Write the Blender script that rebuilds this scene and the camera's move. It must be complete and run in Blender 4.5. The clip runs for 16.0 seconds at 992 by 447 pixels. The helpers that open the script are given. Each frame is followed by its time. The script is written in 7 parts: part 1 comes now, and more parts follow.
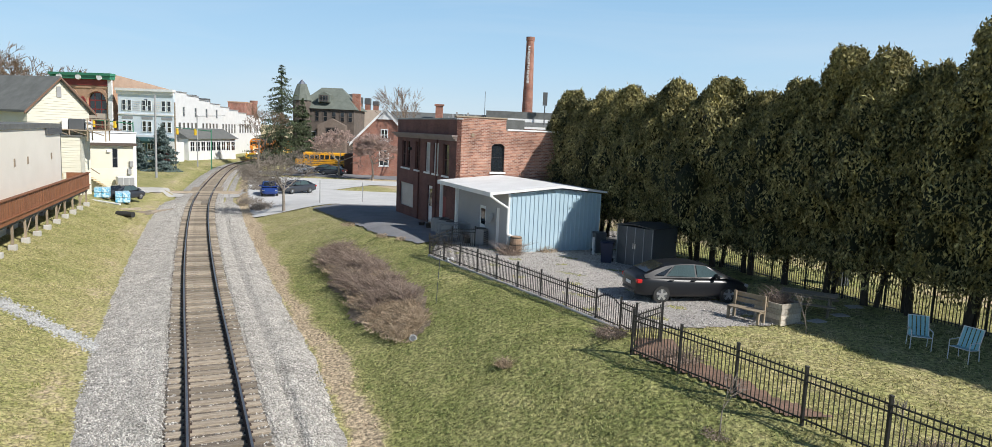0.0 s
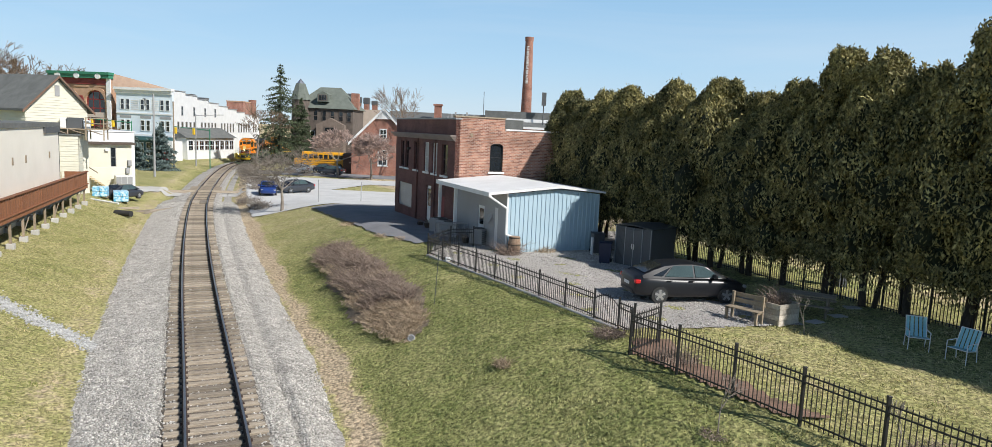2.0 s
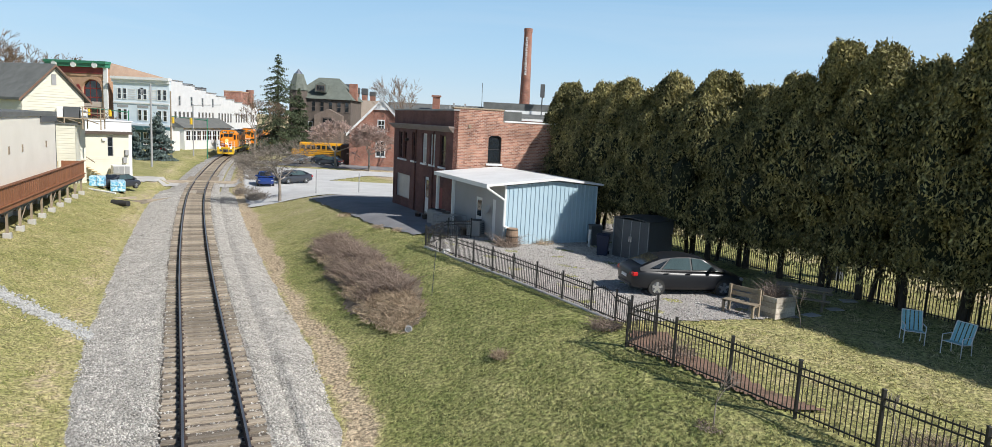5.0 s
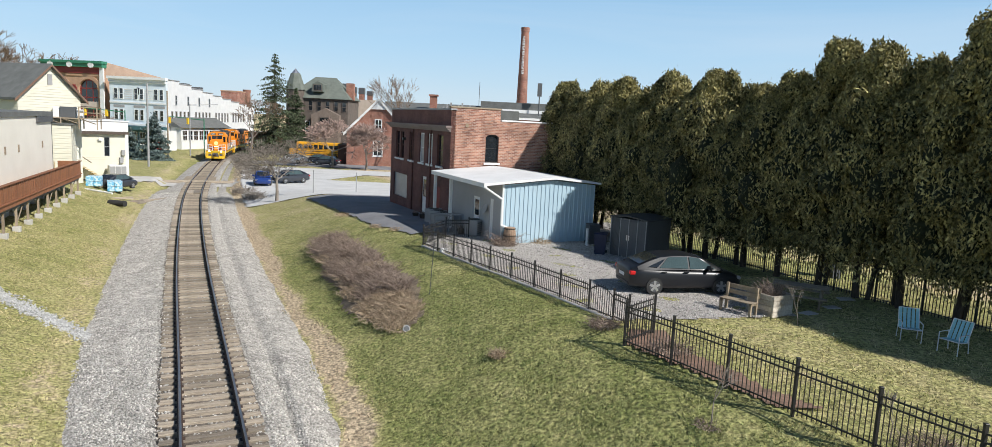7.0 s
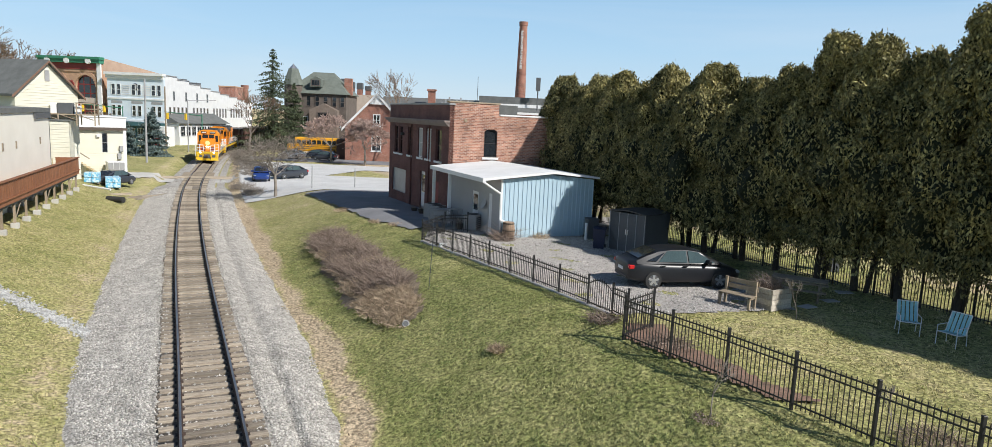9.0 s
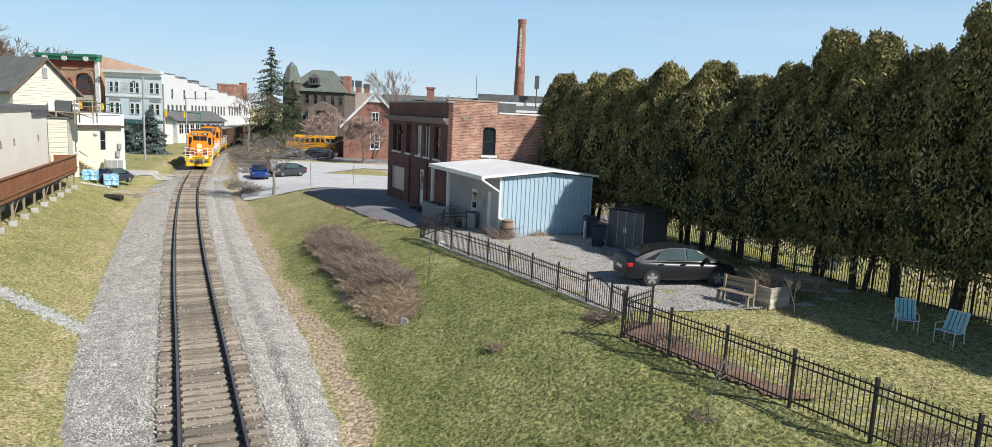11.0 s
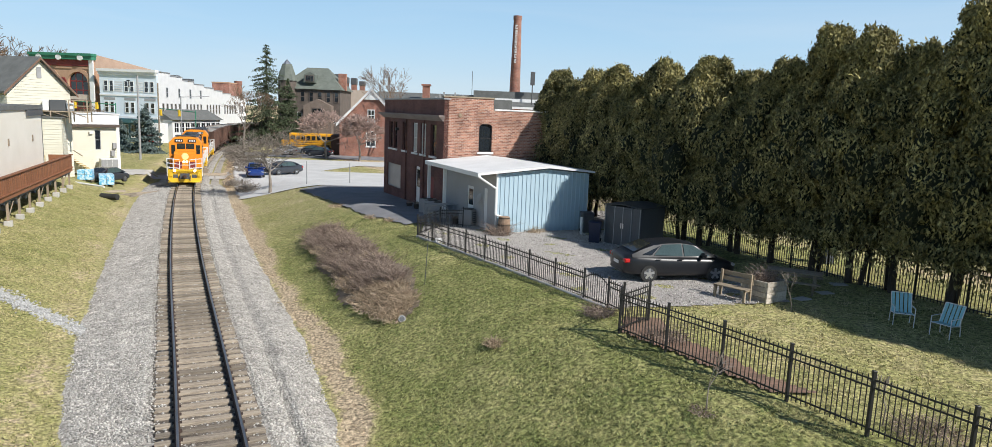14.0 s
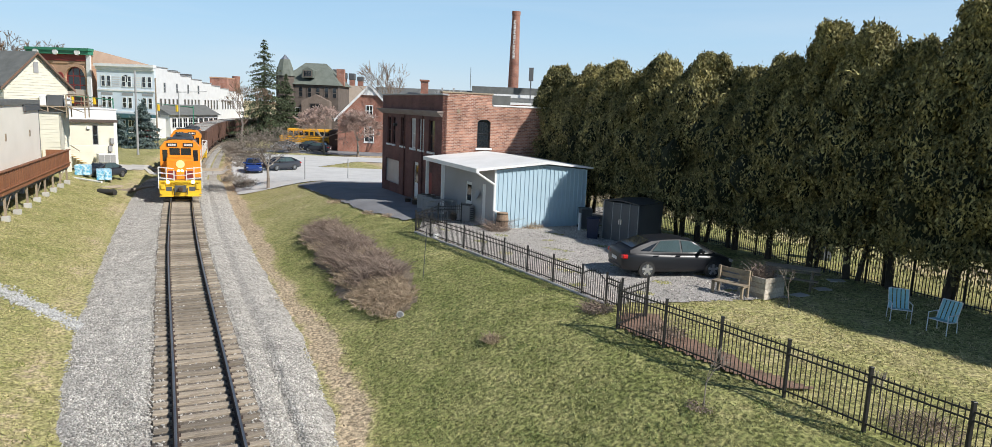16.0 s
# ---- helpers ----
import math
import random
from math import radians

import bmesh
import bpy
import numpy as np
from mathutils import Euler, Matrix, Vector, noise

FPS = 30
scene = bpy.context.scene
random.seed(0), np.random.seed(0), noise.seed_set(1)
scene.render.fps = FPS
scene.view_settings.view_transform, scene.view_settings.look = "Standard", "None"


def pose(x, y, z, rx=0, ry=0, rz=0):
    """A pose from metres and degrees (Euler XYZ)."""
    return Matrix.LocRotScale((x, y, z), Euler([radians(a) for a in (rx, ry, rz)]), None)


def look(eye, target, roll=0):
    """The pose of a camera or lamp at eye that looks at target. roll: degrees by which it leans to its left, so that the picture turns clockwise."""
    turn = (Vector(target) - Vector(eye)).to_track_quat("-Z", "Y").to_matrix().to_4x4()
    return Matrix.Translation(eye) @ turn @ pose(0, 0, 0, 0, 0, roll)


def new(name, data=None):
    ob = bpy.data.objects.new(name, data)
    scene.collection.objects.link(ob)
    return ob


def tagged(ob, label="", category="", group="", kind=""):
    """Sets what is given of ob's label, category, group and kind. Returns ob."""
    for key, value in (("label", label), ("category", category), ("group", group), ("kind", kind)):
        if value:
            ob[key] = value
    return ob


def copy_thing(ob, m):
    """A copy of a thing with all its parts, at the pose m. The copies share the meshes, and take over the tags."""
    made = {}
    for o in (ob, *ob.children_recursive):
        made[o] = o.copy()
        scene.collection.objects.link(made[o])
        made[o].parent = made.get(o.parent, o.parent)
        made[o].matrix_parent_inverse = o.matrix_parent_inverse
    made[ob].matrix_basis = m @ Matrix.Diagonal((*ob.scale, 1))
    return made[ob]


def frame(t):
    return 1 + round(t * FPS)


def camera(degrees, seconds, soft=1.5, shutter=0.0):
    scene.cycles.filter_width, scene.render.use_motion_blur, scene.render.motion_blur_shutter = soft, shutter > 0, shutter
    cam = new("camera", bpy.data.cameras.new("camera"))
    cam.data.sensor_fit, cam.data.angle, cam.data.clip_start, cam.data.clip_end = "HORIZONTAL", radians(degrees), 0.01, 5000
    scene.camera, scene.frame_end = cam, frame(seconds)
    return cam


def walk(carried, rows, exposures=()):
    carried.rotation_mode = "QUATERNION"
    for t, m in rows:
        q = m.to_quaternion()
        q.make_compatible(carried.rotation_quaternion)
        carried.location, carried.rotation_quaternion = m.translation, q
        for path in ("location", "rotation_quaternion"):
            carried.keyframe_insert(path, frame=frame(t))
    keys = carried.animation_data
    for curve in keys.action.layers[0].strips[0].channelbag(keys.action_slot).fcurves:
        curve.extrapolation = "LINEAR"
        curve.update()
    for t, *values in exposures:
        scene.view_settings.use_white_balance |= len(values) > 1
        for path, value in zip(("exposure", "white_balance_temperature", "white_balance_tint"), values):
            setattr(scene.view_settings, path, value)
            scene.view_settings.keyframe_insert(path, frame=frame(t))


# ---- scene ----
cam = camera(71.0, 16.0, soft=0.6)
EYE = 8.1
TURNS = [(0, -7.440, -2.400, 0), (0.5, -7.346, -2.446, 0.005), (1, -7.439, -2.416, -0.011), (1.5, -7.396, -2.501, -0.073),
         (2, -7.435, -2.551, -0.100), (2.5, -7.600, -2.601, -0.169), (3, -7.797, -2.629, -0.132), (3.5, -7.877, -2.758, -0.113),
         (4, -8.049, -2.824, -0.141), (6.5, -8.120, -2.884, -0.362), (7, -8.164, -2.752, -0.462), (7.5, -8.320, -2.204, -0.836),
         (8, -8.401, -2.502, -0.698), (8.5, -8.568, -2.613, -0.618), (9, -8.590, -2.551, -0.584), (11.5, -8.766, -2.655, -0.749),
         (12, -8.762, -2.773, -0.728), (12.5, -8.903, -2.733, -0.751), (13, -8.920, -2.647, -0.778), (13.5, -9.186, -2.597, -0.798),
         (14, -9.011, -2.212, -1.015), (14.5, -9.035, -2.245, -1.052), (15, -9.345, -2.595, -1.117), (15.5, -9.176, -2.411, -1.181),
         (16, -9.346, -2.308, -1.148)]
walk(cam, [(t, pose(0, 0, EYE, 90 + p, r, y)) for t, p, r, y in TURNS])

# ---- light ----
SUN = Vector((0.83, -0.55, 0.84)).normalized()
world = bpy.data.worlds.new("sky")
scene.world = world
world.use_nodes = True
wn = world.node_tree
sky = wn.nodes.new("ShaderNodeTexSky")
sky.sky_type = "NISHITA"
sky.sun_disc = False
sky.sun_elevation = math.asin(SUN.z)
sky.sun_rotation = math.atan2(SUN.x, SUN.y)
sky.air_density, sky.dust_density, sky.ozone_density = 1.0, 0.4, 2.5
tint = wn.nodes.new("ShaderNodeMix")
tint.data_type, tint.blend_type = "RGBA", "MULTIPLY"
tint.inputs[0].default_value, tint.inputs[7].default_value = 1.0, (0.86, 0.96, 1.15, 1)
wn.links.new(sky.outputs[0], tint.inputs[6])
# spring haze: pale at the horizon, thinning out overhead
hzc, hzs, hzr, hzm = (wn.nodes.new(k) for k in ("ShaderNodeTexCoord", "ShaderNodeSeparateXYZ", "ShaderNodeValToRGB", "ShaderNodeMix"))
hzm.data_type = "RGBA"
hzr.color_ramp.elements[0].position, hzr.color_ramp.elements[0].color = 0.0, (0.66, 0.80, 0.90, 1)
hzr.color_ramp.elements[1].position, hzr.color_ramp.elements[1].color = 0.6, (0.03, 0.07, 0.15, 1)
for hp, hc in ((0.10, (0.47, 0.71, 0.92, 1)), (0.24, (0.29, 0.55, 0.83, 1)), (0.36, (0.09, 0.18, 0.33, 1))):
    hzr.color_ramp.elements.new(hp).color = hc
hzb = wn.nodes.new("ShaderNodeMix")
hzb.data_type, hzb.blend_type = "RGBA", "MULTIPLY"
hzb.inputs[0].default_value, hzb.inputs[7].default_value = 1.0, (8.8, 8.8, 8.8, 1)
hzb.clamp_result = False
hzm.inputs[0].default_value = 0.85
wn.links.new(hzc.outputs["Generated"], hzs.inputs[0]), wn.links.new(hzs.outputs[2], hzr.inputs[0])
wn.links.new(hzr.outputs[0], hzb.inputs[6]), wn.links.new(tint.outputs[2], hzm.inputs[6]), wn.links.new(hzb.outputs[2], hzm.inputs[7])
# thin high cirrus
tcw, mpw, nzw, rgw, cw = (wn.nodes.new(k) for k in ("ShaderNodeTexCoord", "ShaderNodeMapping", "ShaderNodeTexNoise", "ShaderNodeMapRange", "ShaderNodeMix"))
mpw.inputs["Rotation"].default_value, mpw.inputs["Scale"].default_value = (0, 0.25, 0.4), (1.2, 2.0, 9.0)
nzw.inputs["Scale"].default_value, nzw.inputs["Detail"].default_value, nzw.inputs["Distortion"].default_value = 1.6, 8, 0.6
rgw.inputs["From Min"].default_value, rgw.inputs["From Max"].default_value, rgw.inputs["To Max"].default_value = 0.47, 0.82, 0.26
cw.data_type = "RGBA"
cw.inputs[7].default_value = (7.0, 7.6, 8.2, 1)
wn.links.new(tcw.outputs["Generated"], mpw.inputs[0]), wn.links.new(mpw.outputs[0], nzw.inputs["Vector"])
wn.links.new(nzw.outputs[0], rgw.inputs[0]), wn.links.new(rgw.outputs[0], cw.inputs[0])
wn.links.new(hzm.outputs[2], cw.inputs[6]), wn.links.new(cw.outputs[2], wn.nodes["Background"].inputs[0])
wn.nodes["Background"].inputs[1].default_value = 0.102
sun = new("sun", bpy.data.lights.new("sun", "SUN"))
sun.data.energy, sun.data.angle, sun.data.color = 5.0, radians(0.53), (1.0, 0.97, 0.92)
sun.matrix_world = look(SUN * 80, (0, 0, 0))
scene.view_settings.exposure = 0.15


# ---- materials ----
def mat(name, col, col2=None, scale=8.0, fine=60.0, rough=0.8, metal=0.0, bump=0.3, mix=0.5, spread=0.08, island=0.0, stretch=None, spec=0.5, dist=0.02):
    """Two colours mixed by large stains and fine grain, with bump; island: brightness change per object or piece."""
    m = bpy.data.materials.new(name)
    m.use_nodes = True
    n, l = m.node_tree.nodes, m.node_tree.links
    b = n["Principled BSDF"]
    b.inputs["Roughness"].default_value = rough
    b.inputs["Metallic"].default_value = metal
    b.inputs["Specular IOR Level"].default_value = spec
    col2 = col2 or tuple(c * (1 - spread * 3) for c in col)
    tc = n.new("ShaderNodeTexCoord")
    src = tc.outputs["Object"]
    if stretch:
        mp = n.new("ShaderNodeMapping")
        mp.inputs["Scale"].default_value = stretch
        l.new(src, mp.inputs[0])
        src = mp.outputs[0]
    big, small = n.new("ShaderNodeTexNoise"), n.new("ShaderNodeTexNoise")
    big.inputs["Scale"].default_value, big.inputs["Detail"].default_value = scale * 0.1, 6
    small.inputs["Scale"].default_value, small.inputs["Detail"].default_value = fine, 4
    l.new(src, big.inputs["Vector"]), l.new(src, small.inputs["Vector"])
    add = n.new("ShaderNodeMath")
    add.operation = "ADD"
    l.new(big.outputs[0], add.inputs[0]), l.new(small.outputs[0], add.inputs[1])
    ramp = n.new("ShaderNodeMapRange")
    ramp.inputs["From Min"].default_value, ramp.inputs["From Max"].default_value = 1.0 - mix * 0.5, 1.0 + mix * 0.5
    l.new(add.outputs[0], ramp.inputs[0])
    mx = n.new("ShaderNodeMix")
    mx.data_type = "RGBA"
    mx.inputs[6].default_value, mx.inputs[7].default_value = (*col2, 1), (*col, 1)
    l.new(ramp.outputs[0], mx.inputs[0])
    out = mx.outputs[2]
    if island:
        info, geo = n.new("ShaderNodeObjectInfo"), n.new("ShaderNodeNewGeometry")
        s = n.new("ShaderNodeMath")
        s.operation = "ADD"
        l.new(info.outputs["Random"], s.inputs[0]), l.new(geo.outputs["Random Per Island"], s.inputs[1])
        fr = n.new("ShaderNodeMath")
        fr.operation = "FRACT"
        l.new(s.outputs[0], fr.inputs[0])
        mr = n.new("ShaderNodeMapRange")
        mr.inputs["To Min"].default_value, mr.inputs["To Max"].default_value = 1 - island, 1 + island
        l.new(fr.outputs[0], mr.inputs[0])
        hs = n.new("ShaderNodeHueSaturation")
        l.new(mr.outputs[0], hs.inputs["Value"]), l.new(out, hs.inputs["Color"])
        out = hs.outputs[0]
    l.new(out, b.inputs["Base Color"])
    if bump:
        bp = n.new("ShaderNodeBump")
        bp.inputs["Strength"].default_value, bp.inputs["Distance"].default_value = bump, dist
        l.new(small.outputs[0], bp.inputs["Height"]), l.new(bp.outputs[0], b.inputs["Normal"])
    return m


def leafy(name, col, col2, trans=0.25, island=0.35, fine=9):
    m = mat(name, col, col2, 6, fine, 0.65, bump=0, island=island, spec=0.25)
    n, l = m.node_tree.nodes, m.node_tree.links
    b, out = n["Principled BSDF"], n["Material Output"]
    t, ms = n.new("ShaderNodeBsdfTranslucent"), n.new("ShaderNodeMixShader")
    l.new(b.inputs["Base Color"].links[0].from_socket, t.inputs[0])
    ms.inputs[0].default_value = trans
    l.new(b.outputs[0], ms.inputs[1]), l.new(t.outputs[0], ms.inputs[2]), l.new(ms.outputs[0], out.inputs[0])
    return m


def grassy(name):
    """Lawn: green with straw-coloured, worn stretches of two sizes."""
    m = bpy.data.materials.new(name)
    m.use_nodes = True
    n, l = m.node_tree.nodes, m.node_tree.links
    b = n["Principled BSDF"]
    b.inputs["Roughness"].default_value, b.inputs["Specular IOR Level"].default_value = 0.95, 0.15
    tc = n.new("ShaderNodeTexCoord")
    ns = []
    for s, d in ((0.16, 5), (0.9, 6), (4.0, 6), (9.0, 6)):
        t = n.new("ShaderNodeTexNoise")
        t.inputs["Scale"].default_value, t.inputs["Detail"].default_value = s, d
        l.new(tc.outputs["Object"], t.inputs["Vector"])
        ns.append(t)
    at = n.new("ShaderNodeAttribute")
    at.attribute_name = "dry"
    a = n.new("ShaderNodeMath"); a.operation = "ADD"
    l.new(ns[0].outputs[0], a.inputs[0]), l.new(ns[1].outputs[0], a.inputs[1])
    a2 = n.new("ShaderNodeMath"); a2.operation = "MULTIPLY_ADD"
    l.new(ns[2].outputs[0], a2.inputs[0]); a2.inputs[1].default_value = 1.2
    l.new(a.outputs[0], a2.inputs[2])
    a3 = n.new("ShaderNodeMath"); a3.operation = "ADD"
    l.new(a2.outputs[0], a3.inputs[0]), l.new(at.outputs["Fac"], a3.inputs[1])
    r = n.new("ShaderNodeValToRGB")
    r.color_ramp.elements[0].position, r.color_ramp.elements[0].color = 0.0, (0.185, 0.20, 0.068, 1)
    r.color_ramp.elements[1].position, r.color_ramp.elements[1].color = 1.0, (0.47, 0.375, 0.255, 1)
    e = r.color_ramp.elements.new(0.4); e.color = (0.315, 0.30, 0.125, 1)
    e = r.color_ramp.elements.new(0.7); e.color = (0.39, 0.345, 0.17, 1)
    mr = n.new("ShaderNodeMapRange")
    mr.inputs["From Min"].default_value, mr.inputs["From Max"].default_value = 1.25, 2.4
    l.new(a3.outputs[0], mr.inputs[0]), l.new(mr.outputs[0], r.inputs[0])
    hs = n.new("ShaderNodeHueSaturation")
    mv = n.new("ShaderNodeMapRange")
    mv.inputs["From Min"].default_value, mv.inputs["From Max"].default_value = 0.34, 0.66
    mv.inputs["To Min"].default_value, mv.inputs["To Max"].default_value = 0.45, 1.55
    l.new(ns[3].outputs[0], mv.inputs[0]), l.new(mv.outputs[0], hs.inputs["Value"]), l.new(r.outputs[0], hs.inputs["Color"])
    l.new(hs.outputs[0], b.inputs["Base Color"])
    bp = n.new("ShaderNodeBump")
    bp.inputs["Strength"].default_value, bp.inputs["Distance"].default_value = 1.0, 0.08
    l.new(ns[3].outputs[0], bp.inputs["Height"]), l.new(bp.outputs[0], b.inputs["Normal"])
    return m


def glassy(name, col=(0.02, 0.025, 0.03), rough=0.05):
    m = mat(name, col, tuple(c * 0.7 for c in col), 10, 20, rough, bump=0.02, dist=0.002)
    m.node_tree.nodes["Principled BSDF"].inputs["Specular IOR Level"].default_value = 0.8
    return m


def stony(name, cols, scale, rough=0.95, bump=1.0):
    """Loose stones: cells of mixed greys with dark gaps."""
    m = bpy.data.materials.new(name)
    m.use_nodes = True
    n, l = m.node_tree.nodes, m.node_tree.links
    b = n["Principled BSDF"]
    b.inputs["Roughness"].default_value, b.inputs["Specular IOR Level"].default_value = rough, 0.2
    tc, v = n.new("ShaderNodeTexCoord"), n.new("ShaderNodeTexVoronoi")
    v.inputs["Scale"].default_value = scale
    l.new(tc.outputs["Object"], v.inputs["Vector"])
    sp = n.new("ShaderNodeSeparateColor")
    l.new(v.outputs["Color"], sp.inputs[0])
    big = n.new("ShaderNodeTexNoise")
    big.inputs["Scale"].default_value, big.inputs["Detail"].default_value = 0.35, 6
    l.new(tc.outputs["Object"], big.inputs["Vector"])
    s = n.new("ShaderNodeMath"); s.operation = "MULTIPLY_ADD"
    l.new(big.outputs[0], s.inputs[0]); s.inputs[1].default_value = 0.8
    l.new(sp.outputs[0], s.inputs[2])
    mr = n.new("ShaderNodeMapRange")
    mr.inputs["From Min"].default_value, mr.inputs["From Max"].default_value = 0.2, 1.5
    l.new(s.outputs[0], mr.inputs[0])
    r = n.new("ShaderNodeValToRGB")
    for i, c in enumerate(cols):
        e = r.color_ramp.elements[i] if i < 2 else r.color_ramp.elements.new(0.5)
        e.color = (*c, 1)
    l.new(mr.outputs[0], r.inputs[0])
    l.new(r.outputs[0], b.inputs["Base Color"])
    bp = n.new("ShaderNodeBump")
    bp.inputs["Strength"].default_value, bp.inputs["Distance"].default_value = bump, 0.6 / scale
    bp.invert = True
    l.new(v.outputs["Distance"], bp.inputs["Height"]), l.new(bp.outputs[0], b.inputs["Normal"])
    return m


def brickwork(name, c1, c2, mortar, scale=1.0, axis="X"):
    """Brick courses of 0.21 x 0.067 m with sunk joints, on upright walls."""
    m = bpy.data.materials.new(name)
    m.use_nodes = True
    n, l = m.node_tree.nodes, m.node_tree.links
    b = n["Principled BSDF"]
    b.inputs["Roughness"].default_value = 0.9
    tc, sx, cb = n.new("ShaderNodeTexCoord"), n.new("ShaderNodeSeparateXYZ"), n.new("ShaderNodeCombineXYZ")
    l.new(tc.outputs["Object"], sx.inputs[0])
    ad = n.new("ShaderNodeMath"); ad.operation = "ADD"
    l.new(sx.outputs[0], ad.inputs[0]), l.new(sx.outputs[1], ad.inputs[1])
    l.new(ad.outputs[0], cb.inputs[0]), l.new(sx.outputs[2], cb.inputs[1])
    t = n.new("ShaderNodeTexBrick")
    t.inputs["Scale"].default_value = 1.0
    t.inputs["Brick Width"].default_value, t.inputs["Row Height"].default_value = 0.215 * scale, 0.073 * scale
    t.inputs["Mortar Size"].default_value = 0.006 * scale
    t.inputs["Bias"].default_value = -0.05
    t.inputs["Color1"].default_value, t.inputs["Color2"].default_value, t.inputs["Mortar"].default_value = (*c1, 1), (*c2, 1), (*mortar, 1)
    l.new(cb.outputs[0], t.inputs["Vector"])
    nz = n.new("ShaderNodeTexNoise")
    nz.inputs["Scale"].default_value, nz.inputs["Detail"].default_value = 0.7, 8
    l.new(tc.outputs["Object"], nz.inputs["Vector"])
    mr = n.new("ShaderNodeMapRange")
    mr.inputs["From Min"].default_value, mr.inputs["From Max"].default_value = 0.3, 0.7
    mr.inputs["To Min"].default_value, mr.inputs["To Max"].default_value = 0.65, 1.3
    l.new(nz.outputs[0], mr.inputs[0])
    hs = n.new("ShaderNodeHueSaturation")
    l.new(mr.outputs[0], hs.inputs["Value"]), l.new(t.outputs[0], hs.inputs["Color"]), l.new(hs.outputs[0], b.inputs["Base Color"])
    bp = n.new("ShaderNodeBump")
    bp.inputs["Strength"].default_value, bp.inputs["Distance"].default_value = 0.6, 0.01
    bp.invert = True
    l.new(t.outputs["Fac"], bp.inputs["Height"]), l.new(bp.outputs[0], b.inputs["Normal"])
    return m


GRASS = grassy("lawn grass")
BLADE = leafy("green grass blade", (0.40, 0.375, 0.175), (0.17, 0.22, 0.072), 0.15, 0.5, 3.2)
DRYBLADE = leafy("dry grass blade", (0.54, 0.46, 0.26), (0.25, 0.27, 0.085), 0.1, 0.45, 2.4)
BALLAST = stony("track ballast", [(0.17, 0.155, 0.135), (0.60, 0.57, 0.52), (0.38, 0.355, 0.325)], 15)
STONE = mat("ballast stone", (0.58, 0.555, 0.515), (0.30, 0.285, 0.26), 20, 60, 0.95, island=0.45, spec=0.2)
WHITESTONE = mat("pale drain stone", (0.52, 0.52, 0.51), (0.34, 0.34, 0.33), 20, 60, 0.95, island=0.3)
GRAVEL = stony("yard gravel", [(0.24, 0.22, 0.20), (0.56, 0.52, 0.49), (0.40, 0.37, 0.345)], 24)
DIRT = mat("dry straw and dirt", (0.42, 0.35, 0.26), (0.24, 0.19, 0.14), 12, 14, 1.0, bump=0.6)
MULCH = mat("straw-littered mulch", (0.30, 0.235, 0.165), (0.13, 0.10, 0.075), 14, 9, 1.0, bump=0.9, dist=0.05)
ASPHALT = mat("aged asphalt", (0.25, 0.25, 0.26), (0.17, 0.17, 0.18), 6, 120, 0.95, bump=0.4)
CONCRETE = mat("pale concrete", (0.56, 0.54, 0.51), (0.42, 0.40, 0.37), 8, 60, 0.9)
ROAD = mat("bleached road", (0.60, 0.595, 0.58), (0.48, 0.475, 0.465), 5, 80, 0.95)
CESS = mat("dark dirty fines", (0.23, 0.195, 0.16), (0.09, 0.075, 0.06), 16, 22, 1.0, bump=1.0, dist=0.03)
TIE = mat("weathered tie timber", (0.43, 0.365, 0.285), (0.20, 0.165, 0.125), 20, 14, 0.95, island=0.35, stretch=(0.6, 6, 6), bump=0.5)
RAILSIDE = mat("rusted rail web", (0.075, 0.045, 0.033), (0.035, 0.022, 0.018), 20, 40, 0.9)
RAILTOP = mat("worn rail head", (0.33, 0.32, 0.33), (0.22, 0.21, 0.22), 10, 40, 0.35, metal=0.85, bump=0.05)
BRICK = brickwork("mottled red brick", (0.46, 0.235, 0.16), (0.20, 0.085, 0.06), (0.50, 0.43, 0.37), scale=1.3)
# darker brick for the front, back and end walls than for the side
BRICKD = brickwork("dark red-brown brick", (0.165, 0.075, 0.062), (0.12, 0.052, 0.045), (0.13, 0.065, 0.055))
BRICKFAR = brickwork("far red brick", (0.34, 0.16, 0.11), (0.27, 0.11, 0.08), (0.36, 0.27, 0.22))
BROWNSTONE = mat("brown sandstone", (0.52, 0.33, 0.22), (0.40, 0.24, 0.155), 8, 20, 0.9)
WHITE = mat("white paint", (0.80, 0.80, 0.79), (0.68, 0.68, 0.67), 8, 40, 0.6, bump=0.1)
# white wall whose bluish facade shade is put into the colour
SHADEDWHITE = mat("white paint with bluish shade", (0.70, 0.77, 0.82), (0.60, 0.68, 0.74), 8, 40, 0.6, bump=0.1)
ROOFWHITE = mat("white roof membrane", (0.80, 0.80, 0.80), (0.66, 0.66, 0.65), 7, 30, 0.7, bump=0.1)
CREAM = mat("cream siding", (0.72, 0.69, 0.57), (0.63, 0.60, 0.49), 6, 40, 0.7, bump=0.1)
BEIGE = mat("beige stucco wall", (0.82, 0.78, 0.69), (0.74, 0.70, 0.61), 5, 50, 0.9)
GREYWALL = mat("grey painted wall", (0.42, 0.42, 0.42), (0.34, 0.34, 0.34), 6, 40, 0.85)
BLUEWALL = mat("pale blue steel cladding", (0.44, 0.57, 0.65), (0.36, 0.49, 0.57), 5, 30, 0.55, bump=0.08)
BLACK = mat("black enamel", (0.02, 0.02, 0.021), (0.03, 0.028, 0.026), 10, 60, 0.45, bump=0.1)
DARK = mat("dark grey sheet", (0.10, 0.105, 0.11), (0.075, 0.08, 0.085), 8, 30, 0.6)
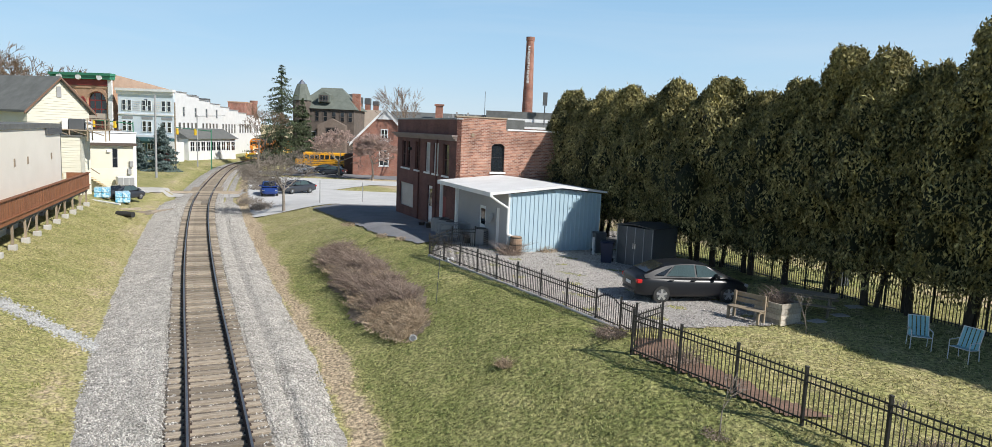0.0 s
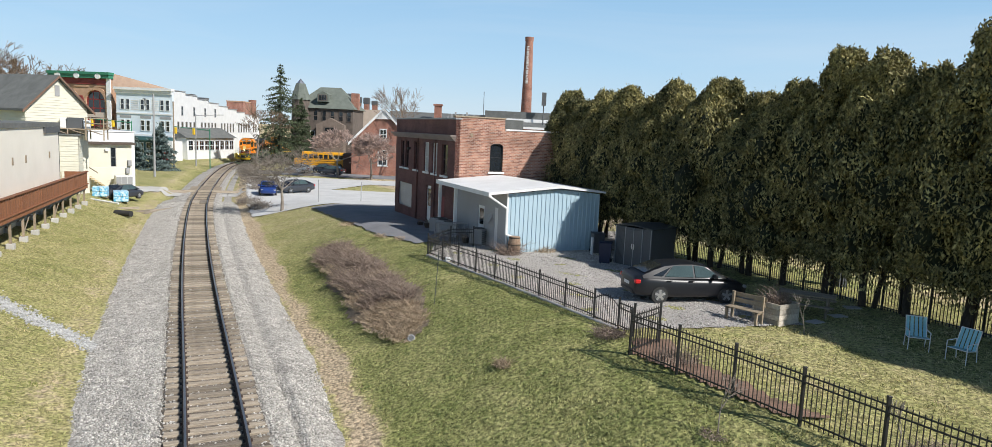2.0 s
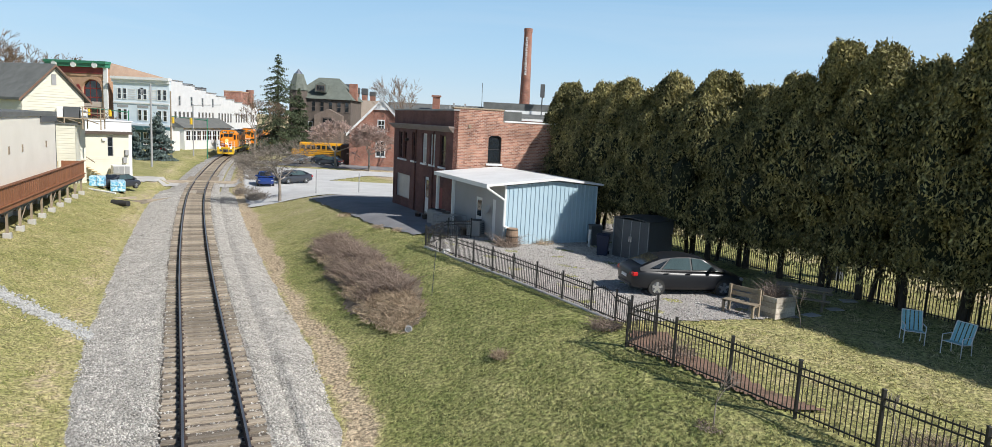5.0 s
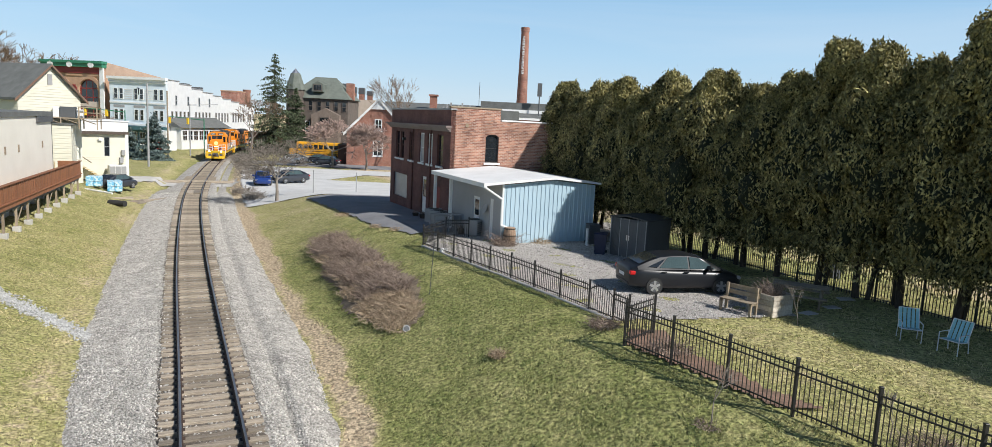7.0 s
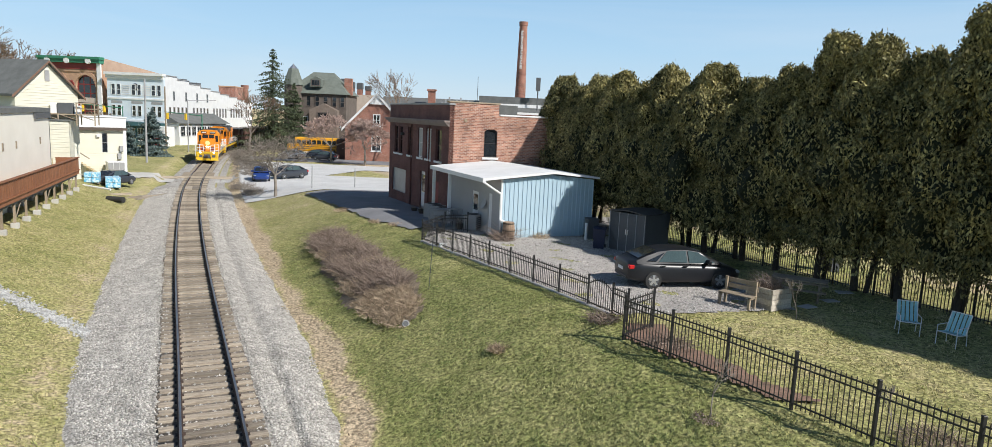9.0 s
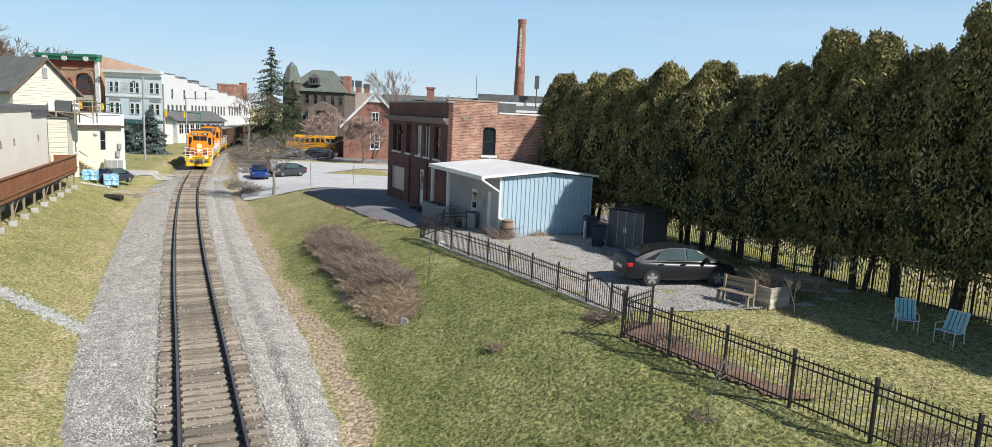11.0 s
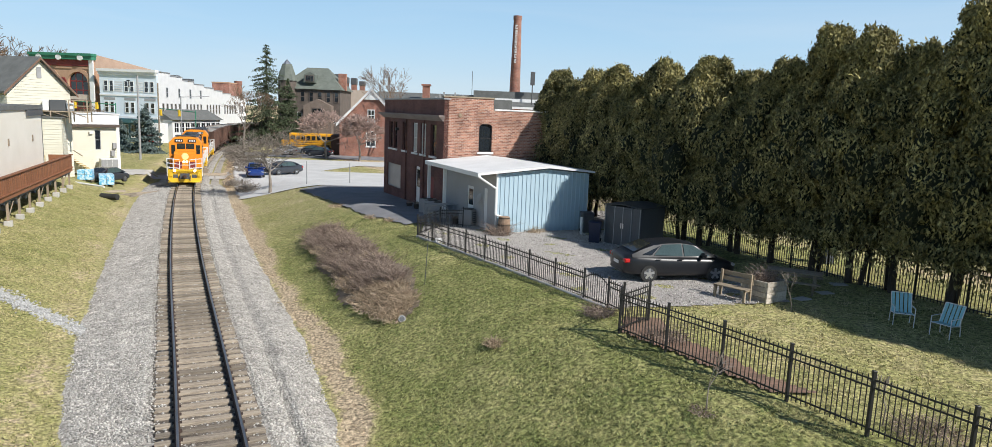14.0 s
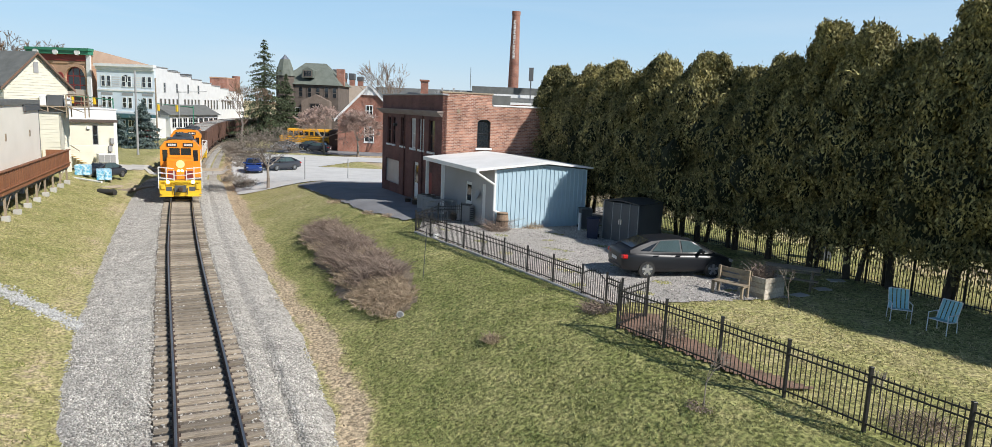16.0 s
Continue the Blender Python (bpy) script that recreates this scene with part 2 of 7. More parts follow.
LEADGREY = mat("grey trim", (0.36, 0.36, 0.36), (0.28, 0.28, 0.28), 8, 30, 0.6)
SHINGLE = mat("grey shingles", (0.16, 0.165, 0.16), (0.10, 0.105, 0.10), 12, 30, 0.95)
SLATE = mat("green-grey slate", (0.17, 0.19, 0.165), (0.11, 0.125, 0.105), 10, 30, 0.85)
DECKWOOD = mat("red-brown stained deck timber", (0.30, 0.125, 0.058), (0.20, 0.08, 0.036), 10, 16, 0.7, island=0.16, stretch=(4, 4, 0.6))
PALEWOOD = mat("bleached silvery timber", (0.58, 0.53, 0.45), (0.36, 0.31, 0.25), 12, 12, 0.9, island=0.25)
RAWWOOD = mat("weathered raw timber", (0.36, 0.29, 0.21), (0.24, 0.19, 0.13), 12, 16, 0.9, island=0.2)
TANWOOD = mat("yellow-brown treated timber", (0.50, 0.37, 0.17), (0.38, 0.27, 0.12), 12, 16, 0.9, island=0.12)
BARK = mat("dark bark", (0.085, 0.066, 0.05), (0.045, 0.035, 0.027), 20, 12, 1.0, stretch=(3, 3, 0.5))
GREYBARK = mat("grey bark", (0.30, 0.26, 0.22), (0.17, 0.145, 0.12), 20, 12, 1.0)
TWIG = mat("bare brown twigs", (0.27, 0.19, 0.13), (0.17, 0.115, 0.08), 20, 12, 1.0, island=0.4)
PINKTWIG = mat("budding reddish twigs", (0.46, 0.34, 0.29), (0.33, 0.235, 0.20), 20, 12, 1.0, island=0.4)
CEDAR = leafy("arborvitae spray", (0.40, 0.345, 0.14), (0.045, 0.053, 0.025), 0.04, 0.55)
# near-black on purpose: the crown's inner shade is put into this colour
CEDARSHADE = mat("inner foliage with shade in colour", (0.022, 0.028, 0.011), (0.012, 0.016, 0.007), 10, 8, 1.0, bump=0.8, dist=0.1)
SPRUCE = leafy("spruce needles", (0.10, 0.125, 0.065), (0.06, 0.08, 0.045), 0.1, 0.4)
BLUESPRUCE = leafy("blue spruce needles", (0.16, 0.21, 0.20), (0.09, 0.125, 0.115), 0.1, 0.4)
STRAW = leafy("dead ornamental grass", (0.50, 0.40, 0.28), (0.30, 0.22, 0.155), 0.15, 0.5)
DEADBUSH = mat("dead brown stems", (0.40, 0.31, 0.25), (0.15, 0.11, 0.088), 10, 12, 1.0, island=0.5)
GLASS = glassy("window glass")
# side-window glass: the teal sky reflection is put into its base colour
TEALGLASS = glassy("car glass with teal reflection", (0.07, 0.105, 0.105), 0.06)
PALEGLASS = glassy("blind behind glass", (0.42, 0.44, 0.44), 0.3)
ORANGE = mat("bright orange locomotive paint", (0.86, 0.30, 0.02), (0.74, 0.24, 0.015), 8, 30, 0.4, bump=0.05)
YELLOW = mat("safety yellow paint", (0.85, 0.56, 0.03), (0.70, 0.44, 0.03), 10, 30, 0.5, bump=0.05)
BUSYEL = mat("school bus yellow paint", (0.82, 0.40, 0.02), (0.70, 0.33, 0.02), 8, 30, 0.4, bump=0.05)
LOCODARK = mat("dark green-black locomotive hood", (0.035, 0.04, 0.045), (0.055, 0.055, 0.055), 8, 30, 0.55)
HOPPER = mat("rust-brown hopper steel", (0.16, 0.085, 0.06), (0.085, 0.05, 0.04), 6, 20, 0.85)
CHROME = mat("bright metal", (0.75, 0.75, 0.76), (0.62, 0.62, 0.63), 8, 30, 0.3, metal=0.9, bump=0.02)
CARBLACK = mat("black car paint", (0.012, 0.013, 0.016), (0.016, 0.017, 0.02), 4, 10, 0.34, bump=0)
CARBLUE = mat("deep blue car paint", (0.02, 0.05, 0.20), (0.02, 0.04, 0.16), 4, 10, 0.2, bump=0)
NAVY = mat("navy plastic", (0.014, 0.022, 0.06), (0.01, 0.016, 0.045), 4, 20, 0.5, bump=0.05)
CARGREY = mat("dark grey car paint", (0.05, 0.055, 0.065), (0.04, 0.045, 0.055), 4, 10, 0.2, bump=0)
CARWHITE = mat("white car paint", (0.78, 0.78, 0.78), (0.70, 0.70, 0.70), 4, 10, 0.25, bump=0)
TYRE = mat("tyre rubber", (0.025, 0.025, 0.025), (0.04, 0.04, 0.038), 20, 60, 0.95)
RED = mat("red lens", (0.55, 0.02, 0.02), (0.45, 0.015, 0.015), 10, 20, 0.25, bump=0)
REDPAINT = mat("red paint", (0.50, 0.035, 0.03), (0.40, 0.03, 0.025), 10, 20, 0.5)
GREENTRIM = mat("green cornice paint", (0.04, 0.22, 0.13), (0.035, 0.17, 0.10), 8, 20, 0.6)
CRIMSON = mat("crimson painted trim", (0.24, 0.035, 0.03), (0.18, 0.025, 0.022), 8, 20, 0.6)
TEAL = mat("dark teal shopfront", (0.05, 0.13, 0.14), (0.035, 0.09, 0.10), 8, 20, 0.5)
BLUEWRAP = mat("blue and white plastic wrap", (0.10, 0.42, 0.66), (0.62, 0.76, 0.82), 60, 5, 0.35, mix=0.3, bump=0.2)
AQUA = mat("pale aqua webbing", (0.33, 0.60, 0.64), (0.27, 0.52, 0.56), 10, 30, 0.7)
LAMPGLOW = bpy.data.materials.new("lit headlamp")
LAMPGLOW.use_nodes = True
LAMPGLOW.node_tree.nodes["Principled BSDF"].inputs["Emission Color"].default_value = (1.0, 0.86, 0.55, 1)
LAMPGLOW.node_tree.nodes["Principled BSDF"].inputs["Emission Strength"].default_value = 6.0


# ---- shape helpers ----
def part(name, bm, material, parent=None, label="", m=None):
    me = bpy.data.meshes.new(name)
    bm.to_mesh(me)
    bm.free()
    for x in material if isinstance(material, (list, tuple)) else [material]:
        me.materials.append(x)
    ob = new(name, me)
    if parent:
        ob.parent = parent
    if m:
        ob.matrix_basis = m
    if label:
        ob["label"] = label
    return ob


def thing(name, m, label, category, group="", kind=""):
    ob = new(name)
    ob.empty_display_size = 0.2
    ob.matrix_basis = m
    return tagged(ob, label, category, group, kind)


def box(bm, x0, y0, z0, x1, y1, z1, bevel=0.0, m=None, mi=0):
    r = bmesh.ops.create_cube(bm, size=1.0, matrix=Matrix.Translation(((x0 + x1) / 2, (y0 + y1) / 2, (z0 + z1) / 2)) @ Matrix.Diagonal((x1 - x0, y1 - y0, z1 - z0, 1)))
    vs = r["verts"]
    if bevel:
        es = list({e for v in vs for e in v.link_edges})
        g = bmesh.ops.bevel(bm, geom=es, offset=bevel, segments=1, affect="EDGES", profile=0.5)
        vs = list({v for f in g["faces"] for v in f.verts} | {v for v in vs if v.is_valid})
    if m is not None:
        bmesh.ops.transform(bm, matrix=m, verts=vs)
    if mi:
        for f in {f for v in vs for f in v.link_faces}:
            f.material_index = mi
    return bm


def bx(*a, **k):
    return box(bmesh.new(), *a, **k)


def tube(bm, p, q, r0, r1=None, n=6, cap=True):
    p, q = Vector(p), Vector(q)
    d = q - p
    if d.length < 1e-6:
        return bm
    m = Matrix.Translation((p + q) / 2) @ d.to_track_quat("Z", "Y").to_matrix().to_4x4()
    bmesh.ops.create_cone(bm, cap_ends=cap, segments=n, radius1=r0, radius2=r0 if r1 is None else r1, depth=d.length, matrix=m)
    return bm


def bent_tube(bm, pts, radii, n=8):
    """One connected tapered tube through upright points."""
    rings = [[bm.verts.new((p[0] + r * math.cos(6.2832 * k / n), p[1] + r * math.sin(6.2832 * k / n), p[2])) for k in range(n)] for p, r in zip(pts, radii)]
    for a, b in zip(rings, rings[1:]):
        for k in range(n):
            bm.faces.new((a[k], a[(k + 1) % n], b[(k + 1) % n], b[k]))
    bm.faces.new(rings[-1])
    return bm


def prism(bm, pts, y0, y1, axis="Y"):
    """Extrudes a closed outline (a, z) from y0 to y1."""
    A = [bm.verts.new((a, y0, z) if axis == "Y" else (y0, a, z)) for a, z in pts]
    B = [bm.verts.new((a, y1, z) if axis == "Y" else (y1, a, z)) for a, z in pts]
    fs = [bm.faces.new(A), bm.faces.new(B[::-1])]
    for i in range(len(pts)):
        j = (i + 1) % len(pts)
        fs.append(bm.faces.new((A[i], B[i], B[j], A[j])))
    bmesh.ops.recalc_face_normals(bm, faces=fs)
    return bm


def smooth(ob, angle=40):
    for p in ob.data.polygons:
        p.use_smooth = True
    ob.data.set_sharp_from_angle(angle=radians(angle))
    return ob


def mesh_np(name, verts, faces, material):
    me = bpy.data.meshes.new(name)
    verts, faces = np.asarray(verts, np.float32), np.asarray(faces, np.int32)
    k = faces.shape[1]
    me.vertices.add(len(verts)), me.loops.add(faces.size), me.polygons.add(len(faces))
    me.vertices.foreach_set("co", verts.ravel())
    me.loops.foreach_set("vertex_index", faces.ravel())
    me.polygons.foreach_set("loop_start", np.arange(len(faces), dtype=np.int32) * k)
    me.update(calc_edges=True)
    me.materials.append(material)
    return new(name, me)


def sm(a, b, x):
    t = np.clip((x - a) / (b - a), 0, 1)
    return t * t * (3 - 2 * t)


# ---- the track's line and the lie of the land ----
KNOTS = np.array([(5.6, -9.0), (-0.9, 3.8), (-6.62, 16.79), (-11.9, 28.3), (-18.0, 42.1), (-23.7, 55.6), (-28.0, 66.1), (-33.0, 79.3),
                  (-40.2, 100.7), (-47.1, 122.4), (-51.5, 141.0), (-53.2, 158), (-52.8, 176), (-50.2, 196), (-44, 222), (-32, 255), (-14, 292), (10, 330)])


def curve_points(knots, step=0.5):
    out = []
    P = np.vstack([2 * knots[0] - knots[1], knots, 2 * knots[-1] - knots[-2]])
    for i in range(1, len(P) - 2):
        for t in np.linspace(0, 1, 24, endpoint=False):
            a, b, c, d = P[i - 1], P[i], P[i + 1], P[i + 2]
            out.append(0.5 * (2 * b + (c - a) * t + (2 * a - 5 * b + 4 * c - d) * t * t + (3 * b - a - 3 * c + d) * t ** 3))
    out = np.array(out)
    k = np.ones(41) / 41  # evens out the bend
    pad = np.vstack([out[0] + (out[0] - out[1]) * np.arange(20, 0, -1)[:, None], out, out[-1] + (out[-1] - out[-2]) * np.arange(1, 21)[:, None]])
    out = np.stack([np.convolve(pad[:, i], k, "valid") for i in (0, 1)], 1)
    s = np.r_[0, np.cumsum(np.linalg.norm(np.diff(out, axis=0), axis=1))]
    g = np.arange(0, s[-1], step)
    return np.stack([np.interp(g, s, out[:, 0]), np.interp(g, s, out[:, 1])], 1)


STEP = 0.5
LINE = curve_points(KNOTS, STEP)
TAN = np.gradient(LINE, axis=0)
TAN /= np.linalg.norm(TAN, axis=1)[:, None]
NOR = np.stack([TAN[:, 1], -TAN[:, 0]], 1)  # to the right of the way ahead


def on_track(s):
    i = np.clip(s / STEP, 0, len(LINE) - 1.001)
    k = int(i)
    f = i - k
    p = LINE[k] * (1 - f) + LINE[k + 1] * f
    return p, TAN[k] * (1 - f) + TAN[k + 1] * f


def side(x, y):
    """Signed distance from the track's middle, right positive."""
    x, y = np.atleast_1d(np.asarray(x, float)).ravel(), np.atleast_1d(np.asarray(y, float)).ravel()
    return (x - np.interp(y, LINE[:, 1], LINE[:, 0])) * np.interp(y, LINE[:, 1], TAN[:, 1])


def near_half(o, s):
    """The bed's shoulders draw in towards the near end."""
    o, s = np.asarray(o, float), np.asarray(s, float)
    fl = fr = 1 - 0.75 * (1 - sm(17, 38, s))
    return np.where(o < -1.5, -1.5 + (o + 1.5) * fl, np.where(o > 1.9, 1.9 + (o - 1.9) * fr, o))


def bed_edge(y):
    """Offset of the ballast's right-hand foot at a place along the way."""
    return near_half(3.8, np.interp(np.ravel(y), LINE[:, 1], np.arange(len(LINE)) * STEP))


def land(x, y):
    x, y = np.atleast_1d(np.asarray(x, float)).ravel(), np.atleast_1d(np.asarray(y, float)).ravel()
    s = side(x, y)
    far = sm(44, 80, y)
    right = 1.95 - 0.3 * sm(40, 52, y) - 1.35 * sm(50, 78, y)
    zr = -0.62 + (right + 0.62) * (0.65 * sm(3.6, 11.5, s) + 0.35 * np.clip((s - 3.6) / 7.9, 0, 1))
    left = 0.55 + 0.5 * sm(36, 58, y) - 0.75 * sm(60, 72, y)
    zl = -0.62 + (left + 0.62) * np.clip((-s - 3.9) / 5.5, 0, 1) + 0.55 * sm(9, 16, -s) * (1 - sm(58, 72, y))
    z = np.where(s > 0, zr, zl)
    flat = sm(70, 76, y)  # level crossing and the streets past it
    z = np.where(flat > 0, z * (1 - flat) + flat * np.where(np.abs(s) < 4, np.maximum(z, -0.35), 0.15), z)
    z = np.where(np.abs(s) < 3.4, np.minimum(z, -0.42), z)
    return z


def zl(x, y):
    return float(land(x, y)[0])


def sheet(name, x0, x1, y0, y1, step, material, keep=None, lift=0.0, edge=0.0):
    """A draped sheet over the land."""
    xs, ys = np.arange(x0, x1 + step * 0.5, step), np.arange(y0, y1 + step * 0.5, step)
    X, Y = np.meshgrid(xs, ys)
    Z = land(X, Y).reshape(X.shape) + lift
    v = np.stack([X.ravel(), Y.ravel(), Z.ravel()], 1)
    nx = len(xs)
    i, j = np.meshgrid(np.arange(nx - 1), np.arange(len(ys) - 1))
    a = (j * nx + i).ravel()
    f = np.stack([a, a + 1, a + nx + 1, a + nx], 1)
    if keep is not None:
        c = v[f].mean(axis=1)
        f = f[keep(c[:, 0], c[:, 1])]
        used = np.unique(f)
        back = np.zeros(len(v), int)
        back[used] = np.arange(len(used))
        v, f = v[used], back[f]
    ob = mesh_np(name, v, f, material)
    for p in ob.data.polygons:
        p.use_smooth = True
    return ob


def wob(x, y, s=0.7):
    return np.sin(x * 1.7 * s + 1.3 * np.sin(y * 1.1 * s)) * 0.5 + np.sin(y * 2.3 * s + x * 0.9 * s) * 0.5


def build_ground():
    # one sheet, fine near by, coarse to the horizon
    xs = np.r_[-3000, -1500, -700, -350, -200, -130, np.arange(-90, -36, 0.75), np.arange(-36, 14, 0.36), np.arange(14, 50, 0.75), 60, 90, 130, 200, 350, 700, 1500, 3000]
    ys = np.r_[-1500, -600, -200, -80, -30, np.arange(-8, 9, 0.75), np.arange(9, 62, 0.36), np.arange(62, 110, 0.75), np.arange(112, 200, 4), 230, 300, 450, 800, 1500, 3500]
    X, Y = np.meshgrid(xs, ys)
    Z = land(X, Y)
    bumps = 0.04 * wob(X.ravel(), Y.ravel(), 1.3) * (np.abs(side(X, Y)) > 4)
    v = np.stack([X.ravel(), Y.ravel(), Z + bumps], 1)
    nx = len(xs)
    i, j = np.meshgrid(np.arange(nx - 1), np.arange(len(ys) - 1))
    a = (j * nx + i).ravel()
    ob = mesh_np("ground", v, np.stack([a, a + 1, a + nx + 1, a + nx], 1), GRASS)
    for p in ob.data.polygons:
        p.use_smooth = True
    s = side(X, Y)
    wave = 0.25 * wob(X.ravel(), Y.ravel(), 0.5)
    dry = np.where(s < -3, 0.16, -0.13) + 1.15 * np.exp(-(np.abs(s - bed_edge(Y) - 0.3 - wave) / (0.56 + 0.3 * wave)) ** 4) + 0.35 * np.exp(-((s + 4.6) / 0.6) ** 2)
    dry = dry + 0.55 * sm(0, 2, (X.ravel() - 8.9) * 0.887 + (Y.ravel() - 46.2) * 0.462) + 0.28 * sm(11, 14, s) * (Y.ravel() < 30) + 0.45 * sm(34, 54, Y.ravel()) * (s > 0)
    at = ob.data.attributes.new("dry", "FLOAT", "POINT")
    at.data.foreach_set("value", dry.astype(np.float32))
    tagged(ob, "mown spring lawn with straw-coloured worn stretches", "ground", kind="structure")


build_ground()


def strip(name, s0, s1, profile, material, label, lo=0, hi=None):
    """A band along the track: profile of (offset, z)."""
    k0, k1 = int(s0 / STEP), int(s1 / STEP)
    v, n = [], len(profile)
    for k in range(k0, k1):
        for i, (o, z) in enumerate(profile):
            jig = 0.12 * math.sin(k * 0.9 + i) + 0.1 * math.sin(k * 0.37 + i * 2) if i in (0, n - 1) else 0
            p = LINE[k] + NOR[k] * (float(near_half(o, k * STEP)) + jig)
            v.append((p[0], p[1], z))
    f = [(a * n + i, a * n + i + 1, a * n + n + i + 1, a * n + n + i) for a in range(k1 - k0 - 1) for i in range(n - 1)]
    ob = mesh_np(name, v, f, material)
    return tagged(ob, label, "railway", kind="structure")


strip("ballast_bed", 2, 260, [(-4.1, -0.66), (-3.5, -0.5), (-2.4, -0.36), (-1.6, -0.225), (-1.35, -0.27), (0, -0.29), (1.3, -0.27), (1.45, -0.24), (1.95, -0.34), (2.12, -0.46), (2.5, -0.33), (3.2, -0.45), (3.8, -0.66)],
      BALLAST, "grey crushed-stone ballast bed of the railway")

strip("tie_bed", 8, 240, [(-1.42, -0.30), (-1.3, -0.25), (0, -0.255), (1.3, -0.25), (1.42, -0.30)], CESS, "dark dirty fines packed between the ties")


def rail_mesh(offset, name, parent):
    prof = [(-0.07, -0.18), (0.07, -0.18), (0.07, -0.165), (0.012, -0.14), (0.012, -0.045), (0.036, -0.035), (0.036, 0), (-0.036, 0), (-0.036, -0.035), (-0.012, -0.045), (-0.012, -0.14), (-0.07, -0.165)]
    v, f, mi, n = [], [], [], len(prof)
    K = range(4, len(LINE) - 20)
    for k in K:
        for a, z in prof:
            p = LINE[k] + NOR[k] * (offset + a)
            v.append((p[0], p[1], z))
    for r in range(len(K) - 1):
        for i in range(n):
            j = (i + 1) % n
            f.append((r * n + i, r * n + j, r * n + n + j, r * n + n + i))
            mi.append(1 if i == 6 else 0)
    ob = mesh_np(name, v, f, RAILSIDE)
    ob.data.materials.append(RAILTOP)
    ob.data.polygons.foreach_set("material_index", np.array(mi, np.int32))
    ob.parent = parent
    return ob


track = thing("railway_track", pose(0, 0, 0), "single railway track with rusty rails on weathered wooden ties", "railway track", kind="structure")
rail_mesh(-0.752, "rail", track)
rail_mesh(0.752, "rail", track)


def tie_mesh(seed):
    rnd = random.Random(seed)
    bm = bx(-1.28, -0.125, -0.16, 1.28, 0.125, 0, bevel=0.012)
    for v in bm.verts:
        v.co += Vector((rnd.uniform(-0.05, 0.05), rnd.uniform(-0.012, 0.012), rnd.uniform(-0.012, 0.006)))
    me = bpy.data.meshes.new("tie")
    bm.to_mesh(me)
    bm.free()
    me.materials.append(TIE)
    return me


TIES = [tie_mesh(i) for i in range(6)]
plates = bmesh.new()
rt = random.Random(4)
s = 14.0
while s < 170:
    p, d = on_track(s)
    if not 97.5 < s < 103:
        ob = new("tie", TIES[rt.randrange(6)])
        ob.parent = track
        ob.matrix_basis = pose(p[0], p[1], -0.178 + rt.uniform(-0.012, 0.006), 0, 0, math.degrees(math.atan2(d[1], d[0])) - 90 + rt.uniform(-1.5, 1.5))
        if s < 60:
            for o in (-0.752, 0.752):
                n = Vector((d[1], -d[0], 0))
                box(plates, -0.12, -0.08, -0.02, 0.12, 0.08, 0, m=pose(p[0] + n.x * o, p[1] + n.y * o, -0.168, 0, 0, math.degrees(math.atan2(d[1], d[0])) - 90))
    s += 0.53
tagged(part("tie_plates", plates, RAILSIDE, track), kind="stuff")


def stones(name, count, pick, size, material, label, seed, lift=0.0):
    """Loose stones, each an uneven eight-sided lump."""
    r = np.random.default_rng(seed)
    P = pick(r, count)
    n = len(P)
    o = np.array([(1, 0, 0), (-1, 0, 0), (0, 1, 0), (0, -1, 0), (0, 0, 1), (0, 0, -1)], float)
    f = np.array([(0, 2, 4), (2, 1, 4), (1, 3, 4), (3, 0, 4), (2, 0, 5), (1, 2, 5), (3, 1, 5), (0, 3, 5)])
    sz = size * r.uniform(0.5, 1.25, (n, 1, 1))
    V = o[None] * sz * r.uniform(0.6, 1.3, (n, 6, 1)) + r.normal(0, size * 0.22, (n, 6, 3))
    a = r.uniform(0, 6.28, n)
    c, s_ = np.cos(a), np.sin(a)
    V = np.stack([V[..., 0] * c[:, None] - V[..., 1] * s_[:, None], V[..., 0] * s_[:, None] + V[..., 1] * c[:, None], V[..., 2] * 0.75], -1)
    V += P[:, None, :]
    F = (f[None] + 6 * np.arange(n)[:, None, None]).reshape(-1, 3)
    return tagged(mesh_np(name, V.reshape(-1, 3), F, material), label, "stones", kind="stuff")


def ballast_pick(r, n):
    s = 14 + 74 * r.random(n) ** 1.75
    o = np.where(r.random(n) < 0.035, r.uniform(-0.7, 0.7, n), np.where(r.random(n) < 0.52, -r.uniform(1.0, 4.2, n), r.uniform(1.0, 3.9, n)))
    thin = (np.abs(o) > 1.45) | (np.abs(o) < 0.75) | (r.random(n) < 0.4)
    s, o = s[thin], o[thin]
    k = (s / STEP).astype(int)
    p = LINE[k] + TAN[k] * (s - k * STEP)[:, None] + NOR[k] * near_half(o, s)[:, None]
    z = np.interp(o, [-4.1, -3.5, -2.4, -1.6, -0.8, 0.8, 1.45, 1.95, 2.12, 2.5, 3.2, 3.8], [-0.66, -0.5, -0.36, -0.225, -0.255, -0.255, -0.235, -0.34, -0.46, -0.33, -0.45, -0.66])
    return np.stack([p[:, 0], p[:, 1], z + 0.005], 1)


stones("ballast_stones", 120000, ballast_pick, 0.04, STONE, "loose grey ballast stones along the track", 3)


